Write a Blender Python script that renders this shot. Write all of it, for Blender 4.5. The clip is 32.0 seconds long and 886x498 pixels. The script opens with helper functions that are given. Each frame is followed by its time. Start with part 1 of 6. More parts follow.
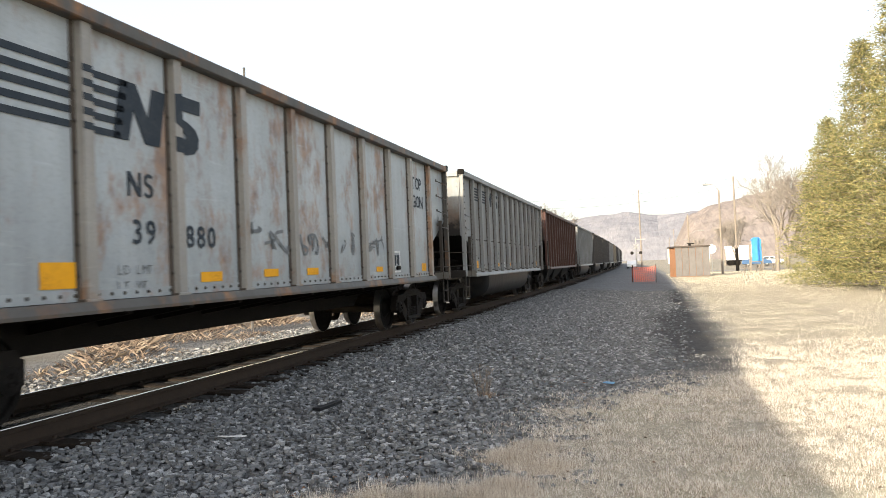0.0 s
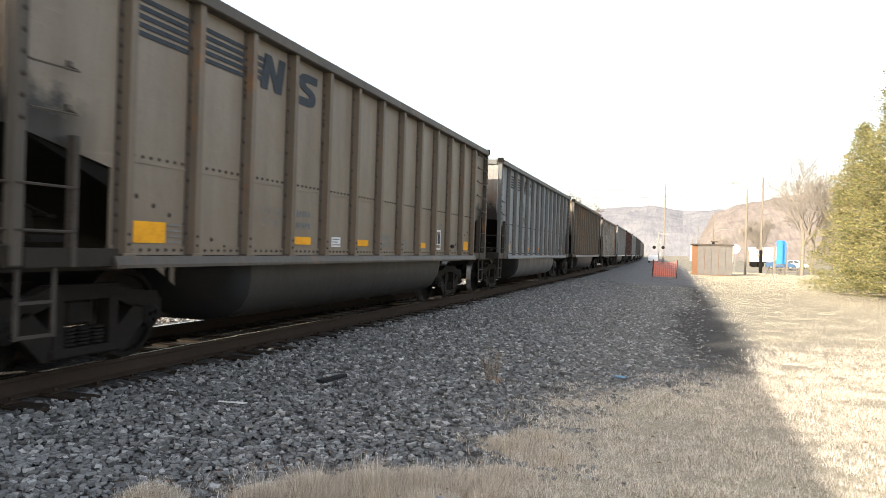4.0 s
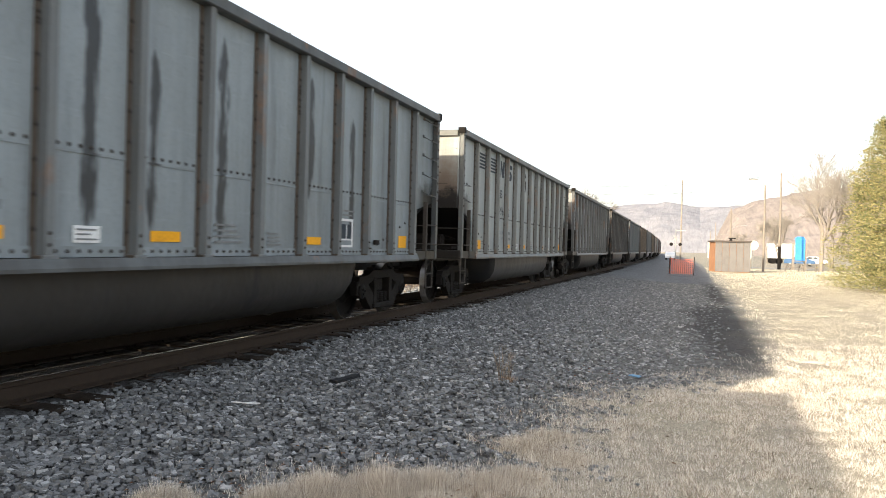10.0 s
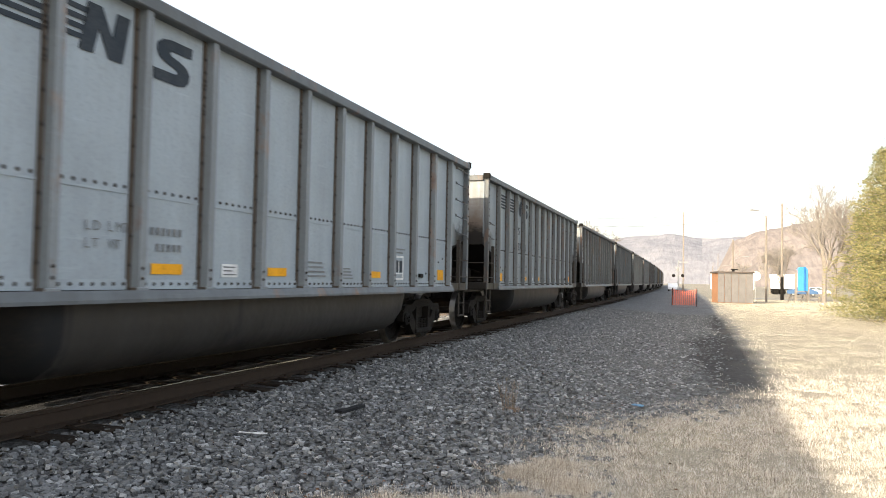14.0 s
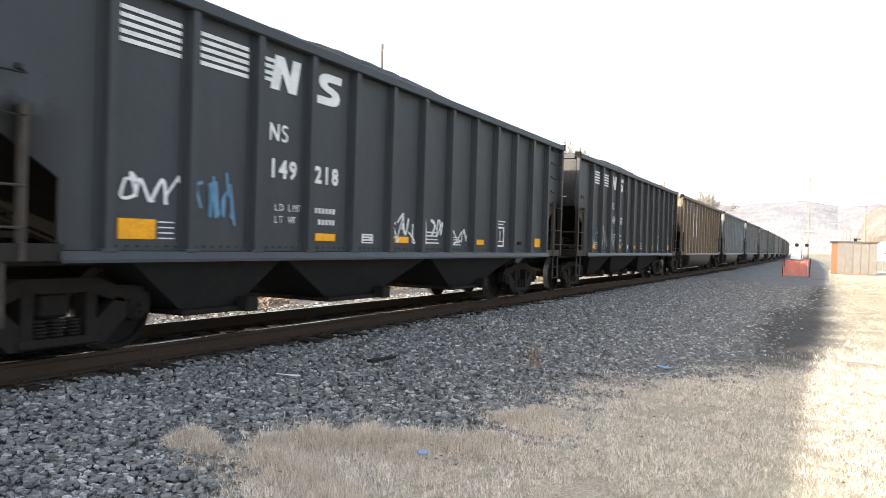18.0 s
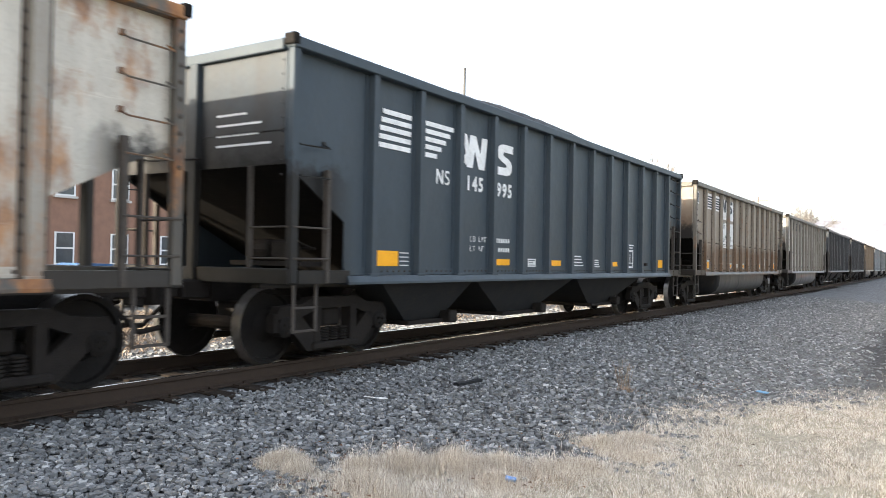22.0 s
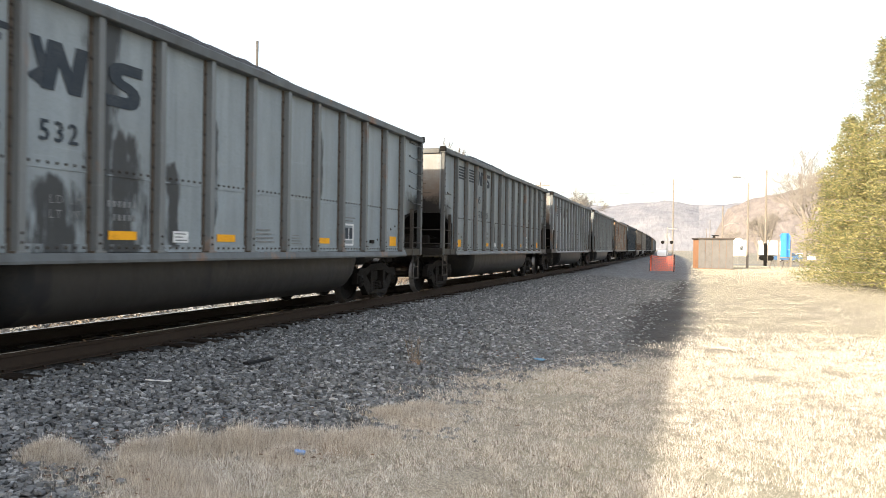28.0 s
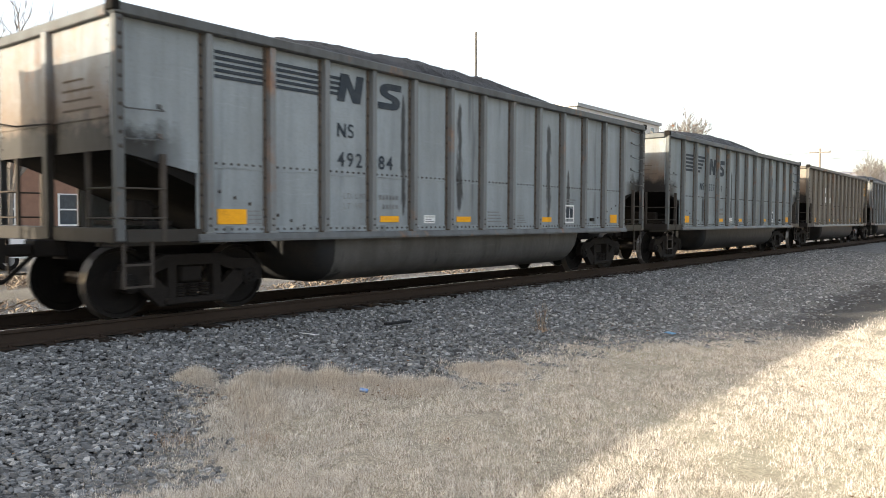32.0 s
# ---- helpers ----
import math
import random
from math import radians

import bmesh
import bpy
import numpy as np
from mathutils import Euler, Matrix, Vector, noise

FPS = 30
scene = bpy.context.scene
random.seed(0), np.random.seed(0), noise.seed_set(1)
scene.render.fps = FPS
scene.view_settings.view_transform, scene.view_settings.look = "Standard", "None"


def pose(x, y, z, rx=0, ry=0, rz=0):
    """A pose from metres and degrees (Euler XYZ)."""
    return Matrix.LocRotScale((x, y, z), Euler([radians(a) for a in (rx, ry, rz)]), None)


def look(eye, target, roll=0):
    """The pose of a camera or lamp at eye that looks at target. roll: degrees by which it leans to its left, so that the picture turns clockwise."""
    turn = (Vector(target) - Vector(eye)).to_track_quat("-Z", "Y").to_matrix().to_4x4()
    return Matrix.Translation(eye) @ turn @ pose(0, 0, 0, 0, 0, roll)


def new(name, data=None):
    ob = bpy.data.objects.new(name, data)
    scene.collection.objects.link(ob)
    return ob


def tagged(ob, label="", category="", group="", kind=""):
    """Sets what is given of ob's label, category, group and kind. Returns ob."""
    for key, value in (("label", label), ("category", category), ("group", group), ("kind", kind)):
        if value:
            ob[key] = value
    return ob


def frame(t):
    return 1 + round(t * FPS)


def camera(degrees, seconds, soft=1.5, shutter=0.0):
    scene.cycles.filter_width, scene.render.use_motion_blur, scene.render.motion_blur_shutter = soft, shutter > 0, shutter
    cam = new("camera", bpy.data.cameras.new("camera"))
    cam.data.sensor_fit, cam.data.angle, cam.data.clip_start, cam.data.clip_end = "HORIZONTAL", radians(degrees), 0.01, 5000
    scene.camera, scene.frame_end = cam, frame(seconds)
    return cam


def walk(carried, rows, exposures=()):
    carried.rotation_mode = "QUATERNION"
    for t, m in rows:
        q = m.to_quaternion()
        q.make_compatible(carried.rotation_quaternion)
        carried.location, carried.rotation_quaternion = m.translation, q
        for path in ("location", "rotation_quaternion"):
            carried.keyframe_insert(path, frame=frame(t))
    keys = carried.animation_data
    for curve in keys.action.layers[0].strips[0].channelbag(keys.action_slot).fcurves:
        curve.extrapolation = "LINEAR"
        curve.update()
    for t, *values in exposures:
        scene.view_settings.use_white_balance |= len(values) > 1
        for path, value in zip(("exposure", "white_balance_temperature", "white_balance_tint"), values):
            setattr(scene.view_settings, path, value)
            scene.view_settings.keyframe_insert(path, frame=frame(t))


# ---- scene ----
EXPOSURE, KELVIN, TINT = 1.1, 6450, 10
BRIGHTEN = [(0.0, 0.0, 0), (5.0, 0.1, 0), (9.0, 0.12, 0), (13.0, 0.1, 0), (16.0, 0.15, 0), (18.0, 0.42, -200), (19.0, 0.5, -250), (22.0, 0.68, -300), (24.5, 0.5, -350), (26.5, 0.36, 0), (28.0, 0.16, 0), (29.0, 0.06, 0), (30.0, -0.12, 0), (31.0, 0.06, 0), (32.0, 0.14, 0)]
SKY, VEIL, SUN = 0.12, 0.3, 4.2
cam = camera(60.1, 32.0, soft=0.8, shutter=0.12)
PATH = [
    (0, (6.207, 0.295, 1.243), (3.569, 9.938, 1.488), -2.33),
    (0.5, (6.162, 0.313, 1.214), (3.642, 9.988, 1.407), -1.53),
    (1, (6.116, 0.343, 1.228), (3.626, 10.027, 1.398), 0.18),
    (1.5, (6.147, 0.425, 1.230), (3.343, 10.023, 1.341), 0.89),
    (2, (6.182, 0.484, 1.226), (3.341, 10.069, 1.448), 2.13),
    (2.5, (6.219, 0.457, 1.216), (3.307, 10.023, 1.366), 2.06),
    (4.5, (6.201, 0.493, 1.240), (3.297, 10.062, 1.209), 1.76),
    (5, (6.205, 0.497, 1.233), (3.060, 9.989, 1.227), 1.51),
    (5.5, (6.215, 0.503, 1.252), (3.029, 9.982, 1.246), 1.63),
    (6, (6.207, 0.549, 1.246), (3.025, 10.030, 1.252), 1.50),
    (6.5, (6.234, 0.528, 1.233), (3.087, 10.020, 1.276), 0.98),
    (7, (6.229, 0.539, 1.237), (3.120, 10.043, 1.291), 0.83),
    (7.5, (6.240, 0.539, 1.214), (3.129, 10.043, 1.310), 0.58),
    (8, (6.219, 0.556, 1.233), (3.133, 10.067, 1.298), 0.84),
    (8.5, (6.212, 0.570, 1.234), (3.151, 10.090, 1.295), 0.88),
    (9, (6.208, 0.571, 1.242), (3.162, 10.096, 1.269), 1.02),
    (9.5, (6.194, 0.592, 1.255), (3.142, 10.115, 1.236), 1.24),
    (10, (6.236, 0.516, 1.252), (3.137, 10.024, 1.206), 1.46),
    (10.5, (6.235, 0.464, 1.216), (3.715, 10.138, 0.963), -0.06),
    (11, (6.209, 0.477, 1.248), (3.638, 10.129, 0.765), 0.54),
    (11.5, (6.217, 0.433, 1.244), (3.386, 10.021, 0.995), 0.65),
    (12, (6.206, 0.441, 1.237), (3.314, 10.008, 0.895), 0.78),
    (12.5, (6.190, 0.430, 1.259), (3.162, 9.955, 0.922), 1.14),
    (13, (6.203, 0.404, 1.273), (3.099, 9.909, 1.405), 1.46),
    (13.5, (6.228, 0.380, 1.246), (3.117, 9.874, 1.678), 1.23),
    (15.5, (6.827, 0.270, 1.216), (3.392, 9.661, 1.241), 0.29),
    (16, (7.176, 0.161, 1.264), (3.148, 9.313, 1.177), 0.04),
    (16.5, (7.364, 0.022, 1.277), (3.218, 9.115, 0.902), 0.59),
    (17, (7.526, 0.039, 1.241), (3.328, 9.111, 0.956), 0.98),
    (17.5, (7.603, -0.014, 1.256), (3.282, 9.000, 0.975), 1.20),
    (18, (7.576, -0.032, 1.252), (3.068, 8.894, 1.162), 1.68),
    (18.5, (7.565, -0.036, 1.274), (2.632, 8.662, 1.290), 1.76),
    (19, (7.540, -0.029, 1.272), (2.381, 8.538, 1.288), 1.77),
    (19.5, (7.536, -0.023, 1.273), (2.237, 8.457, 1.262), 1.65),
    (20, (7.543, -0.022, 1.274), (2.181, 8.419, 1.271), 1.55),
    (20.5, (7.556, -0.026, 1.269), (2.147, 8.386, 1.290), 1.32),
    (21, (7.564, -0.028, 1.270), (2.130, 8.367, 1.323), 1.23),
    (21.5, (7.566, -0.025, 1.278), (2.144, 8.377, 1.362), 1.09),
    (22, (7.565, -0.025, 1.272), (2.099, 8.348, 1.430), 0.99),
    (22.5, (7.565, -0.028, 1.279), (2.038, 8.303, 1.475), 1.01),
    (23, (7.558, -0.028, 1.278), (1.966, 8.259, 1.483), 1.11),
    (23.5, (7.543, -0.033, 1.276), (1.856, 8.190, 1.474), 1.13),
    (24, (7.551, -0.027, 1.273), (1.740, 8.108, 1.479), 1.12),
    (24.5, (7.565, -0.031, 1.285), (1.704, 8.069, 1.478), 1.09),
    (26.5, (7.646, -0.028, 1.214), (4.424, 9.434, 1.504), 1.39),
    (27, (7.632, -0.024, 1.208), (4.479, 9.465, 1.320), 1.21),
    (27.5, (7.588, -0.044, 1.217), (4.469, 9.457, 1.260), 1.43),
    (28, (7.630, -0.018, 1.204), (4.534, 9.491, 1.168), 0.87),
    (28.5, (7.854, 0.024, 1.235), (4.477, 9.436, 1.150), 0.61),
    (29, (8.111, 0.020, 1.230), (4.422, 9.315, 1.204), 0.24),
    (29.5, (8.408, -0.085, 1.235), (4.816, 9.248, 1.196), 0.32),
    (30, (8.674, -0.025, 1.215), (4.788, 9.188, 1.119), -0.03),
    (30.5, (9.018, -0.060, 1.256), (3.783, 8.456, 1.005), 0.03),
    (31, (9.344, -0.150, 1.260), (3.522, 7.967, 0.804), 0.19),
    (31.5, (9.687, -0.065, 1.282), (3.407, 7.704, 0.836), 0.42),
    (32, (9.948, -0.124, 1.297), (3.755, 7.717, 0.889), 0.32),
]
walk(cam, [(t, look(eye, target, roll)) for t, eye, target, roll in PATH],
     exposures=[(t, EXPOSURE + more, KELVIN + cool, TINT) for t, more, cool in BRIGHTEN])

# ---- sun and sky: low winter sun from behind and beyond the train ----
SUN_WAY = Vector((5.75, 12.5, -4.17)).normalized()
world = bpy.data.worlds.new("sky")
scene.world = world
world.use_nodes = True
sky = world.node_tree.nodes.new("ShaderNodeTexSky")
sky.sky_type = "NISHITA"
sky.sun_disc = False
sky.sun_elevation = math.asin(-SUN_WAY.z)
sky.sun_rotation = math.atan2(-SUN_WAY.x, -SUN_WAY.y)
sky.dust_density = 4.0
sky.air_density = 1.0
sky.ozone_density = 1.0
world.node_tree.links.new(sky.outputs[0], world.node_tree.nodes["Background"].inputs[0])
world.node_tree.nodes["Background"].inputs[1].default_value = SKY
# a thin white veil of high cloud over the blue
veil, both = world.node_tree.nodes.new("ShaderNodeBackground"), world.node_tree.nodes.new("ShaderNodeAddShader")
veil.inputs[0].default_value, veil.inputs[1].default_value = (1.0, 0.97, 0.93, 1), VEIL
world.node_tree.links.new(world.node_tree.nodes["Background"].outputs[0], both.inputs[0])
world.node_tree.links.new(veil.outputs[0], both.inputs[1])
world.node_tree.links.new(both.outputs[0], world.node_tree.nodes["World Output"].inputs[0])
sun = new("sun", bpy.data.lights.new("sun", "SUN"))
sun.data.energy, sun.data.angle, sun.data.color = SUN, radians(0.55), (1.0, 0.885, 0.695)
sun.matrix_basis = look(-SUN_WAY * 100, (0, 0, 0))

# ---- plan ----
PITCH = 16.18      # metres from car to car
SPEED = 12.714     # metres a second, on the whole
BEND = 6000.0      # the track bends away to the left beyond y = 8


def track_x(y):
    return -(max(y - 8.0, 0.0) ** 2) / (2 * BEND)


def track_turn(y):
    """The degrees by which the track is turned at y."""
    return math.degrees(math.atan(max(y - 8.0, 0.0) / BEND))


def ground_z(x, y):
    """The height of the ground: the ballast bed falls off to the lawn."""
    d = x - track_x(y)
    if d < 0:
        return float(np.interp(-d, [0, 1.35, 3.2, 6.0, 400], [-0.20, -0.20, -0.50, -0.45, -0.45]))
    return float(np.interp(d, [0, 1.35, 2.5, 4.0, 5.5, 8.0, 30, 400], [-0.20, -0.20, -0.27, -0.35, -0.45, -0.50, -0.5, -0.5]))


# ---- building helpers ----
def part(name, bm, material, parent=None, label="", smooth=False):
    """Links a bmesh as one mesh object under a thing or a part."""
    data = mesh_of(name, bm, material, smooth)
    return link(name, data, parent, label)


def mesh_of(name, bm, material, smooth=False):
    bmesh.ops.recalc_face_normals(bm, faces=bm.faces)
    data = bpy.data.meshes.new(name)
    bm.to_mesh(data)
    bm.free()
    data.materials.append(material)
    if smooth:
        data.shade_smooth()
    return data


def link(name, data, parent=None, label="", material=None, at=None):
    ob = new(name, data)
    ob.parent = parent
    if at is not None:
        ob.matrix_basis = at
    if material is not None:
        ob.material_slots[0].link = "OBJECT"
        ob.material_slots[0].material = material
    return tagged(ob, label)


def empty(name, label, category, at=None, group="", kind=""):
    ob = new(name)
    ob.empty_display_size = 0.3
    if at is not None:
        ob.matrix_basis = at
    return tagged(ob, label, category, group, kind)


def box(bm, x0, x1, y0, y1, z0, z1, bevel=0.0):
    vs = [bm.verts.new((x, y, z)) for z in (z0, z1) for y in (y0, y1) for x in (x0, x1)]
    made = [bm.faces.new([vs[i] for i in f]) for f in
            ((0, 2, 3, 1), (4, 5, 7, 6), (0, 1, 5, 4), (2, 6, 7, 3), (0, 4, 6, 2), (1, 3, 7, 5))]
    if bevel:
        bmesh.ops.bevel(bm, geom=list({e for f in made for e in f.edges}), offset=bevel, segments=1, affect="EDGES")
    return bm


def bar(bm, p, q, r, seg=6, r2=None):
    """A round bar from p to q."""
    p, q = Vector(p), Vector(q)
    way = q - p
    m = Matrix.Translation((p + q) / 2) @ way.to_track_quat("Z", "Y").to_matrix().to_4x4()
    bmesh.ops.create_cone(bm, cap_ends=True, segments=seg, radius1=r, radius2=r if r2 is None else r2, depth=way.length, matrix=m)
    return bm


def beam(bm, p, q, w, h, side=(1, 0, 0)):
    """A square beam from p to q, w wide along side and h deep."""
    p, q, side = Vector(p), Vector(q), Vector(side)
    way = (q - p).normalized()
    up = way.cross(side).normalized()
    side = up.cross(way).normalized()
    vs = [bm.verts.new(e + side * (a * w / 2) + up * (b * h / 2)) for e in (p, q) for a, b in ((-1, -1), (1, -1), (1, 1), (-1, 1))]
    for f in ((0, 1, 2, 3), (7, 6, 5, 4), (0, 4, 5, 1), (1, 5, 6, 2), (2, 6, 7, 3), (3, 7, 4, 0)):
        bm.faces.new([vs[i] for i in f])
    return bm


def prism(bm, outline, place, a, b):
    """An outline of pairs, carried from a to b: place(u, v, w) turns them into a point."""
    lo = [bm.verts.new(place(u, v, a)) for u, v in outline]
    hi = [bm.verts.new(place(u, v, b)) for u, v in outline]
    n = len(outline)
    bm.faces.new(lo)
    bm.faces.new(hi[::-1])
    for i in range(n):
        bm.faces.new((lo[i], hi[i], hi[(i + 1) % n], lo[(i + 1) % n]))
    return bm


def plate_yz(bm, outline, x0, x1):
    return prism(bm, outline, lambda u, v, w: (w, u, v), x0, x1)


def plate_xz(bm, outline, y0, y1):
    return prism(bm, outline, lambda u, v, w: (u, w, v), y0, y1)


def lathe(bm, profile, seg=20, axis="x"):
    """A turned body: pairs of radius and place along the axis."""
    rings = []
    for r, s in profile:
        ring = []
        for k in range(seg):
            a = 2 * math.pi * k / seg
            c, d = r * math.cos(a), r * math.sin(a)
            ring.append(bm.verts.new((s, c, d) if axis == "x" else (c, d, s)))
        rings.append(ring)
    for r0, r1 in zip(rings, rings[1:]):
        for k in range(seg):
            bm.faces.new((r0[k], r0[(k + 1) % seg], r1[(k + 1) % seg], r1[k]))
    bm.faces.new(rings[0])
    bm.faces.new(rings[-1][::-1])
    return bm


def joined(name, verts, faces, material, parent=None, label=""):
    data = bpy.data.meshes.new(name)
    data.from_pydata(verts, [], faces)
    data.materials.append(material)
    return link(name, data, parent, label)


TEXTS = {}


def text_mesh(words, size, bold=0.0):
    """Lettering in the built-in font, as a mesh whose lower left corner is its origin."""
    if (words, size, bold) not in TEXTS:
        curve = bpy.data.curves.new("lettering", "FONT")
        curve.body, curve.size = words, size
        curve.resolution_u, curve.offset = 2, bold * size
        ob = bpy.data.objects.new("lettering", curve)
        scene.collection.objects.link(ob)
        data = bpy.data.meshes.new_from_object(ob.evaluated_get(bpy.context.evaluated_depsgraph_get()))
        data.name = "lettering"
        data.materials.clear()
        data.materials.append(None)
        bpy.data.objects.remove(ob)
        TEXTS[words, size, bold] = data
    return TEXTS[words, size, bold]


# ---- materials ----
def material(name):
    m = bpy.data.materials.new(name)
    m.use_nodes = True
    nt = m.node_tree
    return m, nt, nt.nodes["Principled BSDF"]


def node(nt, kind, **values):
    n = nt.nodes.new(kind)
    for key, v in values.items():
        n.inputs[key.replace("_", " ")].default_value = v
    return n


def coords(nt, scale=(1, 1, 1), offset=0.0):
    """Object coordinates in metres, shifted from object to object."""
    tex, info = nt.nodes.new("ShaderNodeTexCoord"), nt.nodes.new("ShaderNodeObjectInfo")
    m = nt.nodes.new("ShaderNodeMapping")
    m.inputs["Scale"].default_value = scale
    v = nt.nodes.new("ShaderNodeVectorMath")
    v.operation = "SCALE"
    v.inputs[0].default_value = (offset, offset * 1.7, offset * 0.6)
    nt.links.new(info.outputs["Random"], v.inputs["Scale"])
    nt.links.new(v.outputs[0], m.inputs["Location"])
    nt.links.new(tex.outputs["Object"], m.inputs["Vector"])
    return m.outputs[0]


def noise_of(nt, vector, scale, detail=4.0, rough=0.6, lo=0.35, hi=0.65):
    n = node(nt, "ShaderNodeTexNoise", Scale=scale, Detail=detail, Roughness=rough)
    nt.links.new(vector, n.inputs["Vector"])
    r = nt.nodes.new("ShaderNodeMapRange")
    r.inputs["From Min"].default_value, r.inputs["From Max"].default_value = lo, hi
    nt.links.new(n.outputs["Fac"], r.inputs["Value"])
    return r.outputs["Result"]


def mix(nt, fac, a, b):
    n = nt.nodes.new("ShaderNodeMix")
    n.data_type = "RGBA"
    for socket, v in ((n.inputs["Factor"], fac), (n.inputs["A"], a), (n.inputs["B"], b)):
        if isinstance(v, bpy.types.NodeSocket):
            nt.links.new(v, socket)
        elif isinstance(v, (int, float)):
            socket.default_value = v
        else:
            socket.default_value = (*v, 1)
    return n.outputs["Result"]


def times(nt, a, b, how="MULTIPLY"):
    n = nt.nodes.new("ShaderNodeMath")
    n.operation = how
    for socket, v in zip(n.inputs, (a, b)):
        if isinstance(v, bpy.types.NodeSocket):
            nt.links.new(v, socket)
        else:
            socket.default_value = v
    return n.outputs[0]


def relief(nt, bsdf, height, depth, strength=0.6):
    b = node(nt, "ShaderNodeBump", Strength=strength, Distance=depth)
    nt.links.new(height, b.inputs["Height"])
    nt.links.new(b.outputs[0], bsdf.inputs["Normal"])


def plain(name, colour, rough=0.7, metal=0.0, second=None, scale=6.0, bump=0.0):
    """A surface of one colour with patches of a second."""
    m, nt, bsdf = material(name)
    co = coords(nt, offset=7.0)
    second = second or tuple(c * 0.7 for c in colour)
    big, small = noise_of(nt, co, scale), noise_of(nt, co, scale * 9)
    nt.links.new(mix(nt, times(nt, big, small, "MULTIPLY"), colour, second), bsdf.inputs["Base Color"])
    bsdf.inputs["Roughness"].default_value, bsdf.inputs["Metallic"].default_value = rough, metal
    bsdf.inputs["Specular IOR Level"].default_value = 0.5 if rough < 0.5 else 0.12
    if bump:
        relief(nt, bsdf, small, bump)
    return m


def paint(name, colour, dirt=(0.16, 0.12, 0.085), dirty=0.5, rust=0.0, streak=0.4, soot=0.0, low=0.0, low_top=2.3, gloss=0.5, ends=False, face=False, rubbed=(), tar=()):
    """Weathered car paint: grime in vertical streaks, dust, rust patches and runs, soot runs."""
    m, nt, bsdf = material(name)
    co = coords(nt, (1, 1, 1), 9.0)
    runs = coords(nt, (2.4, 2.4, 0.22), 9.0)
    c = mix(nt, times(nt, noise_of(nt, co, 0.55, 3), 0.6), colour, tuple(v * 0.82 for v in colour))
    c = mix(nt, times(nt, noise_of(nt, runs, 1.1, 5, 0.65, 0.40, 0.75), streak), c, tuple(v * 0.5 for v in dirt))
    c = mix(nt, times(nt, noise_of(nt, co, 1.3, 6, 0.7, 0.3, 0.8), dirty), c, dirt)
    c = mix(nt, times(nt, noise_of(nt, co, 30, 3, 0.6, 0.5, 0.8), 0.25), c, tuple(v * 0.6 for v in dirt))
    if low:
        # dust thrown up on the lower half, uneven
        place = nt.nodes.new("ShaderNodeTexCoord")
        sep = nt.nodes.new("ShaderNodeSeparateXYZ")
        nt.links.new(place.outputs["Object"], sep.inputs[0])
        r = nt.nodes.new("ShaderNodeMapRange")
        r.inputs["From Min"].default_value, r.inputs["From Max"].default_value = low_top, low_top - (0.35 if low_top <= 2.2 else 1.1)
        nt.links.new(times(nt, sep.outputs["Z"], times(nt, noise_of(nt, co, 2.5, 5), 0.25), "ADD"), r.inputs["Value"])
        c = mix(nt, times(nt, times(nt, r.outputs[0], noise_of(nt, runs, 0.8, 5, 0.6, 0.1, 0.55)), low), c, dirt)
    if rust:
        spots = noise_of(nt, coords(nt, (1.0, 1.0, 0.55), 5.0), 1.45, 8, 0.71, 0.59 - 0.16 * rust, 0.71 - 0.16 * rust)
        tone = mix(nt, noise_of(nt, co, 5, 5), (0.15, 0.058, 0.022), (0.36, 0.17, 0.06))
        c = mix(nt, times(nt, spots, min(1.0, 0.55 + 0.4 * rust)), c, tone)
    # faint scuffs along the side
    c = mix(nt, times(nt, noise_of(nt, coords(nt, (0.7, 0.7, 9.0), 3.0), 1.6, 5, 0.7, 0.60, 0.70), 0.22), c, tuple(min(0.8, 1.25 * v) for v in colour))
    c = mix(nt, times(nt, noise_of(nt, co, 7, 5, 0.75, 0.55, 0.75), 0.30), c, tuple(0.55 * v for v in colour))
    if tar:
        # single ragged black runs at their places on the side
        tex = nt.nodes.new("ShaderNodeTexCoord")
        sep = nt.nodes.new("ShaderNodeSeparateXYZ")
        nt.links.new(tex.outputs["Object"], sep.inputs[0])
        rag = times(nt, noise_of(nt, coords(nt, (9, 9, 1.6), 11.0), 1.3, 5, 0.65, 0.3, 0.7), noise_of(nt, coords(nt, (2, 2, 0.9), 5.0), 1.5, 3, 0.6, 0.25, 0.75), "ADD")
        whole = None
        for y, z1, z0, w in tar:
            d = times(nt, times(nt, times(nt, sep.outputs["Y"], y, "SUBTRACT"), 0.0, "ABSOLUTE"), 1.0 / w)
            mid = times(nt, times(nt, times(nt, sep.outputs["Z"], (z0 + z1) / 2, "SUBTRACT"), 0.0, "ABSOLUTE"), 2.0 / (z1 - z0))
            d = times(nt, d, times(nt, mid, 8.0, "POWER"), "ADD")
            d = times(nt, d, rag, "ADD")
            r = nt.nodes.new("ShaderNodeMapRange")
            r.inputs["From Min"].default_value, r.inputs["From Max"].default_value = 2.05, 1.50
            nt.links.new(d, r.inputs["Value"])
            whole = r.outputs[0] if whole is None else times(nt, whole, r.outputs[0], "MAXIMUM")
        c = mix(nt, times(nt, whole, 0.92), c, (0.016, 0.017, 0.019))
    if soot:
        tar = noise_of(nt, coords(nt, (1.5, 1.5, 0.10), 13.0), 1.2, 5, 0.6, 0.60, 0.66)
        c = mix(nt, times(nt, tar, soot), c, (0.02, 0.02, 0.022))
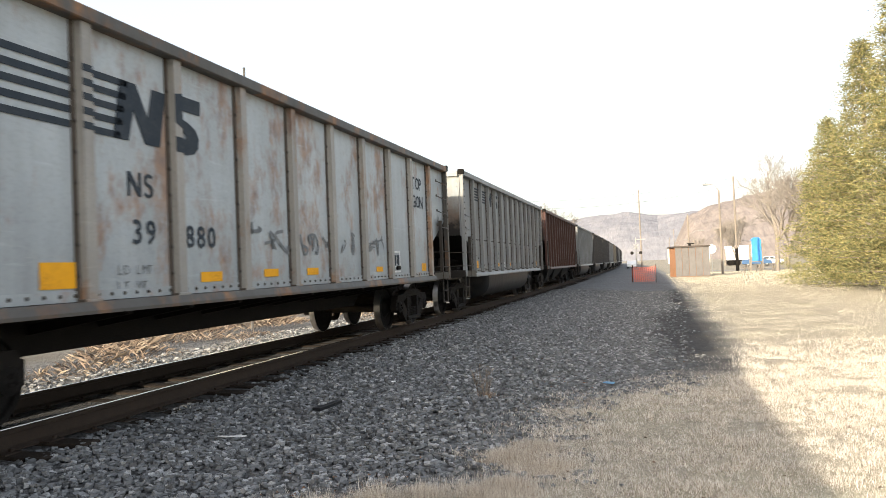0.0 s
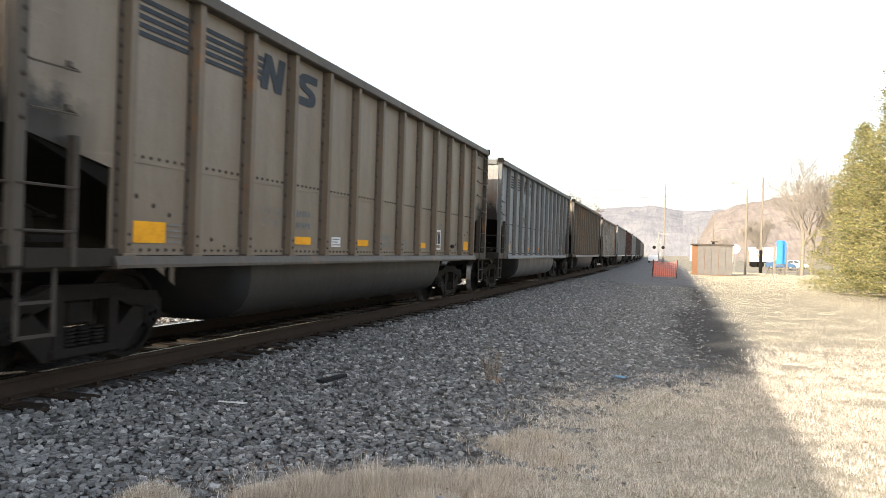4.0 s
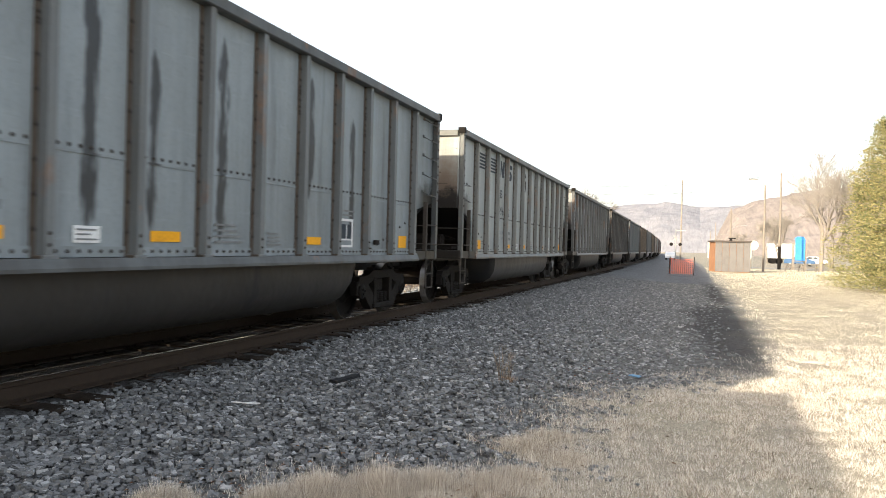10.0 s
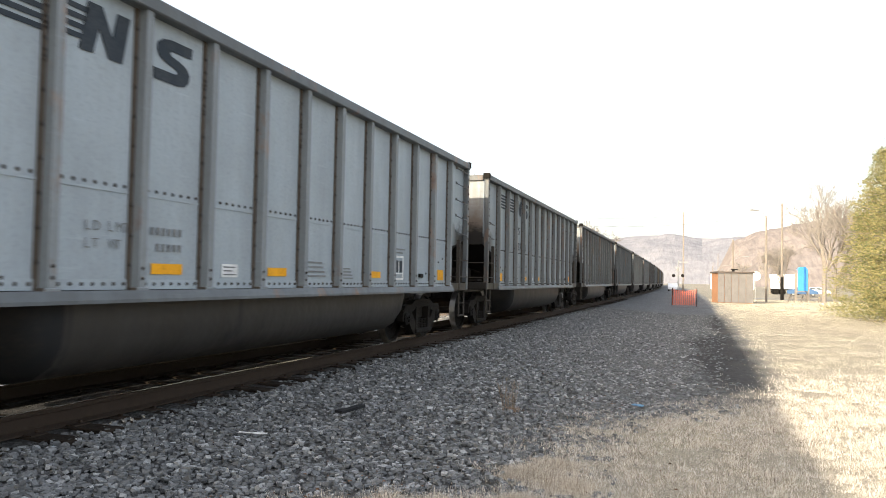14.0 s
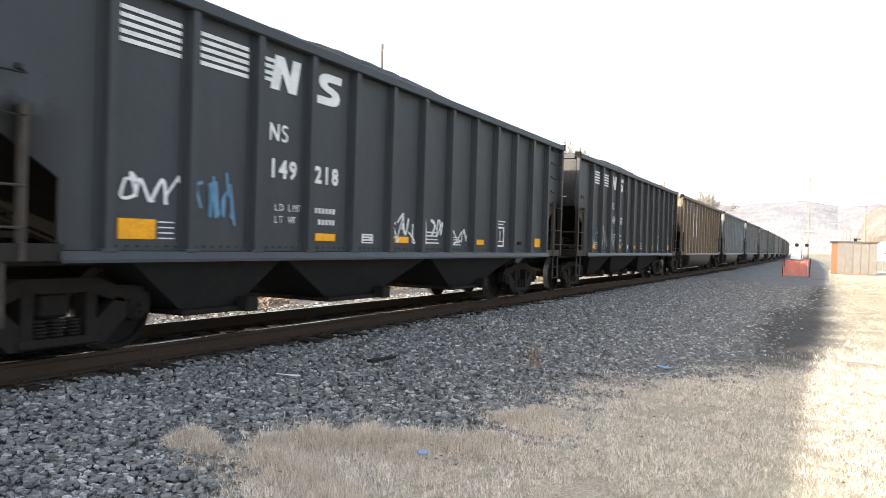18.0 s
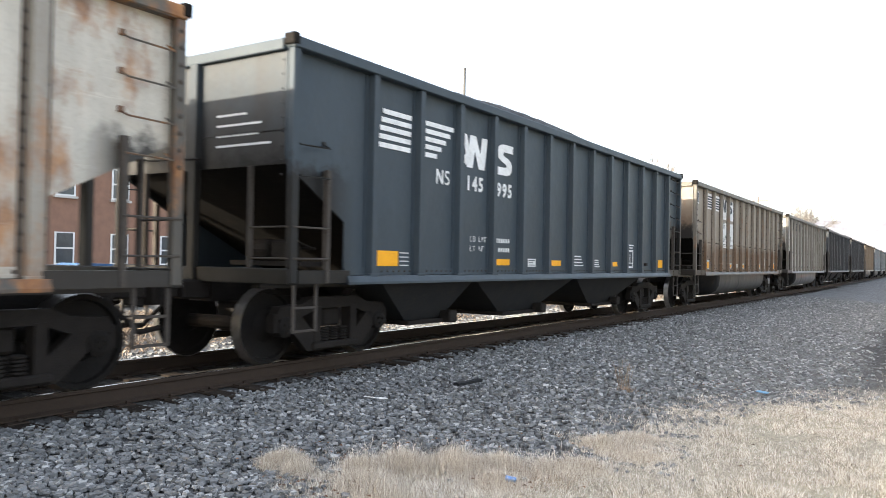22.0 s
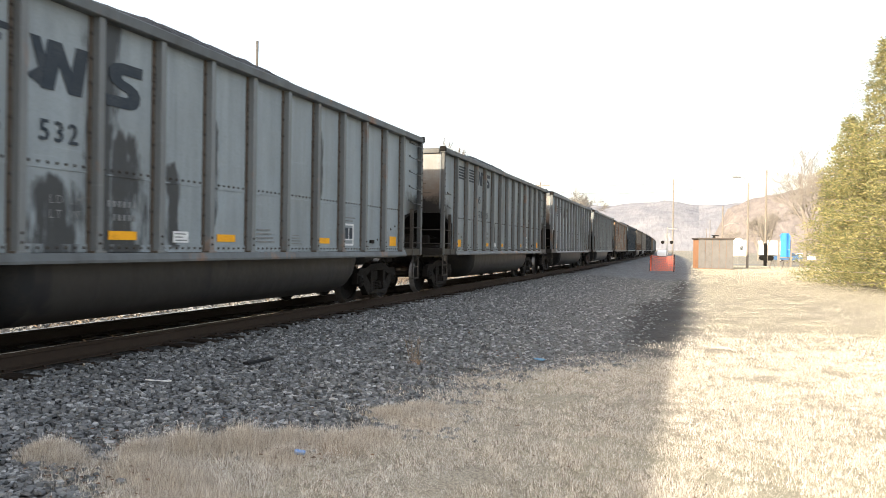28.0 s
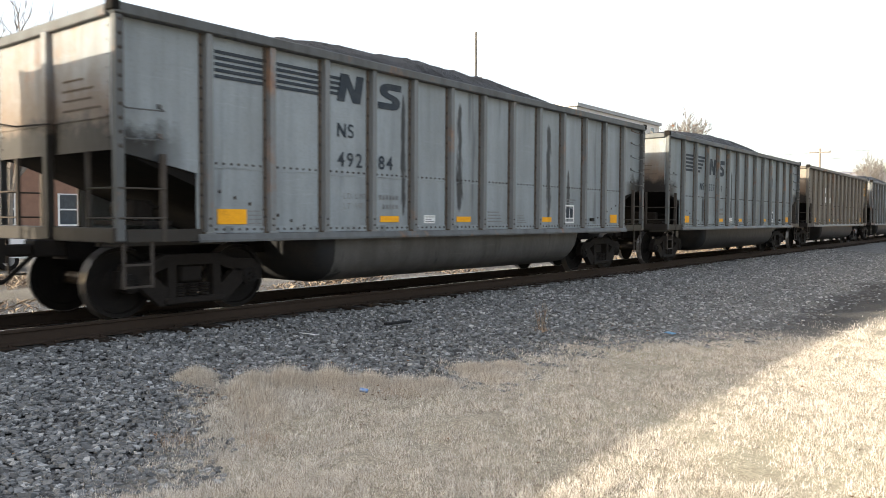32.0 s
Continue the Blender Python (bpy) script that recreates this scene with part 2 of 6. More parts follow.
    if rubbed:
        # rubbed ovals: a bare pale rim round a dark middle
        tex = nt.nodes.new("ShaderNodeTexCoord")
        for y, z, w, h in rubbed:
            m2 = nt.nodes.new("ShaderNodeMapping")
            m2.inputs["Location"].default_value, m2.inputs["Scale"].default_value = (0, -y / w, -z / h), (0, 1 / w, 1 / h)
            nt.links.new(tex.outputs["Object"], m2.inputs["Vector"])
            far_off = nt.nodes.new("ShaderNodeVectorMath")
            far_off.operation = "LENGTH"
            nt.links.new(m2.outputs[0], far_off.inputs[0])
            d = times(nt, far_off.outputs["Value"], times(nt, noise_of(nt, co, 5, 4), 0.35), "ADD")
            for a, b, tone, much in ((1.55, 1.15, (0.20, 0.185, 0.17), 0.8), (0.95, 0.8, (0.035, 0.03, 0.028), 0.9)):
                r = nt.nodes.new("ShaderNodeMapRange")
                r.inputs["From Min"].default_value, r.inputs["From Max"].default_value = a, b
                nt.links.new(d, r.inputs["Value"])
                c = mix(nt, times(nt, r.outputs[0], much), c, tone)
    if ends or face:
        # soot blown over the ends: on the faces, and on the corners of the sides beside the platforms
        tex = nt.nodes.new("ShaderNodeTexCoord")
        sep = nt.nodes.new("ShaderNodeSeparateXYZ")
        nt.links.new(tex.outputs["Object"], sep.inputs[0])
        edge = noise_of(nt, co, 3.5, 5, 0.7, 0.3, 0.7)
        height = times(nt, sep.outputs["Z"], times(nt, edge, 0.30), "SUBTRACT")

        def below(level, soft):
            r = nt.nodes.new("ShaderNodeMapRange")
            r.inputs["From Min"].default_value, r.inputs["From Max"].default_value = level, level - soft
            nt.links.new(height, r.inputs["Value"])
            return r.outputs[0]

        if face:
            c = mix(nt, times(nt, below(2.95, 0.45), 0.75), c, (0.13, 0.085, 0.052) if sum(colour) > 0.4 else (0.03, 0.027, 0.024))
            c = mix(nt, times(nt, below(2.40, 0.22), 0.95), c, (0.010, 0.009, 0.008))
        else:
            r = nt.nodes.new("ShaderNodeMapRange")
            r.inputs["From Min"].default_value, r.inputs["From Max"].default_value = 6.25, 6.75
            nt.links.new(times(nt, sep.outputs["Y"], 0.0, "ABSOLUTE"), r.inputs["Value"])
            c = mix(nt, times(nt, times(nt, below(2.28, 0.20), r.outputs[0]), 0.95), c, (0.012, 0.011, 0.010))
    nt.links.new(c, bsdf.inputs["Base Color"])
    bsdf.inputs["Roughness"].default_value = gloss
    bsdf.inputs["Specular IOR Level"].default_value = 0.2 if max(colour) < 0.2 else 0.35
    relief(nt, bsdf, noise_of(nt, co, 1.7, 3), 0.02, 0.35)
    return m


STEEL = plain("dark_steel", (0.010, 0.009, 0.0085), 0.7, 0.0, (0.018, 0.015, 0.013), 5, 0.004)
IRON = plain("grimy_iron", (0.020, 0.017, 0.015), 0.75, 0.0, (0.011, 0.0095, 0.009), 7, 0.003)
TREAD = plain("worn_tread", (0.30, 0.29, 0.28), 0.35, 0.9, (0.16, 0.14, 0.12), 8)
RIVET = plain("grimy_rivet", (0.055, 0.048, 0.043), 0.8, 0.0, (0.045, 0.036, 0.03), 4)
LADDER = plain("ladder_iron", (0.065, 0.057, 0.050), 0.75, 0.0, (0.038, 0.032, 0.028), 5)
SOOTY_SHADED = plain("sooty_sheet", (0.022, 0.023, 0.025), 0.7, 0.0, (0.035, 0.032, 0.029), 3)
# near-black; on the slope sheets it carries the recess's shade besides soot
SOOT_BLACK = plain("soot", (0.008, 0.0075, 0.007), 0.9, 0.0, (0.018, 0.015, 0.013), 3)
COAL = plain("coal", (0.018, 0.018, 0.020), 0.55, 0.0, (0.05, 0.05, 0.052), 14, 0.05)
YELLOW = plain("reflector_yellow", (0.85, 0.40, 0.02), 0.5, 0.0, (0.60, 0.27, 0.02), 4)
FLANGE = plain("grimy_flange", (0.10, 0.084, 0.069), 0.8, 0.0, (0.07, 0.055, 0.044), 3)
INK = plain("dark_lettering", (0.030, 0.040, 0.052), 0.6, 0.0, (0.06, 0.066, 0.074), 5)
END_INK = plain("worn_lettering", (0.13, 0.105, 0.08), 0.8, 0.0, (0.09, 0.07, 0.055), 9)
CHALK = plain("white_lettering", (0.75, 0.76, 0.76), 0.6, 0.0, (0.5, 0.5, 0.49), 6)
RED = plain("red_spray", (0.50, 0.05, 0.04), 0.6, 0.0, (0.3, 0.05, 0.05), 8)
FADED = plain("faded_lettering", (0.15, 0.16, 0.165), 0.7, 0.0, (0.3, 0.3, 0.3), 8)
BLUE_SPRAY = plain("blue_spray", (0.14, 0.28, 0.42), 0.6, 0.0, (0.08, 0.18, 0.3), 8)
GHOST = plain("grey_spray", (0.36, 0.37, 0.38), 0.65, 0.0, (0.22, 0.23, 0.24), 8)
PATCH = plain("pale_patch", (0.50, 0.53, 0.56), 0.55, 0.0, (0.40, 0.41, 0.42), 3)


def truck_meshes():
    """The meshes of a two-axle truck, in the truck's own space."""
    out = {}
    bm = bmesh.new()
    box(bm, -1.0, 1.0, -0.17, 0.17, 0.42, 0.66, 0.03)
    box(bm, -0.25, 0.25, -0.22, 0.22, 0.66, 0.78)
    out["bolster"] = mesh_of("bolster", bm, IRON)
    bm = bmesh.new()
    # a cast side frame: arch, tension members, columns and jaws round a window
    arch = [(-1.06, 0.56), (-0.98, 0.70), (-0.62, 0.72), (-0.42, 0.80), (0.42, 0.80), (0.62, 0.72), (0.98, 0.70), (1.06, 0.56),
            (0.72, 0.54), (0.50, 0.60), (0.36, 0.66), (-0.36, 0.66), (-0.50, 0.60), (-0.72, 0.54)]
    plate_yz(bm, arch, -0.07, 0.07)
    for s in (-1, 1):
        plate_yz(bm, [(s * 0.66, 0.60), (s * 0.90, 0.50), (s * 0.50, 0.14), (s * 0.26, 0.14), (s * 0.29, 0.28)], -0.07, 0.07)
        plate_yz(bm, [(s * 0.28, 0.24), (s * 0.40, 0.24), (s * 0.40, 0.68), (s * 0.28, 0.68)], -0.08, 0.08)
        box(bm, -0.06, 0.06, min(s * 1.07, s * 1.00), max(s * 1.07, s * 1.00), 0.40, 0.62)
    box(bm, -0.11, 0.11, -0.44, 0.44, 0.15, 0.24, 0.02)
    out["side_frame"] = mesh_of("side_frame", bm, IRON)
    bm = bmesh.new()
    prof = [(0.055, 0.24)]
    for k in range(5):
        z = 0.255 + 0.034 * k
        prof += [(0.08, z), (0.08, z + 0.018), (0.055, z + 0.024)]
    lathe(bm, prof, 8, "z")
    out["spring"] = mesh_of("spring", bm, IRON)
    bm = bmesh.new()
    for s in (-1, 1):
        face = [(0.06, 0.60), (0.12, 0.62), (0.16, 0.655), (0.36, 0.675), (0.385, 0.66), (0.445, 0.66)]
        prof = face + [(0.457, 0.668), (0.457, 0.755), (0.45, 0.79), (0.40, 0.79), (0.385, 0.745), (0.20, 0.735), (0.12, 0.80), (0.085, 0.86)]
        prof = prof if s > 0 else [(r, -x) for r, x in prof]
        # the flange lies inside
        prof = [(r + (0.025 if abs(x) < 0.675 and r > 0.44 else 0), x) for r, x in prof]
        lathe(bm, prof, 22, "x")
    lathe(bm, [(0.085, -0.95), (0.085, 0.95)], 12, "x")
    for s in (-1, 1):
        lathe(bm, [(0.10, s * 0.90), (0.125, s * 0.93), (0.125, s * 1.08), (0.08, s * 1.10)], 12, "x")
        for k in range(3):
            a = 2 * math.pi * k / 3
            box(bm, min(s * 1.10, s * 1.125), max(s * 1.10, s * 1.125), 0.045 * math.cos(a) - 0.016, 0.045 * math.cos(a) + 0.016,
                0.045 * math.sin(a) - 0.016, 0.045 * math.sin(a) + 0.016)
    out["wheelset"] = mesh_of("wheelset", bm, STEEL)
    out["wheelset"].materials.append(TREAD)
    for f in out["wheelset"].polygons:
        c = f.center
        r = math.hypot(c.y, c.z)
        if r > 0.445 and 0.64 < abs(c.x) < 0.80:
            f.material_index = 1
    return out


TRUCK = truck_meshes()
WHEELSETS = {"lead": [], "trail": []}
CARS = []


def add_truck(car, y, near=True):
    truck = link("truck", TRUCK["bolster"], car, at=pose(0, y, 0))
    for s in (-1, 1):
        link("side_frame", TRUCK["side_frame"], truck, at=pose(s * 1.0, 0, 0))
        for q in (-0.18, 0.0, 0.18) if near and s > 0 else (0.0,):
            link("spring", TRUCK["spring"], truck, at=pose(s * 1.0, q, 0))
    for s, key in ((1, "lead"), (-1, "trail")):
        WHEELSETS[key].append(link("wheelset", TRUCK["wheelset"], truck, at=pose(0, s * 0.889, 0.457)))


def rivets(bm, x, places, r=0.021):
    """Rivet heads on a side, each a low pyramid."""
    for y, z in places:
        s = 1 if x > 0 else -1
        tip = bm.verts.new((x + s * 0.022, y, z))
        ring = [bm.verts.new((x, y + r * math.cos(a), z + r * math.sin(a))) for a in (0.6, 1.86, 3.1, 4.4, 5.6)]
        for i in range(5):
            bm.faces.new((ring[i], ring[(i + 1) % 5], tip))


def car_meshes(kind):
    """The meshes of one kind of coal car; the car's space has its origin on the rails at mid-length."""
    out = {}
    half = {"tub": 7.26, "flat": 7.28, "hopper": 7.44}[kind]
    top = {"tub": 3.73, "flat": 3.62, "hopper": 3.73}[kind]
    posts = {"tub": [half - 1.17 - 1.008 * (12 - k) for k in range(13)],
             "flat": [-half + 1.35 + (2 * half - 2.70) / 9 * k for k in range(10)],
             "hopper": [half - 1.05 - 1.03 * (12 - k) for k in range(13)]}[kind]
    cut, foot = {"tub": (2.06, 1.84), "flat": (2.34, 1.70), "hopper": (2.32, 1.72)}[kind]
    y1 = max(abs(posts[0]), posts[-1]) + 0.05
    out["half"], out["top"], out["posts"] = half, top, posts
    # side sheets, end sheets and slope sheets
    bm = bmesh.new()
    side = [(-half, cut), (-y1, foot), (-y1, 1.08), (y1, 1.08), (y1, foot), (half, cut), (half, top - 0.12), (-half, top - 0.12)]
    plate_yz(bm, side, 1.465, 1.49)
    out["side_sheet"] = mesh_of("side_sheet", bm, STEEL)
    bm = bmesh.new()
    plate_xz(bm, [(-1.46, cut), (1.46, cut), (1.46, top - 0.12), (-1.46, top - 0.12)], half - 0.02, half)
    rivets_end = [(x, 2.2 + 0.16 * q) for q in range(9) for x in (-1.42, 1.42)]
    for x, z in rivets_end:
        tip = bm.verts.new((x, half + 0.014, z))
        ring = [bm.verts.new((x + 0.02 * math.cos(t), half, z + 0.02 * math.sin(t))) for t in (0.6, 1.86, 3.1, 4.4, 5.6)]
        for q in range(5):
            bm.faces.new((ring[q], ring[(q + 1) % 5], tip))
    box(bm, -1.45, 1.45, half, half + 0.012, cut + 0.38, cut + 0.40)
    out["end_sheet"] = mesh_of("end_sheet", bm, STEEL)
    # slope sheets: soot, with the shade of the recess painted into the colour
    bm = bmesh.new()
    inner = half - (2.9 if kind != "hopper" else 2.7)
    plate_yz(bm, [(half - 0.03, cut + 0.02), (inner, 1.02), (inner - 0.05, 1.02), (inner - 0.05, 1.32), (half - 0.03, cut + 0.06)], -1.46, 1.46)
    out["slope_sheet"] = mesh_of("slope_sheet", bm, SOOT_BLACK)
    # top chord
    bm = bmesh.new()
    for s in (-1, 1):
        box(bm, s * 1.47 if s > 0 else -1.62, 1.62 if s > 0 else -1.47, -half - 0.02, half + 0.02, top - 0.13, top, 0.012)
        box(bm, -1.47, 1.47, s * half - 0.06, s * half + 0.06, top - 0.15, top - 0.02, 0.01)
    out["top_chord"] = mesh_of("top_chord", bm, STEEL)
    bm = bmesh.new()
    box(bm, 1.47, 1.628, half - 0.05, half + 0.055, top - 0.10, top + 0.03, 0.01)
    out["corner_cap"] = mesh_of("corner_cap", bm, SOOT_BLACK)
    # one side post, at y = 0 on the right-hand side
    w, face = {"tub": (0.052, 1.588), "flat": (0.075, 1.572), "hopper": (0.060, 1.595)}[kind]
    bm = bmesh.new()
    prism(bm, [(1.49, -w - 0.05), (1.505, -w - 0.05), (1.505, -w), (face, -w * 0.85), (face, w * 0.85), (1.505, w), (1.505, w + 0.05), (1.49, w + 0.05)],
          lambda u, v, z: (u, v, z), 1.06, top - 0.13)
    # a foot plate where the post meets the sill
    box(bm, 1.506, face + 0.012, -w - 0.035, w + 0.035, 1.062, 1.10, 0.006)
    out["post"] = mesh_of("post", bm, STEEL)
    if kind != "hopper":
        # the riveted flanges are darker: rust, with the shade beside the post painted in
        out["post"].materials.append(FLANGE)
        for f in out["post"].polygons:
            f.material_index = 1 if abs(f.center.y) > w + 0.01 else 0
    # corner posts and end posts
    bm = bmesh.new()
    box(bm, 1.505, 1.60, half - 0.10, half + 0.01, 1.0, top - 0.13, 0.008)
    out["corner_post"] = mesh_of("corner_post", bm, STEEL)
    bm = bmesh.new()
    box(bm, -0.07, 0.07, half - 0.01, half + 0.08, 1.0, top - 0.14, 0.01)
    out["end_post"] = mesh_of("end_post", bm, STEEL)
    # seam and sill strips on the side, and the rivet heads
    bm, rv = bmesh.new(), bmesh.new()
    for s in (-1, 1):
        if kind == "tub":
            for a, b in zip(posts, posts[1:]):
                box(bm, min(s * 1.49, s * 1.498), max(s * 1.49, s * 1.498), a + 0.104, b - 0.104, 1.925, 1.945)
                rivets(rv, s * 1.491, [(a + 0.15 + (b - a - 0.30) / 6 * k, 1.985) for k in range(7)], 0.021)
            for r in (-1, 1):
                rivets(rv, s * 1.491, [(r * (abs(posts[0]) - 0.2 - 0.24 * k), 1.62 - 0.075 * k) for k in range(7)], 0.028)
        for a, b in zip(posts, posts[1:]):
            rivets(rv, s * 1.503, [(a + 0.14 + (b - a - 0.28) / 6 * k, 1.13) for k in range(7)], 0.021)
        if kind != "hopper":
            for q, y in enumerate(posts):
                ends = q in (0, len(posts) - 1)
                step = 0.135 if ends else 0.265
                for k in range(19 if ends else 9):
                    z = 1.30 + k * step
                    if z < top - 0.2:
                        rivets(rv, s * 1.505, [(y - w - 0.022, z), (y + w + 0.022, z)], 0.026)
                if q % 2 == 0 and kind == "tub" and not ends:
                    rivets(rv, s * 1.505, [(y - w - 0.022, 2.86 + 0.085 * k) for k in range(6)], 0.024)
                if kind == "tub":
                    rivets(rv, s * 1.589, [(y, z) for z in (1.18, 1.27)], 0.020)
            for r in (-1, 1):
                rivets(rv, s * 1.60, [(r * (half - 0.05), 2.1 + 0.16 * k) for k in range(10)], 0.028)
        box(bm, min(s * 1.49, s * 1.503), max(s * 1.49, s * 1.503), -y1, y1, 1.08, 1.17)
    out["seam_strip"] = mesh_of("seam_strip", bm, STEEL)
    out["rivets"] = mesh_of("rivets", rv, RIVET)
    # side sill
    bm = bmesh.new()
    plate = [(1.38, 0.97), (1.63, 0.97), (1.63, 1.00), (1.60, 1.075), (1.38, 1.075)]
    plate_xz(bm, plate, -y1 - 0.05, y1 + 0.05)
    out["side_sill"] = mesh_of("side_sill", bm, STEEL)
    # end platform
    bm = bmesh.new()
    box(bm, -1.58, 1.58, half - 0.12, half + 0.04, 0.98, 1.16, 0.01)
    for s in (-1, 1):
        box(bm, min(s * 1.46, s * 1.59), max(s * 1.46, s * 1.59), y1, half - 0.12, 0.99, 1.14)
        box(bm, min(s * 0.85, s * 1.0), max(s * 0.85, s * 1.0), y1 - 0.8, half - 0.12, 0.92, 1.05)
    out["end_platform"] = mesh_of("end_platform", bm, STEEL)
    # ladder: stanchion, rungs and stirrup step at a corner
    bm = bmesh.new()
    yl = half - 0.60
    box(bm, 1.53, 1.60, yl - 0.03, yl + 0.03, 0.99, cut - 0.02)
    for z in (1.27, 1.62):
        bar(bm, (1.60, yl - 0.02, z), (1.60, half - 0.02, z), 0.012, 5)
    for z in (1.27, 1.62):
        bar(bm, (1.55, half + 0.02, z), (0.95, half + 0.02, z), 0.012, 5)
    box(bm, 0.92, 0.97, half - 0.02, half + 0.03, 1.0, cut)
    for y in (half - 0.10, half - 0.46):
        box(bm, 1.535, 1.555, y - 0.02, y + 0.02, 0.44, 0.995)
    for z in (0.46, 0.72):
        box(bm, 1.525, 1.565, half - 0.46, half - 0.10, z - 0.012, z + 0.012)
    out["ladder"] = mesh_of("ladder", bm, IRON)
    # grab irons above
    bm = bmesh.new()
    a, b = half - 0.60, half - 0.12
    bar(bm, (1.60, a, 0), (1.60, b, -0.01), 0.010, 5)
    bar(bm, (1.49, a, 0.06), (1.60, a, 0), 0.010, 5)
    bar(bm, (1.49, b, 0.06), (1.60, b, -0.01), 0.010, 5)
    box(bm, 1.49, 1.51, a - 0.028, a + 0.028, 0.035, 0.09)
    out["grab_iron"] = mesh_of("grab_iron", bm, IRON)
    bm = bmesh.new()
    for z in (2.48,):
        bar(bm, (1.45, half + 0.09, z + 0.08), (0.75, half + 0.11, z - 0.02), 0.012, 5)
        bar(bm, (0.75, half + 0.11, z - 0.02), (-0.2, half + 0.11, z - 0.05), 0.012, 5)
    out["uncoupling_rail"] = mesh_of("uncoupling_rail", bm, IRON)
    # centre sill with coupler
    bm = bmesh.new()
    box(bm, -0.20, 0.20, -half + 0.1, half - 0.1, 0.74, 1.02)
    out["centre_sill"] = mesh_of("centre_sill", bm, STEEL)
    bm = bmesh.new()
    box(bm, -0.16, 0.16, half - 0.15, half + 0.28, 0.78, 1.00, 0.02)
    box(bm, -0.09, 0.09, half + 0.28, 8.00, 0.80, 0.94, 0.02)
    plate = [(-0.14, 7.86), (0.02, 7.86), (0.05, 8.0), (0.14, 8.04), (0.10, 8.14), (-0.04, 8.10), (-0.14, 8.0)]
    prism(bm, plate, lambda u, v, w: (u, v, w), 0.72, 1.02)
    bar(bm, (0.25, half + 0.1, 0.82), (0.35, half + 0.45, 0.45), 0.03, 6)
    bar(bm, (0.35, half + 0.45, 0.45), (0.28, half + 0.75, 0.48), 0.03, 6)
    out["coupler"] = mesh_of("coupler", bm, IRON)
    # brake gear on the rear platform
    bm = bmesh.new()
    lathe(bm, [(0.10, -0.35), (0.14, -0.33), (0.14, -0.05), (0.10, 0.0)], 10, "x")
    box(bm, 0.05, 0.35, -0.15, 0.1, -0.12, 0.12, 0.03)
    bar(bm, (-0.3, 0.1, 0), (0.5, 0.16, 0.02), 0.02, 5)
    bar(bm, (0.35, 0, 0.1), (0.6, 0, 0.02), 0.015, 5)
    box(bm, -0.6, 0.6, -0.2, 0.2, -0.20, -0.14)
    out["brake_valve"] = mesh_of("brake_valve", bm, IRON)
    # below the floor
    bm = bmesh.new()
    if kind == "tub":
        ring = [(1.44, 1.02), (1.44, 0.80), (1.41, 0.61), (1.32, 0.455), (1.13, 0.335), (0.85, 0.280)]
        ring = ring + [(-x, z) for x, z in ring[::-1]]
        yy = [(-4.05, 0.35, 1.0), (-3.90, 0.12, 1.0), (-3.70, 0.0, 1.0), (3.70, 0.0, 1.0), (3.90, 0.12, 1.0), (4.05, 0.35, 1.0)]
        rows = []
        for y, lift, _ in yy:
            rows.append([bm.verts.new((x * (1 - 0.12 * lift), y, z + lift * (1.02 - z) / 0.68 * 0.9)) for x, z in ring])
        for r0, r1 in zip(rows, rows[1:]):
            for k in range(len(ring) - 1):
                bm.faces.new((r0[k], r0[k + 1], r1[k + 1], r1[k]))
        bm.faces.new(rows[0])
        bm.faces.new(rows[-1][::-1])
        out["belly"] = mesh_of("bathtub_belly", bm, STEEL, True)
        # the rear end over the truck is black: soot and painted shade
        out["belly"].materials.append(SOOTY_SHADED)
        for f in out["belly"].polygons:
            f.material_index = 1 if f.center.y < -3.72 else 0
    elif kind == "flat":
        plate_yz(bm, [(-5.0, 0.98), (-4.4, 0.55), (4.4, 0.55), (5.0, 0.98)], -0.30, 0.30)
        for k in range(9):
            y = -4.0 + k
            beam(bm, (0.3, y, 0.80), (1.45, y, 0.98), 0.08, 0.10, (0, 1, 0))
            beam(bm, (-0.3, y, 0.80), (-1.45, y, 0.98), 0.08, 0.10, (0, 1, 0))
        box(bm, -1.5, 1.5, -6.0, 6.0, 0.99, 1.03)
        out["belly"] = mesh_of("underframe", bm, STEEL)
    else:
        box(bm, -1.40, 1.40, -5.7, 5.7, 0.99, 1.03)
        out["belly"] = mesh_of("floor_sheet", bm, STEEL)
        for q, (a, b, m0, m1) in enumerate(((-5.6, -3.24, -4.55, -3.62), (-3.18, 0.70, -1.75, -0.45), (0.76, 4.75, 2.3, 3.5))):
            bm = bmesh.new()
            lo = [(-1.42, a, 0.99), (1.42, a, 0.99), (1.42, b, 0.99), (-1.42, b, 0.99)]
            hi = [(-1.05, m0, 0.40), (1.05, m0, 0.40), (1.05, m1, 0.40), (-1.05, m1, 0.40)]
            vs = [bm.verts.new(p) for p in lo + hi]
            for f in ((0, 3, 2, 1), (4, 5, 6, 7), (0, 1, 5, 4), (1, 2, 6, 5), (2, 3, 7, 6), (3, 0, 4, 7)):
                bm.faces.new([vs[t] for t in f])
            out["chute%d" % q] = mesh_of("chute", bm, STEEL)
            bm = bmesh.new()
            box(bm, -1.10, 1.16, m0 - 0.06, m1 + 0.06, 0.34, 0.405, 0.01)
            box(bm, 1.10, 1.30, m1 - 0.1, m1 + 0.12, 0.34, 0.52, 0.02)
            out["gate%d" % q] = mesh_of("discharge_gate", bm, IRON)
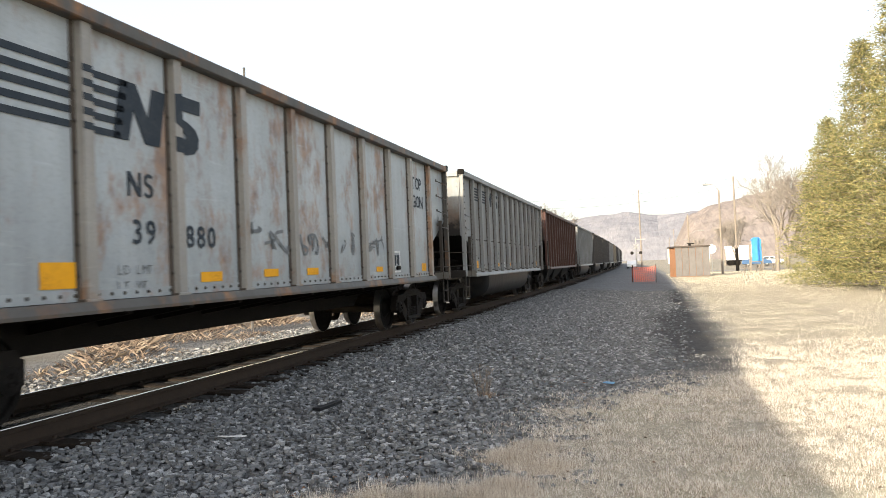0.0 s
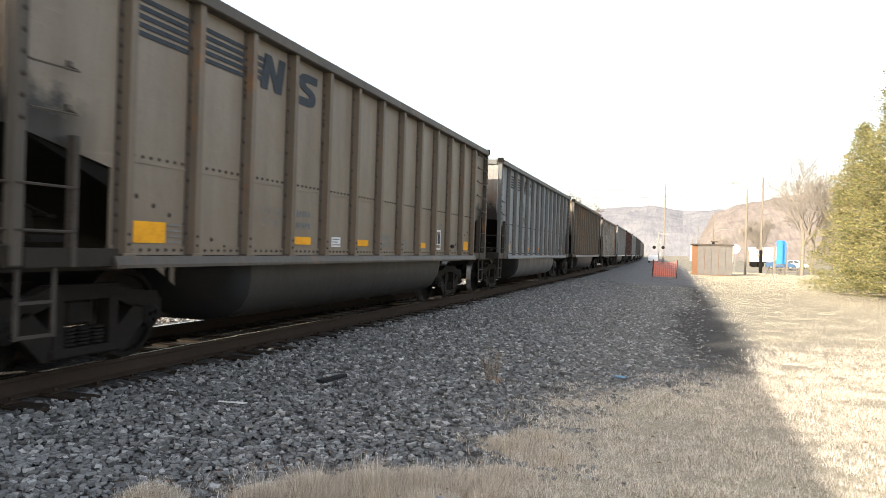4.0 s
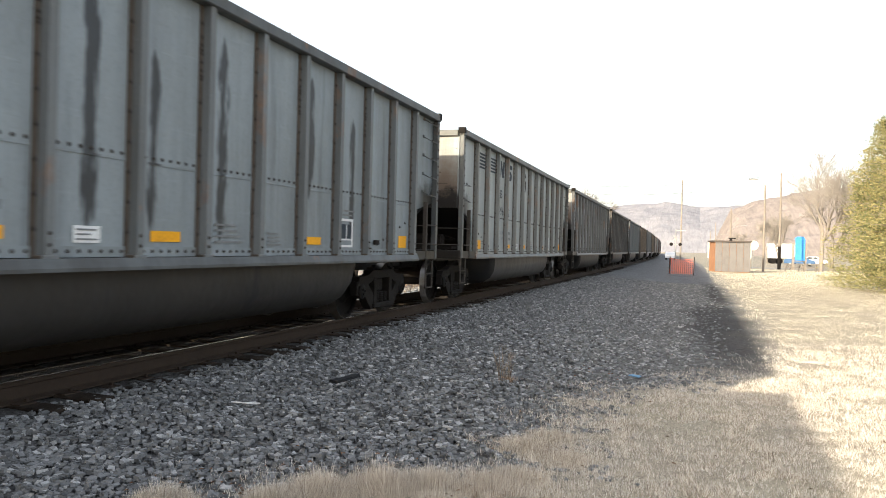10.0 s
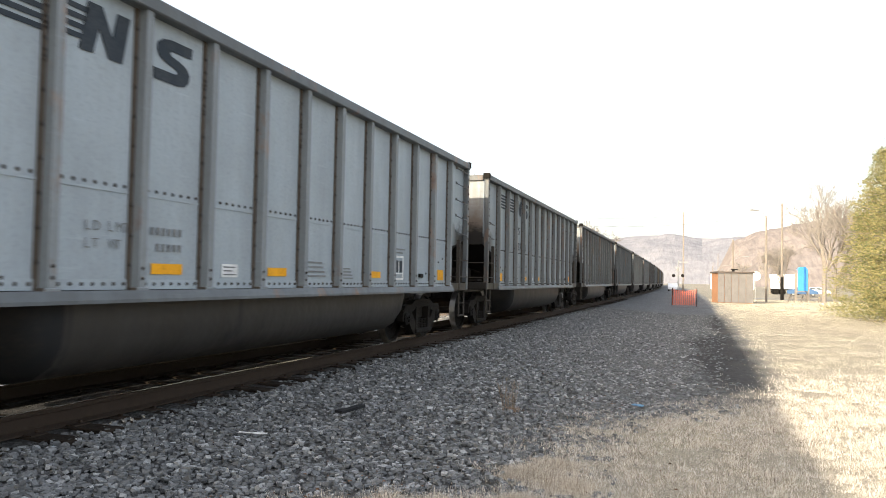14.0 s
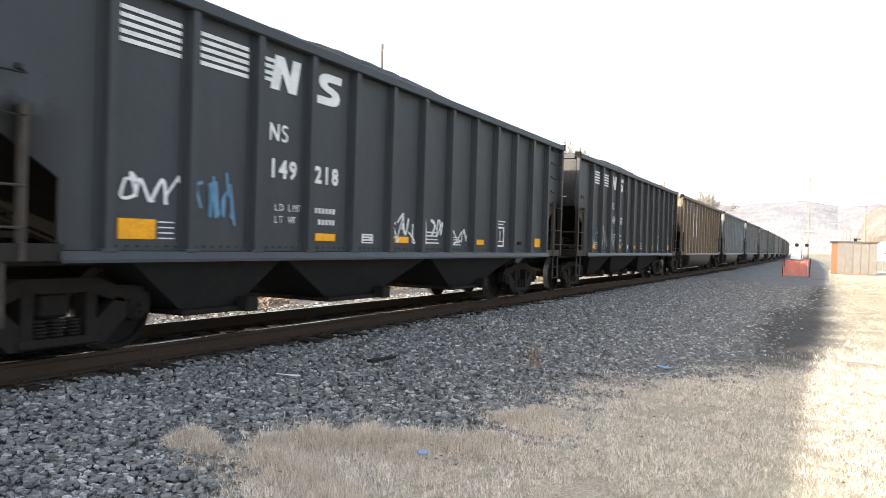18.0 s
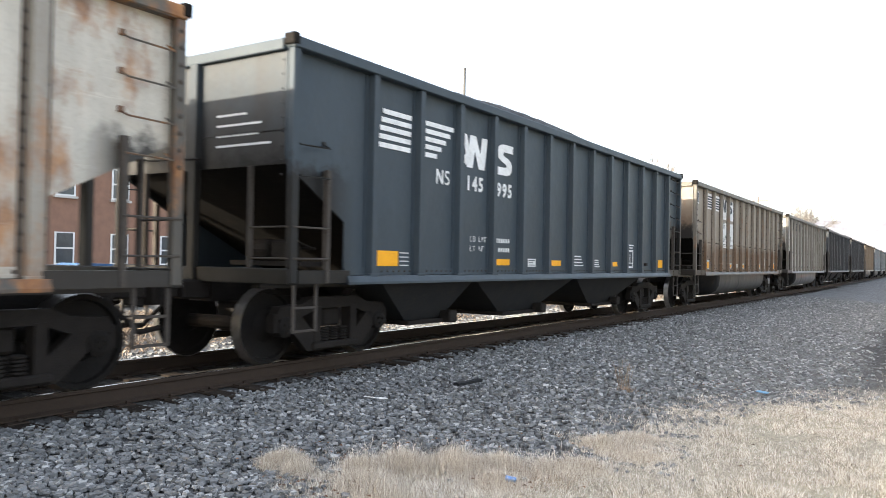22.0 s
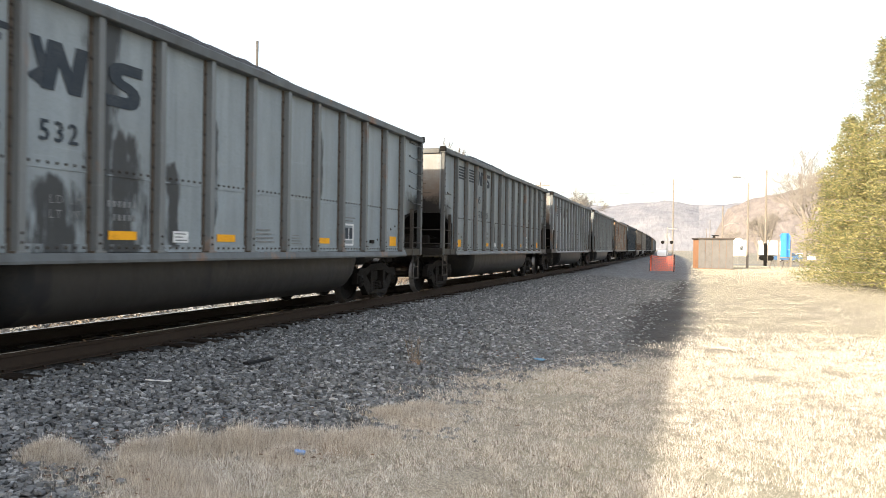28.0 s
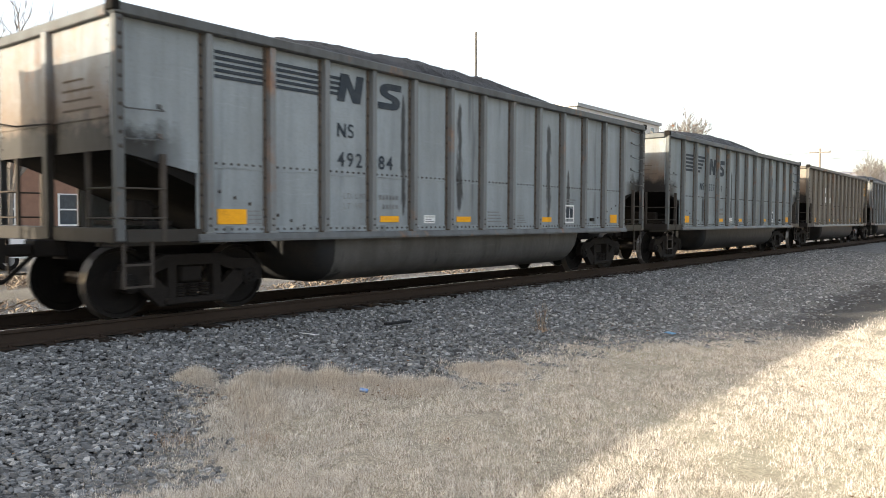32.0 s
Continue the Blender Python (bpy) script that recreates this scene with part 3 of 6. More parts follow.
    # coal, level with the top or heaped
    for name, peak in (("coal_low", 0.12), ("coal_high", 0.72)):
        verts, faces = [], []
        nx, ny = 12, 90
        for j in range(ny + 1):
            y = -half + 0.06 + (2 * half - 0.12) * j / ny
            f = (y + half) / (2 * half)
            lift = float(np.interp(f, [0, 0.13, 0.24, 0.45, 0.62, 0.74, 0.80, 1], [0, 0.1, 0.8, 1.0, 0.95, 0.75, 0.1, 0]))
            for i in range(nx + 1):
                x = -1.45 + 2.90 * i / nx
                z = top - 0.20 + (peak * lift + 0.05) * (1 - (abs(x) / 1.5) ** 2.4) + 0.05 * noise.noise((x * 3, y * 3, 1)) + random.uniform(-0.018, 0.018)
                verts.append((x, y, z))
        for j in range(ny):
            for i in range(nx):
                q = j * (nx + 1) + i
                faces.append((q, q + 1, q + nx + 2, q + nx + 1))
        data = bpy.data.meshes.new("coal_load")
        data.from_pydata(verts, [], faces)
        data.materials.append(COAL)
        out[name] = data
    return out


KINDS = {kind: car_meshes(kind) for kind in ("tub", "flat", "hopper")}
FLIP = pose(0, 0, 0, 0, 0, 180)


def side_point(y, z, out=1.497):
    """A pose on the right-hand side whose x runs along the car and whose y runs up."""
    return Matrix.Translation((out, y, z)) @ Euler((radians(90), 0, radians(90))).to_matrix().to_4x4()


PANELS = {}


def panel_mesh(w, h):
    """A thin plate of w by h, its lower left corner at the origin."""
    key = (round(w, 3), round(h, 3))
    if key not in PANELS:
        bm = bmesh.new()
        box(bm, 0, w, 0, h, 0, 0.004)
        PANELS[key] = mesh_of("plate", bm, None)
    return PANELS[key]


def decal(car, name, y, z, w, h, mat, out=1.497):
    return link(name, panel_mesh(w, h), car, material=mat, at=side_point(y, z, out))


def words(car, text, y, z, size, mat):
    # one piece for each figure
    wide = 0.62 if text[:1].isdigit() else 0.70
    for i, figure in enumerate(text):
        if figure != " ":
            link("figure", text_mesh(figure, size, 0.0 if size < 0.2 else 0.035 if mat is CHALK else 0.012), car, material=mat, at=side_point(y + i * wide * size, z, 1.501))


def shape(car, name, outline, y, z, mat, out=1.497):
    """A flat painted shape from an outline of pairs along and up the side."""
    bm = bmesh.new()
    prism(bm, outline, lambda u, v, w: (u, v, w), 0, 0.004)
    return link(name, mesh_of(name, bm, mat), car, at=side_point(y, z, out))


def notched_block(w, h):
    """A slanted block with a notch in its foot and one in its head."""
    pts = ((0, 0), (0.27, 0), (0.37, 0.54), (0.58, 0), (0.86, 0), (1, 1), (0.73, 1), (0.64, 0.46), (0.42, 1), (0.14, 1))
    return [(u * w, v * h) for u, v in pts]


def slotted_block(w, h):
    """A rounded block, slotted from either side."""
    pts = ((0.02, 0), (0.62, 0), (0.80, 0.05), (0.90, 0.16), (0.92, 0.34), (0.84, 0.48), (0.66, 0.57), (0.44, 0.63), (0.40, 0.69), (0.46, 0.75), (0.96, 0.75),
           (0.98, 1), (0.42, 1), (0.22, 0.95), (0.10, 0.84), (0.08, 0.66), (0.16, 0.52), (0.34, 0.43), (0.58, 0.36), (0.61, 0.30), (0.54, 0.25), (0, 0.25))
    return [(u * w, v * h) for u, v in pts]


def clipped(outline, a, b):
    """The piece of an outline between u = a and u = b."""
    for edge, keep in ((a, 1), (b, -1)):
        cut = []
        for (u0, v0), (u1, v1) in zip(outline, outline[1:] + outline[:1]):
            in0, in1 = keep * (u0 - edge) >= 0, keep * (u1 - edge) >= 0
            if in0:
                cut.append((u0, v0))
            if in0 != in1:
                f = (edge - u0) / (u1 - u0)
                cut.append((edge, v0 + f * (v1 - v0)))
        outline = cut
        if not cut:
            return []
    return outline


def small_mark(car, y, z, h, mat):
    """The owner's mark over the number, as two small blocks."""
    first = ((0, 0), (0.17, 0), (0.17, 0.68), (0.80, 0), (1, 0), (1, 1), (0.83, 1), (0.83, 0.32), (0.20, 1), (0, 1))
    second = ((0.02, 0.08), (0.30, 0), (0.65, 0), (0.92, 0.12), (0.95, 0.36), (0.78, 0.52), (0.35, 0.62), (0.24, 0.72), (0.34, 0.85), (0.60, 0.86), (0.82, 0.80), (0.90, 0.93),
              (0.62, 1), (0.30, 1), (0.08, 0.88), (0.05, 0.66), (0.20, 0.52), (0.60, 0.42), (0.74, 0.32), (0.68, 0.18), (0.50, 0.13), (0.28, 0.14), (0.10, 0.22))
    shape(car, "mark_block", [(0.85 * h * u, h * v) for u, v in first], y, z, mat)
    shape(car, "mark_block", [(0.62 * h * u, h * v) for u, v in second], y + 1.05 * h, z, mat)


def emblem(car, style, mat, half, posts, top):
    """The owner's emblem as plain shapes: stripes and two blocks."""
    if style == "split":
        for a in (posts[0] + 0.13, posts[1] + 0.13):
            for k in range(5):
                decal(car, "stripe", a, top - 0.65 + 0.078 * k, 0.77, 0.044, mat)
        shape(car, "emblem_block", notched_block(0.58, 0.42), posts[2] + 0.27, top - 0.68, mat)
        for k in range(4):
            decal(car, "stripe", posts[2] + 0.13, top - 0.60 + 0.078 * k, 0.16 + 0.025 * k, 0.044, mat)
        shape(car, "emblem_block", slotted_block(0.58, 0.42), posts[3] + 0.16, top - 0.69, mat)
    elif style == "slant":
        for k in range(5):
            z = top - 1.00 + 0.11 * k
            decal(car, "stripe", posts[0] + 0.14 + 0.025 * k, z, 0.72 - 0.02 * k, 0.065, mat)
            decal(car, "stripe", posts[1] + 0.12, z, 0.36 + 0.115 * k, 0.065, mat)
        shape(car, "emblem_tail", [(0.0, 0.10), (0.22, 0.0), (0.30, 0.14), (0.16, 0.50), (0.04, 0.50), (0.14, 0.20)], posts[2] + 0.11, top - 1.02, mat, 1.4950)
        shape(car, "emblem_block", notched_block(0.62, 0.50), posts[2] + 0.28, top - 1.02, mat)
        shape(car, "emblem_block", slotted_block(0.60, 0.51), posts[3] + 0.15, top - 1.03, mat)
    elif style == "long":
        for k in range(5):
            z = top - 1.06 + 0.125 * k
            decal(car, "stripe", posts[0] + 0.16, z, 1.02, 0.062, mat)
            decal(car, "stripe", posts[1] + 0.14, z, 0.36 + 0.03 * k, 0.062, mat)
            decal(car, "stripe", posts[1] - 0.062, z, 0.124, 0.062, mat, 1.573)
        # the second block runs over the post
        outline, y = slotted_block(0.76, 0.62), posts[2] - 0.24
        shape(car, "emblem_block", notched_block(0.80, 0.56), posts[1] + 0.40, top - 1.06, mat)
        shape(car, "emblem_block", clipped(outline, 0.37, 0.8), y, top - 1.08, mat)
        shape(car, "emblem_block", clipped(outline, 0.178, 0.302), y, top - 1.08, mat, 1.573)


# kind, paint, emblem, number, reflectors and marks, behind one another
TRAIN = [
    dict(kind="flat", paint=dict(colour=(0.52, 0.525, 0.51), dirty=0.22, streak=0.25, rust=0.40, low=0.35), emblem="long", ink=INK, number=("39", "880"), rib=(0.40, 0.375, 0.335), spots=2, grime="lightly rusted off-white"),
    dict(kind="tub", paint=dict(colour=(0.231, 0.214, 0.184), dirty=0.55, streak=0.45, low=0.4), emblem="split", ink=INK, number=("503", "07"), grime="dusty beige-grey"),
    dict(kind="tub", paint=dict(colour=(0.285, 0.3, 0.307), dirty=0.28, streak=0.25), emblem="split", ink=INK, number=("498", "96"), grime="light grey"),
    dict(kind="tub", paint=dict(colour=(0.235, 0.205, 0.165), dirty=0.6, streak=0.5, low=0.4), emblem="split", ink=INK, number=None, grime="brown-dusted grey"),
    dict(kind="tub", paint=dict(colour=(0.265, 0.295, 0.308), dirty=0.2, streak=0.28, soot=0.25), emblem="slant", ink=INK, number=("510", "12"), tar=[(3, 0.86, 3.3, 1.5, 0.09), (6, 0.12, 3.4, 1.4, 0.08), (6, 0.35, 3.0, 1.3, 0.05), (7, 0.18, 3.4, 1.4, 0.09), (7, 0.62, 2.9, 1.1, 0.12), (8, 0.05, 3.2, 1.5, 0.07), (9, 0.2, 3.1, 1.3, 0.06), (2, 0.5, 1.6, 1.1, 0.06)], grime="soot-streaked light grey"),
    dict(kind="tub", paint=dict(colour=(0.115, 0.118, 0.118), dirty=0.35, streak=0.4), emblem="split", ink=plain("dim_lettering", (0.04, 0.06, 0.075)), number=("496", "14"), grime="dark sooty grey", spray="red"),
    dict(kind="tub", paint=dict(colour=(0.328, 0.332, 0.324), dirty=0.25, streak=0.3), emblem="split", ink=INK, number=("485", "13"), grime="pale grey", halo=True),
    dict(kind="tub", paint=dict(colour=(0.385, 0.392, 0.372), dirty=0.22, streak=0.3, dirt=(0.17, 0.15, 0.12)), emblem="split", ink=INK, number=("496", "82"), grime="pale warm grey", hole=True),
    dict(kind="tub", paint=dict(colour=(0.27, 0.292, 0.297), dirty=0.3, streak=0.5, soot=0.3), emblem="split", ink=INK, number=None, tar=[(4, 0.5, 3.5, 1.3, 0.10), (5, 0.2, 3.0, 1.3, 0.08), (6, 0.3, 3.4, 1.2, 0.10), (8, 0.2, 3.4, 1.8, 0.12), (9, 0.6, 3.1, 1.3, 0.09)], grime="streaked grey"),
    dict(kind="tub", paint=dict(colour=(0.31, 0.33, 0.333), dirty=0.35, streak=0.4), emblem="split", ink=INK, tall=5, number=("479", "09"), grime="grey"),
    dict(kind="tub", paint=dict(colour=(0.33, 0.352, 0.36), dirty=0.3, streak=0.45, soot=0.55), emblem="split", ink=INK, number=("489", "38"), grime="grey with dark runs"),
    dict(kind="tub", paint=dict(colour=(0.39, 0.42, 0.44), dirty=0.2, streak=0.2), emblem="split", ink=INK, number=None, grime="pale blue-grey"),
    dict(kind="tub", paint=dict(colour=(0.33, 0.265, 0.19), dirty=0.45, streak=0.35, dirt=(0.24, 0.15, 0.085)), emblem="split", ink=INK, number=("469", "93"), grime="brown", boxed=True, patches=True),
    dict(kind="hopper", paint=dict(colour=(0.040, 0.046, 0.054), dirty=0.25, streak=0.25, dirt=(0.07, 0.06, 0.05)), emblem="split", ink=CHALK, number=("149", "287"), grime="black", spray="grey"),
    dict(kind="hopper", paint=dict(colour=(0.043, 0.050, 0.058), dirty=0.22, streak=0.2, dirt=(0.07, 0.065, 0.06)), emblem="split", ink=CHALK, number=("149", "218"), grime="black", spray="chalk"),
    dict(kind="tub", paint=dict(colour=(0.45, 0.44, 0.405), dirty=0.22, streak=0.28), emblem="split", ink=INK, number=("502", "46"), grime="pale warm grey"),
    dict(kind="tub", paint=dict(colour=(0.285, 0.25, 0.205), dirty=0.3, streak=0.45, low=1.0, low_top=2.2, dirt=(0.115, 0.066, 0.036)), emblem="split", ink=INK, number=("467", "60-"), grime="tan", halo=True, boxed=True, rib=(0.29, 0.265, 0.225)),
    dict(kind="hopper", paint=dict(colour=(0.042, 0.058, 0.073), dirty=0.15, streak=0.15, dirt=(0.08, 0.08, 0.08)), emblem="slant", ink=CHALK, number=("145", "995"), grime="blue-black"),
    dict(kind="flat", paint=dict(colour=(0.60, 0.57, 0.50), dirty=0.25, streak=0.3, rust=0.75, low=0.3), emblem="long", ink=INK, number=("23", "095"), spots=1, grime="heavily rusted white"),
    dict(kind="tub", paint=dict(colour=(0.39, 0.41, 0.405), dirty=0.2, streak=0.18), emblem="slant", ink=INK, tall=3, number=("529", "89"), grime="clean pale blue-grey"),
    dict(kind="tub", paint=dict(colour=(0.40, 0.42, 0.43), dirty=0.25, streak=0.3), emblem="slant", ink=INK, number=None, grime="pale grey"),
    dict(kind="tub", paint=dict(colour=(0.262, 0.278, 0.28), dirty=0.25, streak=0.5, soot=0.5), emblem="split", ink=INK, number=("478", "90"), tar=[(4, 0.12, 2.3, 1.2, 0.16), (4, 0.5, 2.0, 1.15, 0.1), (2, 0.1, 2.2, 1.2, 0.06)], grime="grey with dark runs"),
    dict(kind="tub", paint=dict(colour=(0.29, 0.315, 0.322), dirty=0.25, streak=0.4, soot=0.2), emblem="slant", ink=INK, number=("532", ""), tar=[(0, 0.3, 4.0, 0.8, 0.9), (2, 0.5, 1.9, 0.8, 0.35), (3, 0.05, 4.2, 0.8, 0.25), (3, 0.45, 2.5, 0.8, 0.40), (4, 0.3, 2.2, 1.1, 0.14), (5, 0.1, 2.9, 1.4, 0.08), (8, 0.2, 3.2, 2.0, 0.08)], grime="soot-stained grey"),
    dict(kind="tub", paint=dict(colour=(0.165, 0.154, 0.134), dirty=0.4, streak=0.3), emblem="none", ink=INK, number=("10", "797"), grime="tan", boxed=True, rib=(0.23, 0.215, 0.185), ladder_yellow=True),
    dict(kind="tub", paint=dict(colour=(0.26, 0.285, 0.29), dirty=0.25, streak=0.4, soot=0.3), emblem="slant", ink=INK, number=("527", "69"), tar=[(4, 0.1, 3.4, 1.2, 0.12), (4, 0.55, 2.9, 1.2, 0.08), (5, 0.2, 3.2, 1.3, 0.06), (8, 0.2, 3.2, 1.2, 0.07), (9, 0.4, 3.0, 1.2, 0.06), (1, 0.9, 2.0, 1.2, 0.1)], grime="grey with tar runs"),
    dict(kind="tub", paint=dict(colour=(0.29, 0.308, 0.315), dirty=0.3, streak=0.45, soot=0.45), emblem="split", ink=INK, number=("492", "84"), tar=[(3, 0.9, 3.3, 1.3, 0.06), (5, 0.3, 3.4, 1.4, 0.09), (8, 0.5, 3.3, 1.2, 0.10), (9, 0.3, 2.4, 1.2, 0.10)], grime="grey with dark runs"),
    dict(kind="tub", paint=dict(colour=(0.35, 0.365, 0.37), dirty=0.3, streak=0.4), emblem="split", ink=INK, number=None, grime="grey"),
    dict(kind="tub", paint=dict(colour=(0.33, 0.34, 0.34), dirty=0.35, streak=0.4), emblem="none", ink=INK, number=None, grime="grey", plain=True),
    dict(kind="tub", paint=dict(colour=(0.33, 0.34, 0.34), dirty=0.35, streak=0.4), emblem="none", ink=INK, number=None, grime="grey", plain=True),
]
AHEAD = ["grey", "rust", "grey", "dark", "dark", "grey", "tan", "dark", "grey", "dark", "grey", "dark", "tan", "grey", "dark", "grey", "dark", "grey", "tan", "dark", "grey", "dark"]
TONES = {"grey": dict(colour=(0.27, 0.285, 0.29), dirty=0.3, streak=0.4), "rust": dict(colour=(0.085, 0.040, 0.032), dirty=0.3, streak=0.3, dirt=(0.07, 0.045, 0.035)),
         "dark": dict(colour=(0.06, 0.065, 0.07), dirty=0.3, streak=0.3), "tan": dict(colour=(0.32, 0.27, 0.20), dirty=0.4, streak=0.3)}
# the order of the cars: (place in the train counted backwards from the first rusted gondola, how it looks)
CONSIST = [(n, spec) for n, spec in enumerate(TRAIN)]
CONSIST += [(-1 - k, dict(kind="hopper" if tone == "rust" else "tub", paint=tone, emblem="split" if k == 0 else "none", ink=INK, number=None, far=k > 1, grime=tone)) for k, tone in enumerate(AHEAD)]
BELLY = [paint("belly_paint", [(0.036, 0.035, 0.034), (0.040, 0.038, 0.036), (0.050, 0.047, 0.044), (0.11, 0.107, 0.103), (0.20, 0.20, 0.205)][q], dirty=0.6, streak=0.6, soot=0.85, dirt=(0.045, 0.04, 0.035),
               rubbed=((-2.95, 0.72, 0.42, 0.10), (4.6, 0.80, 0.22, 0.10)) if q == 0 else ()) for q in range(5)]
BELLY_OF = {4: 0, 2: 4, 15: 4, 7: 3, 9: 3, 16: 3, 19: 3, 25: 3}
TONE_PAINT = {k: paint("paint_" + k, **v) for k, v in TONES.items()}
# what single cars stand off their even spacing, in metres
NUDGE = {14: -0.08, 18: -0.08, 19: 0.08, 17: -0.10}


ENDS = {}


def end_paint(spec):
    """The ends are browner and sootier than the sides."""
    key = spec["grime"]
    if key not in ENDS:
        base = TONES[spec["paint"]] if isinstance(spec["paint"], str) else spec["paint"]
        colour = base["colour"]
        ENDS[key] = paint("end_paint", tuple(0.85 * v for v in colour), face=True, dirt=(0.17, 0.12, 0.08) if sum(colour) > 0.5 else (0.06, 0.055, 0.05),
                          dirty=0.75, streak=0.6, soot=0.35, rust=0.2 if sum(colour) > 0.5 else 0.0)
    return ENDS[key]


def coal_car(n, spec):
    kind = spec["kind"]
    k = KINDS[kind]
    half, top, posts = k["half"], k["top"], k["posts"]
    tints = spec["paint"]
    if not isinstance(tints, str) and tints["colour"][2] >= 0.95 * tints["colour"][0] and max(tints["colour"]) > 0.1:
        r, g, b = tints["colour"]
        tints["colour"] = (0.93 * r, g, 1.06 * b)
        tints.setdefault("dirt", (0.130, 0.130, 0.125))
    mat = TONE_PAINT[spec["paint"]] if isinstance(spec["paint"], str) else paint("car_paint", ends=True, tar=[(posts[a] + 0.10 + f * 0.76, z1, z0, w) for a, f, z1, z0, w in spec.get("tar", ())], **tints)
    ribs = irons = mat
    if not isinstance(spec["paint"], str) and kind != "hopper":
        p = dict(spec["paint"])
        base = spec.get("rib") or tuple(0.54 * v + 0.16 * d for v, d in zip(p["colour"], (0.20, 0.165, 0.13)))
        p.update(colour=base, streak=min(0.9, p.get("streak", 0.4) + 0.2), rust=p.get("rust", 0.0) * 0.8 + 0.15, soot=p.get("soot", 0) * 0.5)
        ribs = paint("post_paint", **p)
        p.update(colour=tuple((0.62 if kind != "flat" else 0.28) * v for v in base), dirt=(0.07, 0.062, 0.055))
        irons = paint("iron_paint", **p)
    what = {"tub": "coal gondola with rounded belly, heaped with coal", "flat": "flat-bottomed ribbed coal gondola, heaped with coal",
            "hopper": "ribbed coal hopper with bottom chutes, full of coal"}[kind]
    car = empty("coal_car", spec["grime"] + " " + what, "rail car", group="cars of the coal train")
    far = spec.get("far", False)
    for m in (None, FLIP):
        link("side_sheet", k["side_sheet"], car, material=mat, at=m)
        link("end_sheet", k["end_sheet"], car, material=end_paint(spec), at=m)
    link("top_chord", k["top_chord"], car, material=irons)
    link("seam_strip", k["seam_strip"], car, material=mat)
    tagged(link("rivets", k["rivets"], car), kind="stuff")
    link("coal_load", k["coal_high" if n in (0, 13, 14, 17, 18, 19, 20, 21, 22, 24, 25) else "coal_low"], car, "black crushed coal")
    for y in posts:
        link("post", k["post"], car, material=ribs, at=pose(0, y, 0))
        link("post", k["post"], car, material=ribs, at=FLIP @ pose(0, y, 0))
    link("side_sill", k["side_sill"], car, material=irons)
    link("side_sill", k["side_sill"], car, material=irons, at=FLIP)
    belly = None
    if kind == "tub":
        belly = BELLY[BELLY_OF.get(n, 1 + n % 2)]
    link(k["belly"].name.split(".")[0], k["belly"], car, material=belly)
    link("centre_sill", k["centre_sill"], car)
    if kind == "hopper":
        for q in range(3):
            chute = link("chute", k["chute%d" % q], car, material=SOOTY_SHADED)
            link("discharge_gate", k["gate%d" % q], chute)
    mirror = Matrix.Diagonal((-1, 1, 1, 1))
    for m in (None, FLIP):
        link("end_platform", k["end_platform"], car, material=end_paint(spec), at=m)
        link("coupler", k["coupler"], car, at=m)
        link("ladder", k["ladder"], car, material=LADDER, at=m)
        link("ladder", k["ladder"], car, material=LADDER, at=(m or Matrix()) @ mirror)
        link("end_post", k["end_post"], car, material=end_paint(spec), at=m)
        link("corner_post", k["corner_post"], car, material=irons, at=m)
        link("corner_post", k["corner_post"], car, material=irons, at=(m or Matrix()) @ mirror)
        for z in (2.17, 2.50, 2.84, 3.18, 3.50):
            link("grab_iron", k["grab_iron"], car, material=irons, at=(m or Matrix()) @ pose(0, 0, z))
        for z in (2.20, 2.55):
            link("grab_iron", k["grab_iron"], car, material=irons, at=(m or Matrix()) @ mirror @ pose(0, 0, z))
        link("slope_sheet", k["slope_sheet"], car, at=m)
        for q in (Matrix(), mirror):
            link("corner_cap", k["corner_cap"], car, at=(m or Matrix()) @ q)
        link("uncoupling_rail", k["uncoupling_rail"], car, at=m)
    link("brake_valve", k["brake_valve"], car, at=pose(0.6, -half + 0.75, 1.38))
    add_truck(car, -half + 1.36, not far)
    add_truck(car, half - 1.36, not far)
    if not far and not spec.get("plain"):
        marks(car, spec, half, top, posts)
    CARS.append((n, car))
    return car


def squiggle(car, y, z, w, h, mat, seed, strokes=5):
    """A sprayed scrawl: looping strokes of ribbon set side by side like signs of no script."""
    rnd = random.Random(seed)
    each = w / strokes
    for k in range(strokes):
        tall = h * rnd.uniform(0.6, 1.0)
        knots = [(y + (k + rnd.uniform(-0.15, 1.15)) * each, z + rnd.uniform(0.0, 1.0) * tall) for _ in range(rnd.randint(4, 6))]
        knots = [knots[0]] + knots + [knots[-1]]
        pts = []
        for a, b, c, d in zip(knots, knots[1:], knots[2:], knots[3:]):
            for q in range(7):
                t = q / 7
                pts.append(tuple(0.5 * (2 * b[e] + (c[e] - a[e]) * t + (2 * a[e] - 5 * b[e] + 4 * c[e] - d[e]) * t * t + (3 * b[e] - a[e] - 3 * c[e] + d[e]) * t ** 3) for e in (0, 1)))
        bm = bmesh.new()
        r = rnd.uniform(0.010, 0.017) * (1 + 0.8 * h)
        out = 1.5015 + 0.0004 * k
        last = None
        for (p0, q0), (p1, q1) in zip(pts, pts[1:]):
            n = math.hypot(p1 - p0, q1 - q0) or 1.0
            u, v = -(q1 - q0) / n * r, (p1 - p0) / n * r
            pair = bm.verts.new((out, p0 + u, q0 + v)), bm.verts.new((out, p0 - u, q0 - v))
            if last:
                bm.faces.new((last[0], last[1], pair[1], pair[0]))
            last = pair
        part("sprayed_scrawl", bm, mat, car)


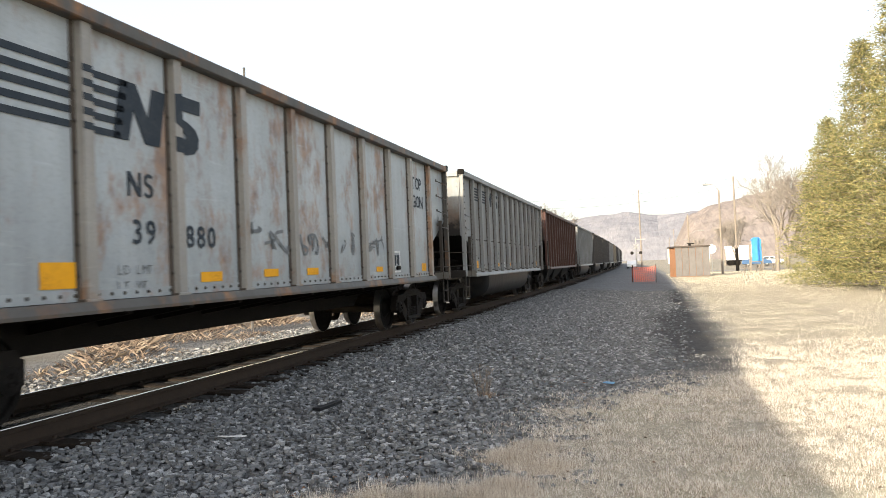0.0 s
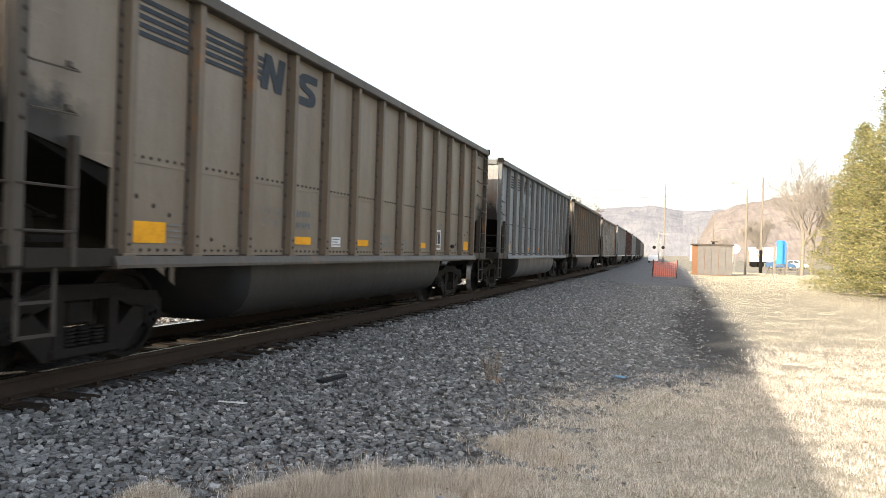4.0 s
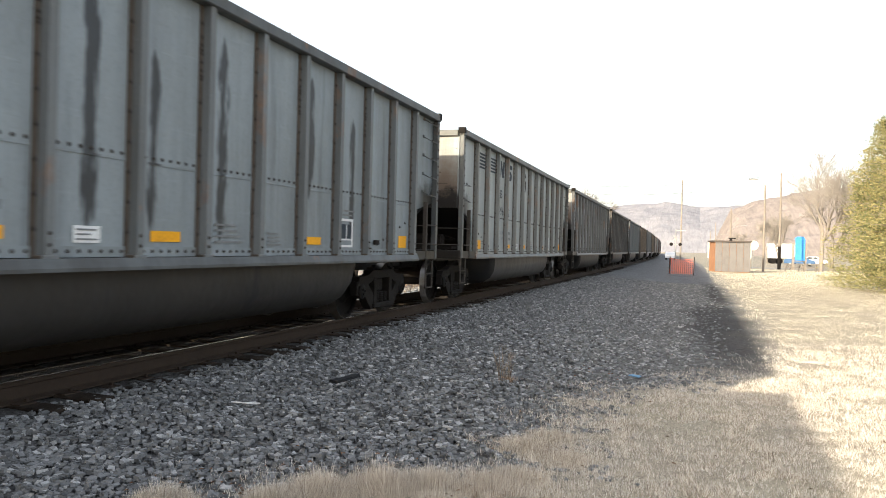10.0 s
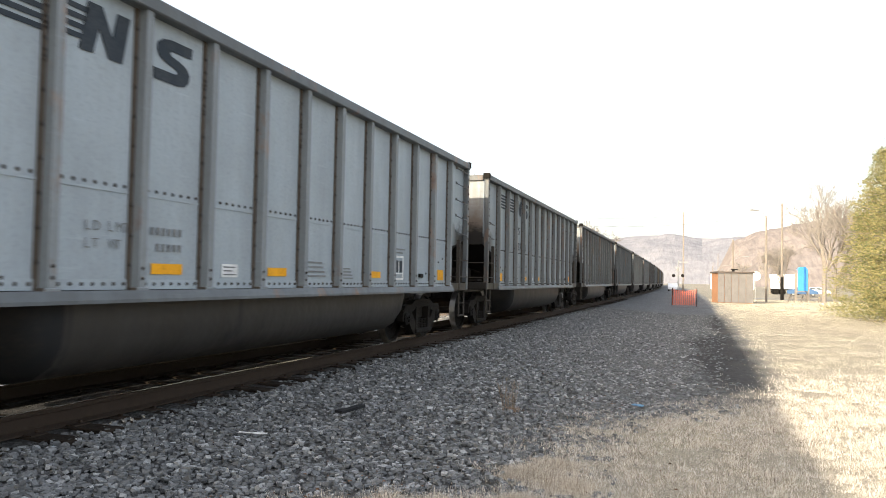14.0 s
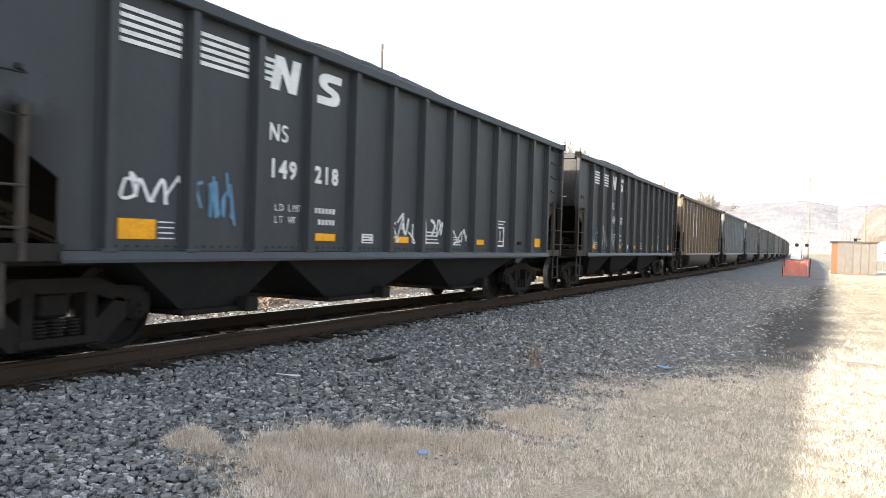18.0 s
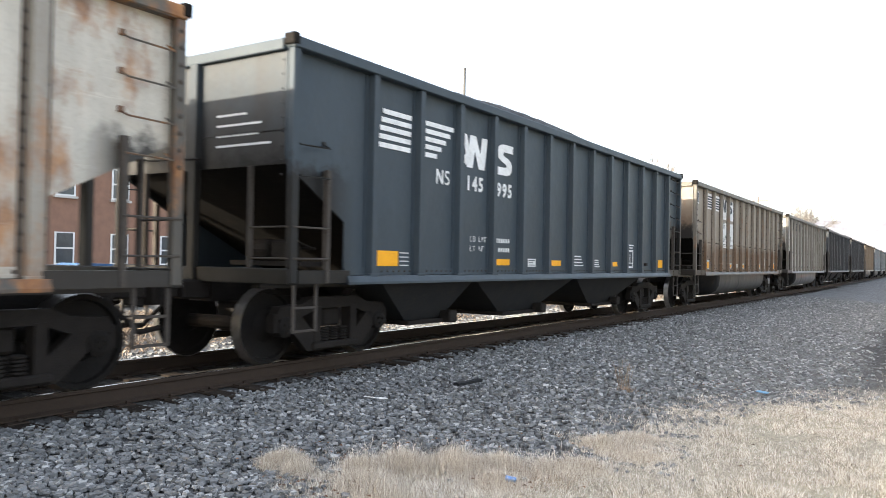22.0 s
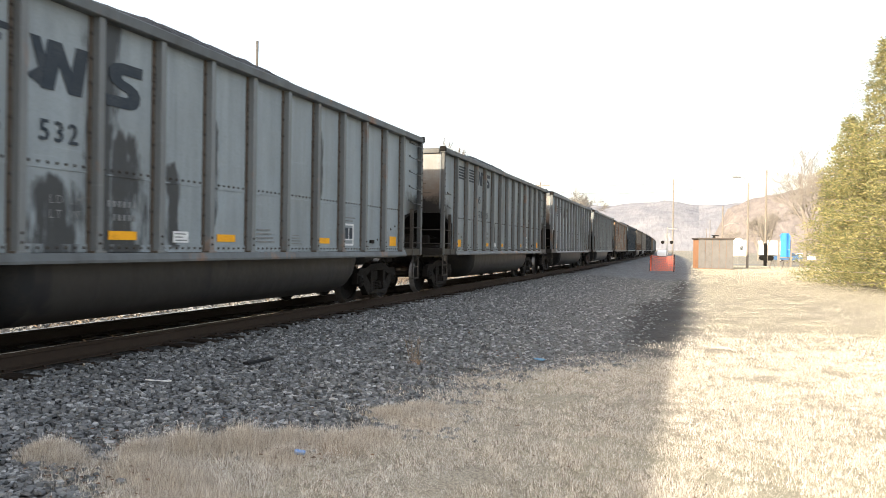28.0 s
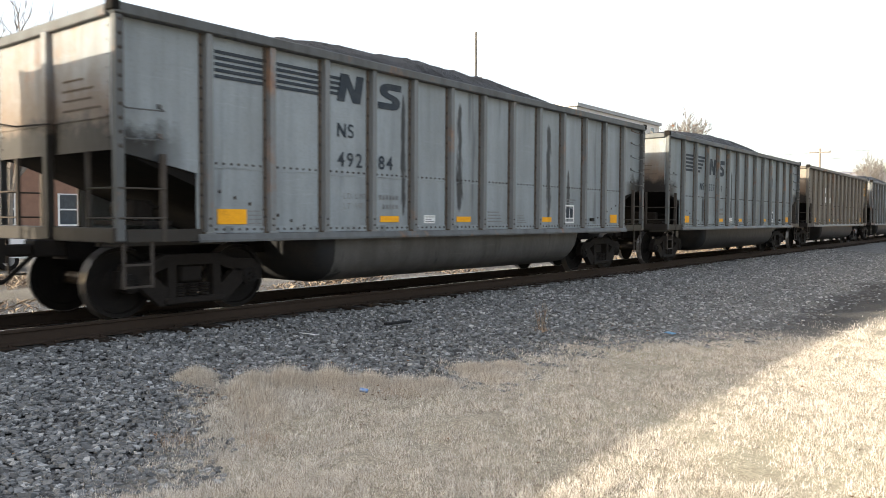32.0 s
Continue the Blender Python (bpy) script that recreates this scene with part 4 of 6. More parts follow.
def marks(car, spec, half, top, posts):
    ink, rear, kind = spec["ink"], -half, spec["kind"]
    gap = posts[1] - posts[0]
    pad = 0.14
    if spec.get("boxed") and spec["emblem"] == "split":
        for a in (2, 3):
            decal(car, "pale_panel", posts[a] + 0.12, top - 0.92, gap - 0.24, 0.66, CHALK, 1.493)
            decal(car, "pale_panel", posts[a] + 0.12, top - 1.86, gap - 0.24, 0.84, CHALK, 1.493)
        for a in (0, 1):
            decal(car, "pale_panel", posts[a] + 0.12, top - 0.70, gap - 0.24, 0.48, CHALK, 1.493)
        decal(car, "pale_panel", -half + 0.30, top - 0.62, 0.34, 0.36, CHALK, 1.493)
        decal(car, "dark_panel", -half + 0.34, top - 0.58, 0.26, 0.28, INK, 1.4955)
    if spec["emblem"] != "none":
        emblem(car, spec["emblem"], ink, half, posts, top)
    if spec["number"]:
        a, b = spec["number"]
        if kind == "flat":
            words(car, a, posts[1] + 0.62, top - 2.03, 0.33, ink)
            words(car, b, posts[2] + 0.16, top - 2.05, 0.33, ink)
            small_mark(car, posts[1] + 0.58, top - 1.58, 0.23, ink)
            words(car, "TOP", posts[8] + 0.18, top - 0.72, 0.36, ink)
            words(car, "GON", posts[8] + 0.18, top - 1.10, 0.36, ink)
        elif spec["emblem"] == "slant":
            down = 1.36 if kind == "hopper" else 1.53
            words(car, a, posts[2] + 0.26, top - down, 0.30, ink)
            words(car, b, posts[3] + 0.19, top - down - 0.02, 0.30, ink)
            small_mark(car, posts[1] + 0.48, top - down + 0.01, 0.21, ink)
        elif spec["emblem"] == "none":
            decal(car, "pale_panel", posts[2] + 0.12, top - 1.60, 0.60, 0.26, CHALK, 1.493)
            decal(car, "pale_panel", posts[3] + 0.12, top - 1.60, 0.60, 0.26, CHALK, 1.493)
            decal(car, "pale_panel", posts[2] + 0.12, top - 1.15, 0.50, 0.26, CHALK, 1.493)
            decal(car, "pale_panel", posts[3] + 0.22, top - 1.16, 0.30, 0.28, PATCH, 1.493)
            words(car, a, posts[2] + 0.28, top - 1.55, 0.26, ink)
            words(car, b, posts[3] + 0.15, top - 1.55, 0.26, ink)
            small_mark(car, posts[2] + 0.16, top - 1.12, 0.19, ink)
        else:
            down = 1.74 if kind == "hopper" else 1.66
            words(car, a, posts[2] + 0.28, top - down, 0.31, ink)
            words(car, b, posts[3] + 0.17, top - down, 0.31, ink)
            small_mark(car, posts[2] + 0.28, top - down + 0.44, 0.21, ink)
    tone = CHALK if kind == "hopper" else FADED
    n2 = 2 if kind != "flat" else 1
    drop = 0.28 if kind == "flat" else 0.0
    words(car, "LD LMT", posts[n2] + 0.40, 1.58 - drop, 0.125, tone)
    words(car, "LT WT", posts[n2] + 0.40, 1.43 - drop, 0.125, tone)
    for k in range(6 if kind != "flat" else 0):
        decal(car, "weight_bar", posts[n2 + 1] + 0.20 + 0.08 * k, 1.585 - drop, 0.045, 0.07, tone)
        if k:
            decal(car, "weight_bar", posts[n2 + 1] + 0.20 + 0.08 * k, 1.435 - drop, 0.045, 0.07, tone)
    # yellow reflective sheets along the foot of the side
    last = len(posts) - 1
    if kind == "flat":
        spots = [(0, 0.80, 0.46, 0.22), (2, 0.42, 0.42, 0.11), (3, 0.50, 0.38, 0.10), (4, 0.42, 0.38, 0.10), (6, 0.60, 0.32, 0.09), (8, 0.72, 0.30, 0.16)]
    else:
        tall = spec.get("tall", 0)
        spots = [(0, 0.16, 0.46, 0.20), (3, 0.22, 0.45, 0.22 if tall == 3 else 0.10), (5, 0.24, 0.43, 0.20 if tall == 5 else 0.10),
                 (8, 0.22, 0.38, 0.10), (11, 0.42, 0.36, 0.20)]
    for a, dy, w, h in spots:
        y, z = posts[a] + dy, 1.195 if h > 0.1 else 1.22
        if spec.get("halo") or spec.get("patches"):
            decal(car, "pale_panel", y - 0.04, z - 0.03, w + 0.08, h + 0.08, PATCH, 1.493)
        decal(car, "reflector", y, z, w, h, YELLOW)
    # small white notice, data frame, fine print
    y = posts[n2 + 2] + 0.32
    if kind != "flat":
        decal(car, "notice_plate", y, 1.20, 0.30, 0.14, CHALK)
    for k, w in enumerate((0.24, 0.16, 0.22) if kind != "flat" else ()):
        decal(car, "notice_line", y + 0.03, 1.222 + 0.04 * k, w, 0.014, tone if kind != "hopper" else INK, 1.502)
    y = posts[last - 3 if kind != "flat" else 7] + 0.18
    for dy, dz, w, h in ((0, 0, 0.42, 0.035), (0, 0.375, 0.42, 0.035), (0, 0.035, 0.04, 0.34), (0.38, 0.035, 0.04, 0.34), (0.04, 0.10, 0.34, 0.018), (0.20, 0.118, 0.022, 0.20)):
        decal(car, "data_frame", y + dy, 1.19 + dz, w, h, CHALK)
    decal(car, "data_panel", y + 0.055, 1.32, 0.13, 0.20, INK)
    decal(car, "data_panel", y + 0.235, 1.32, 0.13, 0.20, INK)
    for k in range(4 if kind != "flat" else 0):
        decal(car, "fine_print", posts[last - 6] + 0.22, 1.22 + 0.06 * k, 0.50 - 0.04 * k, 0.022, tone)
        decal(car, "fine_print", posts[last - 5] + 0.26, 1.20 + 0.045 * k, 0.32 - 0.03 * k, 0.018, tone)
        decal(car, "fine_print", posts[0] + 0.66, 1.20 + 0.055 * k, 0.20, 0.014, tone)
    decal(car, "fine_print", posts[last - 3] + 0.20, 1.70, 0.46, 0.024, tone)
    decal(car, "fine_print", posts[last - 3] + 0.26, 1.64, 0.30, 0.024, tone)
    bm = bmesh.new()
    box(bm, 1.493, 1.54, posts[last - 2] + 0.36, posts[last - 2] + 0.52, 1.24, 1.31, 0.006)
    part("tag_bracket", bm, IRON, car)
    # end lettering too small to read
    for k, w in enumerate((0.5, 0.75, 0.7, 0.9)):
        bm = bmesh.new()
        box(bm, 0.35, 0.35 + w, -half - 0.006, -half - 0.002, 2.92 - 0.12 * k, 2.945 - 0.12 * k)
        part("end_lettering", bm, CHALK if kind == "hopper" else END_INK, car)
    if spec.get("patches"):
        for a, w, h in ((1, 0.5, 0.45), (2, 0.42, 0.55), (4, 0.45, 0.5), (5, 0.5, 0.5), (7, 0.35, 0.5), (8, 0.35, 0.5)):
            shape(car, "touch_up_patch", [(0, 0), (w, 0), (w * 0.9, h * 0.6), (w * 0.5, h), (w * 0.1, h * 0.8)], posts[a] + 0.2, 1.2, PATCH, 1.4925)
    if spec.get("ladder_yellow"):
        for dy in (0.66, 0.22):
            decal(car, "yellow_bar", half - dy, 2.72, 0.14, 0.74, YELLOW, 1.4935)
        for dz in (0.0, 0.36):
            decal(car, "yellow_bar", half - 0.52, 2.72 + dz, 0.30, 0.05, YELLOW, 1.4935)
    spray = spec.get("spray")
    if spray == "red":
        squiggle(car, posts[9] + 0.15, 1.45, 0.75, 0.6, RED, 3, 5)
    elif spray == "grey":
        squiggle(car, posts[1] + 0.1, 1.15, 0.8, 0.85, GHOST, 11, 6)
        squiggle(car, posts[2] + 0.12, 1.15, 0.8, 0.7, GHOST, 12, 6)
        squiggle(car, posts[3] + 0.12, 1.15, 0.75, 0.4, GHOST, 13, 3)
        squiggle(car, posts[0] + 0.15, 1.3, 0.75, 0.6, BLUE_SPRAY, 14, 3)
    elif spray == "chalk":
        squiggle(car, posts[0] + 0.2, 1.55, 0.7, 0.4, CHALK, 5, 4)
        squiggle(car, posts[1] + 0.15, 1.4, 0.6, 0.6, BLUE_SPRAY, 6, 5)
        squiggle(car, posts[5] + 0.12, 1.2, 0.75, 0.5, CHALK, 9, 4)
        squiggle(car, posts[6] + 0.12, 1.2, 0.7, 0.75, CHALK, 10, 3)
        squiggle(car, posts[7] + 0.15, 1.2, 0.7, 0.45, CHALK, 15, 3)
    if spec["kind"] == "flat" and spec["spots"] == 2:
        for a, q in ((3, 3), (4, 4), (5, 3), (6, 4)):
            squiggle(car, posts[a] + 0.2, 1.5, 0.95, 0.45, FADED, 21 + a, q)
    if spec.get("hole"):
        shape(car, "tar_stain", [(0, 0), (0.10, 0.12), (0.09, 0.32), (0.03, 0.38), (-0.03, 0.22)], posts[5] + 0.45, 2.85, SOOT_BLACK)
        shape(car, "tar_stain", [(0, 0), (0.05, 0.03), (0.04, 0.10), (0, 0.12)], posts[5] + 0.47, 3.30, SOOT_BLACK)


for n, spec in CONSIST:
    coal_car(n, spec)


def travel(t):
    """How far the train has gone at t seconds; its pace changes a little."""
    return SPEED * t + float(np.interp(t, [0, 2, 5, 7, 11, 12, 13, 16, 19, 21, 22, 24, 27, 29, 30, 31, 32],
                                       [1.1, 1.05, 0.2, 0.1, 0.03, 0.02, -0.2, -0.70, -0.70, -0.62, -0.38, -0.22, 0.24, 0.27, -0.2, -0.2, 0.0]))


def train_pose(n, t):
    """Where the middle of car n stands at t seconds."""
    y = 2.09 - PITCH * n + travel(t) + 7.26 + NUDGE.get(n, 0.0)
    return pose(track_x(y), y, 0, 0, 0, track_turn(y))


def motions():
    for n, car in CARS:
        walk(car, [(t, train_pose(n, t)) for t in range(33)])
    # the wheels roll without slipping: one set of keys serves all wheelsets that sit alike in their trucks
    step = 1 / FPS
    for key, s in (("lead", 1), ("trail", -1)):
        first, *rest = WHEELSETS[key]
        walk(first, [(k * step, pose(0, s * 0.889, 0.457, -math.degrees(travel(k * step) / 0.457) % 360)) for k in range(32 * FPS + 1)])
        for ob in rest:
            ob.rotation_mode = "QUATERNION"
            ob.animation_data_create()
            ob.animation_data.action = first.animation_data.action
            ob.animation_data.action_slot = first.animation_data.action_slot


# ---- ground ----
def lawn_edge(y):
    """How far from the track the gravel reaches before the dry grass starts."""
    return float(np.interp(y, [-40, 0, 2.0, 3.0, 3.5, 3.8, 4.3, 4.9, 5.3, 5.7, 6.0, 6.25, 6.5, 6.8, 7.5, 8.2, 9.0, 9.6, 10.1, 10.6, 12.0, 12.7, 14.0, 25, 60, 80, 400],
                           [6, 5.8, 5.5, 5.0, 4.5, 3.75, 3.5, 3.75, 4.05, 4.45, 4.8, 5.1, 4.95, 4.75, 4.85, 5.0, 4.95, 5.0, 5.3, 5.9, 6.4, 6.8, 7.0, 7.3, 7.9, 8.0, 8.0]))


def lawn(x, y):
    """0 on gravel, 1 on grass."""
    d = x - track_x(y)
    wob = 0.30 * noise.noise((x * 0.9, y * 0.9, 3.0)) + 0.42 * noise.noise((x * 2.6, y * 2.6, 7.0)) + 0.32 * noise.noise((x * 7, y * 7, 1.0))
    if d > 0:
        return min(1.0, max(0.0, (d - lawn_edge(y) + 1.15 * wob) / 1.15 + 0.40))
    return min(0.5, max(0.0, (-d - 6.2 + 2 * wob) / 1.2))


def fines(x, y):
    """Where dark oily or coal-black grit lies along the rails; beside the lawn, dark soil with painted train shade."""
    d = x - track_x(y)
    wob = 0.6 * noise.noise((x * 0.8, y * 0.5, 20)) + 0.45 * noise.noise((x * 2.4, y * 1.6, 21))
    rails = min(1.0, max(0.0, (1.30 - abs(d) + 0.3 * wob) / 0.25))
    # patch by the lawn: dark soil, with the train's shadow in the colour too
    worn = 1.25 - (abs(d - 6.9 - 0.5 * wob) / 0.95) ** 2 - (abs(y - 20.5) / 9.0) ** 3
    worn = max(worn, 1.0 - (abs(d - 7.2 - 0.5 * wob) / 0.7) ** 2 - (abs(y - 35) / 11) ** 4)
    if d < -3.0:
        return min(0.75, max(0.0, 0.5 + wob) * min(1.0, (-3.0 - d) / 0.8))
    return min(1.0, max(rails, worn))


def ground_material():
    m, nt, bsdf = material("ground")
    tex = nt.nodes.new("ShaderNodeTexCoord")
    co = tex.outputs["Object"]
    mask = nt.nodes.new("ShaderNodeAttribute")
    mask.attribute_name = "lawn"
    # crushed stone
    cells = node(nt, "ShaderNodeTexVoronoi", Scale=22.0, Randomness=1.0)
    nt.links.new(co, cells.inputs["Vector"])
    ramp = nt.nodes.new("ShaderNodeValToRGB")
    for e, (p, c) in zip(ramp.color_ramp.elements, ((0.0, (0.15, 0.151, 0.153, 1)), (1.0, (0.40, 0.402, 0.405, 1)))):
        e.position, e.color = p, c
    sep = nt.nodes.new("ShaderNodeSeparateColor")
    nt.links.new(cells.outputs["Color"], sep.inputs[0])
    nt.links.new(sep.outputs[0], ramp.inputs[0])
    edge = nt.nodes.new("ShaderNodeMapRange")
    edge.inputs["From Min"].default_value, edge.inputs["From Max"].default_value = 0.0, 0.55
    nt.links.new(cells.outputs["Distance"], edge.inputs["Value"])
    stone = mix(nt, times(nt, edge.outputs[0], 0.5), ramp.outputs[0], (0.07, 0.07, 0.072))
    stone = mix(nt, times(nt, noise_of(nt, co, 0.35, 4, 0.6, 0.45, 0.7), 0.6), stone, (0.12, 0.113, 0.105))
    # dry lawn
    dry = mix(nt, noise_of(nt, co, 1.1, 6, 0.7), (0.44, 0.395, 0.31), (0.34, 0.302, 0.23))
    dry = mix(nt, times(nt, noise_of(nt, co, 40, 4, 0.75, 0.42, 0.58), 0.8), dry, (0.13, 0.108, 0.084))
    dry = mix(nt, times(nt, noise_of(nt, co, 7, 5, 0.7, 0.5, 0.8), 0.45), dry, (0.25, 0.215, 0.165))
    dry = mix(nt, times(nt, noise_of(nt, co, 0.25, 3, 0.5, 0.5, 0.75), 0.3), dry, (0.44, 0.41, 0.26))
    # dirt, dark soil and painted shade of this mask darken the stone
    dark_mask = nt.nodes.new("ShaderNodeAttribute")
    dark_mask.attribute_name = "fines"
    stone = mix(nt, times(nt, dark_mask.outputs["Fac"], 0.72), stone, mix(nt, noise_of(nt, co, 12, 5), (0.020, 0.018, 0.016), (0.050, 0.044, 0.039)))
    nt.links.new(mix(nt, mask.outputs["Fac"], stone, dry), bsdf.inputs["Base Color"])
    bsdf.inputs["Roughness"].default_value = 0.95
    bsdf.inputs["Specular IOR Level"].default_value = 0.2
    bare = times(nt, 1.0, mask.outputs["Fac"], "SUBTRACT")
    height = times(nt, times(nt, edge.outputs[0], noise_of(nt, co, 25, 4), "SUBTRACT"), bare)
    relief(nt, bsdf, height, 0.04, 0.9)
    return m


def axis_steps(*spans):
    out = []
    for a, b, step in spans:
        out += list(np.arange(a, b, step))
    return out + [spans[-1][1]]


def make_ground():
    xs = axis_steps((-900, -100, 100), (-100, -20, 10), (-20, -6, 1.0), (-6, 1.2, 0.3), (1.2, 9, 0.10), (9, 16, 0.5), (16, 60, 4), (60, 200, 20), (200, 900, 100))
    ys = axis_steps((-400, -40, 40), (-40, 0, 4), (0, 16, 0.12), (16, 40, 0.6), (40, 120, 3), (120, 400, 20), (400, 2400, 200))
    verts, mask, dark = [], [], []
    for y in ys:
        for x in xs:
            near = 1.0 if (1.0 < x < 12 and -1 < y < 30) else 0.0
            z = ground_z(x, y) + near * (0.02 * noise.noise((x * 1.7, y * 1.7, 0)) + 0.010 * noise.noise((x * 6, y * 6, 5)))
            verts.append((x, y, z - (0.02 if 1.0 < x < 5 and -1 < y < 26 else 0)))
            f, g = fines(x, y), lawn(x, y)
            # the shade in the gaps between loose stones is put into the ground's colour
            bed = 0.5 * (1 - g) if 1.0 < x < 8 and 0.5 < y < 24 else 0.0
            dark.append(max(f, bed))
            mask.append(g ** 1.6 * (1 - 0.85 * (f if x > 3 else 0)))
    n = len(xs)
    faces = [(j * n + i, j * n + i + 1, (j + 1) * n + i + 1, (j + 1) * n + i) for j in range(len(ys) - 1) for i in range(n - 1)]
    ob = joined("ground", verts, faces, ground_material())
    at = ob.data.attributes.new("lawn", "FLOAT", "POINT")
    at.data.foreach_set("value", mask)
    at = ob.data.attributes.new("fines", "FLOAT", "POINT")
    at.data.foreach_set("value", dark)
    ob.data.shade_smooth()
    tagged(ob, "grey crushed stone beside the track giving way to dry winter lawn", "ground", kind="structure")


make_ground()


def island_material(name, colours, rough=0.9, scale=None, blend="CONSTANT"):
    """Colours that change from piece to piece of a joined mesh."""
    m, nt, bsdf = material(name)
    geo = nt.nodes.new("ShaderNodeNewGeometry")
    ramp = nt.nodes.new("ShaderNodeValToRGB")
    ramp.color_ramp.interpolation = blend
    els = ramp.color_ramp.elements
    while len(els) < len(colours):
        els.new(0.5)
    for k, c in enumerate(colours):
        els[k].position, els[k].color = k / len(colours), (*c, 1)
    nt.links.new(geo.outputs["Random Per Island"], ramp.inputs[0])
    c = ramp.outputs[0]
    if scale:
        tex = nt.nodes.new("ShaderNodeTexCoord")
        c = mix(nt, times(nt, noise_of(nt, tex.outputs["Object"], scale, 4), 0.35), c, tuple(0.5 * v for v in colours[0]))
    nt.links.new(c, bsdf.inputs["Base Color"])
    bsdf.inputs["Roughness"].default_value = rough
    bsdf.inputs["Specular IOR Level"].default_value = 0.25
    return m


STONE = island_material("crushed_stone", [(0.075, 0.077, 0.079), (0.20, 0.205, 0.208), (0.12, 0.123, 0.125), (0.25, 0.256, 0.258), (0.15, 0.147, 0.14), (0.22, 0.225, 0.227), (0.17, 0.174, 0.176), (0.105, 0.108, 0.11), (0.22, 0.224, 0.226), (0.19, 0.194, 0.196), (0.40, 0.405, 0.40)], 0.85, 60, "LINEAR")
STRAW = island_material("dry_grass", [(0.72, 0.66, 0.57), (0.46, 0.40, 0.33), (0.86, 0.81, 0.73), (0.56, 0.495, 0.415), (0.80, 0.74, 0.65), (0.18, 0.145, 0.115), (0.70, 0.64, 0.545), (0.88, 0.84, 0.77), (0.30, 0.25, 0.20)], 0.8, 6)
PALE_STRAW = island_material("far_dry_grass", [(0.62, 0.56, 0.445), (0.52, 0.465, 0.365), (0.70, 0.635, 0.515), (0.52, 0.49, 0.335)], 0.85, 0.7)
CLUMP = island_material("clump_grass", [(0.62, 0.555, 0.46), (0.38, 0.32, 0.26), (0.76, 0.70, 0.60), (0.26, 0.21, 0.165), (0.66, 0.595, 0.50), (0.50, 0.43, 0.35), (0.70, 0.63, 0.53)], 0.8)
RUSSET = island_material("russet_weeds", [(0.32, 0.215, 0.14), (0.23, 0.145, 0.095), (0.44, 0.33, 0.23), (0.38, 0.295, 0.215)], 0.85)
WEED = island_material("dead_weeds", [(0.17, 0.13, 0.10), (0.10, 0.075, 0.058), (0.26, 0.215, 0.165), (0.19, 0.15, 0.115)], 0.85)


def scatter_stones(name, count, spot, sizes, label, seed):
    """Crushed stones: uneven eight-cornered lumps, joined."""
    rnd = np.random.RandomState(seed)
    verts, faces = [], []
    cube = np.array([(x, y, z) for z in (-1, 1) for y in (-1, 1) for x in (-1, 1)], float)
    quads = np.array(((4, 5, 7, 6), (0, 1, 5, 4), (2, 6, 7, 3), (0, 4, 6, 2), (1, 3, 7, 5)))
    made = 0
    while made < count:
        x, y, z, grow = spot(rnd)
        if x is None:
            continue
        r = rnd.uniform(*sizes) * grow
        c = cube * (1 + rnd.uniform(-0.45, 0.25, (8, 3))) * (r * rnd.uniform(0.7, 1.3), r * rnd.uniform(0.6, 1.1), r * rnd.uniform(0.4, 0.75))
        a, b = rnd.uniform(0, 6.3), rnd.uniform(-0.5, 0.5)
        rot = np.array(((math.cos(a), -math.sin(a), 0), (math.sin(a), math.cos(a), 0), (0, 0, 1))) @ np.array(((1, 0, 0), (0, math.cos(b), -math.sin(b)), (0, math.sin(b), math.cos(b))))
        verts.append(c @ rot.T + (x, y, z + r * 0.12))
        faces.append(quads + made * 8)
        made += 1
    ob = joined(name, np.concatenate(verts).tolist(), np.concatenate(faces).tolist(), STONE)
    return tagged(ob, label, "gravel", kind="stuff")


def near_spot(rnd):
    y = rnd.uniform(0.1, 1.0) ** 1.9 * 42 + 0.8
    x = rnd.uniform(1.0, 8.4)
    g, f = lawn(x, y), fines(x, y)
    if (y > 12 and g > 0.2) or rnd.uniform() < 1.05 * g ** 1.5 or rnd.uniform() < f * (0.86 if x > 3 else 0.8):
        return None, 0, 0, 0
    return x, y, ground_z(x, y) + 0.02 * noise.noise((x * 1.7, y * 1.7, 0)), 1.0 + 0.009 * y


scatter_stones("ballast", 60000, near_spot, (0.011, 0.026), "loose grey crushed stone ballast beside the rail", 4)


def far_spot(rnd):
    y = rnd.uniform(2, 45)
    x = track_x(y) + rnd.uniform(-4.6, -0.95)
    return x, y, ground_z(x, y), 1.0


scatter_stones("ballast", 9000, far_spot, (0.025, 0.05), "sunlit grey ballast on the far side of the track", 5)


# how grassy and how dark the ground is, on a fine grid
GRID = 0.09
GX, GY = np.arange(1.0, 12.0, GRID), np.arange(0.0, 48.0, GRID)
LAWN_GRID = np.array([[lawn(x, y) for y in GY] for x in GX])
DARK_GRID = np.array([[fines(x, y) for y in GY] for x in GX])
TUFT_GRID = np.array([[0.5 + 0.60 * noise.noise((x * 10, y * 10, 31)) + 0.50 * noise.noise((x * 3.1, y * 3.1, 8)) + 0.30 * noise.noise((x * 0.9, y * 0.9, 12)) for y in GY] for x in GX])


def on_grid(grid, x, y):
    i = np.clip(((x - 1.0) / GRID).astype(int), 0, len(GX) - 1)
    j = np.clip((y / GRID).astype(int), 0, len(GY) - 1)
    return grid[i, j]


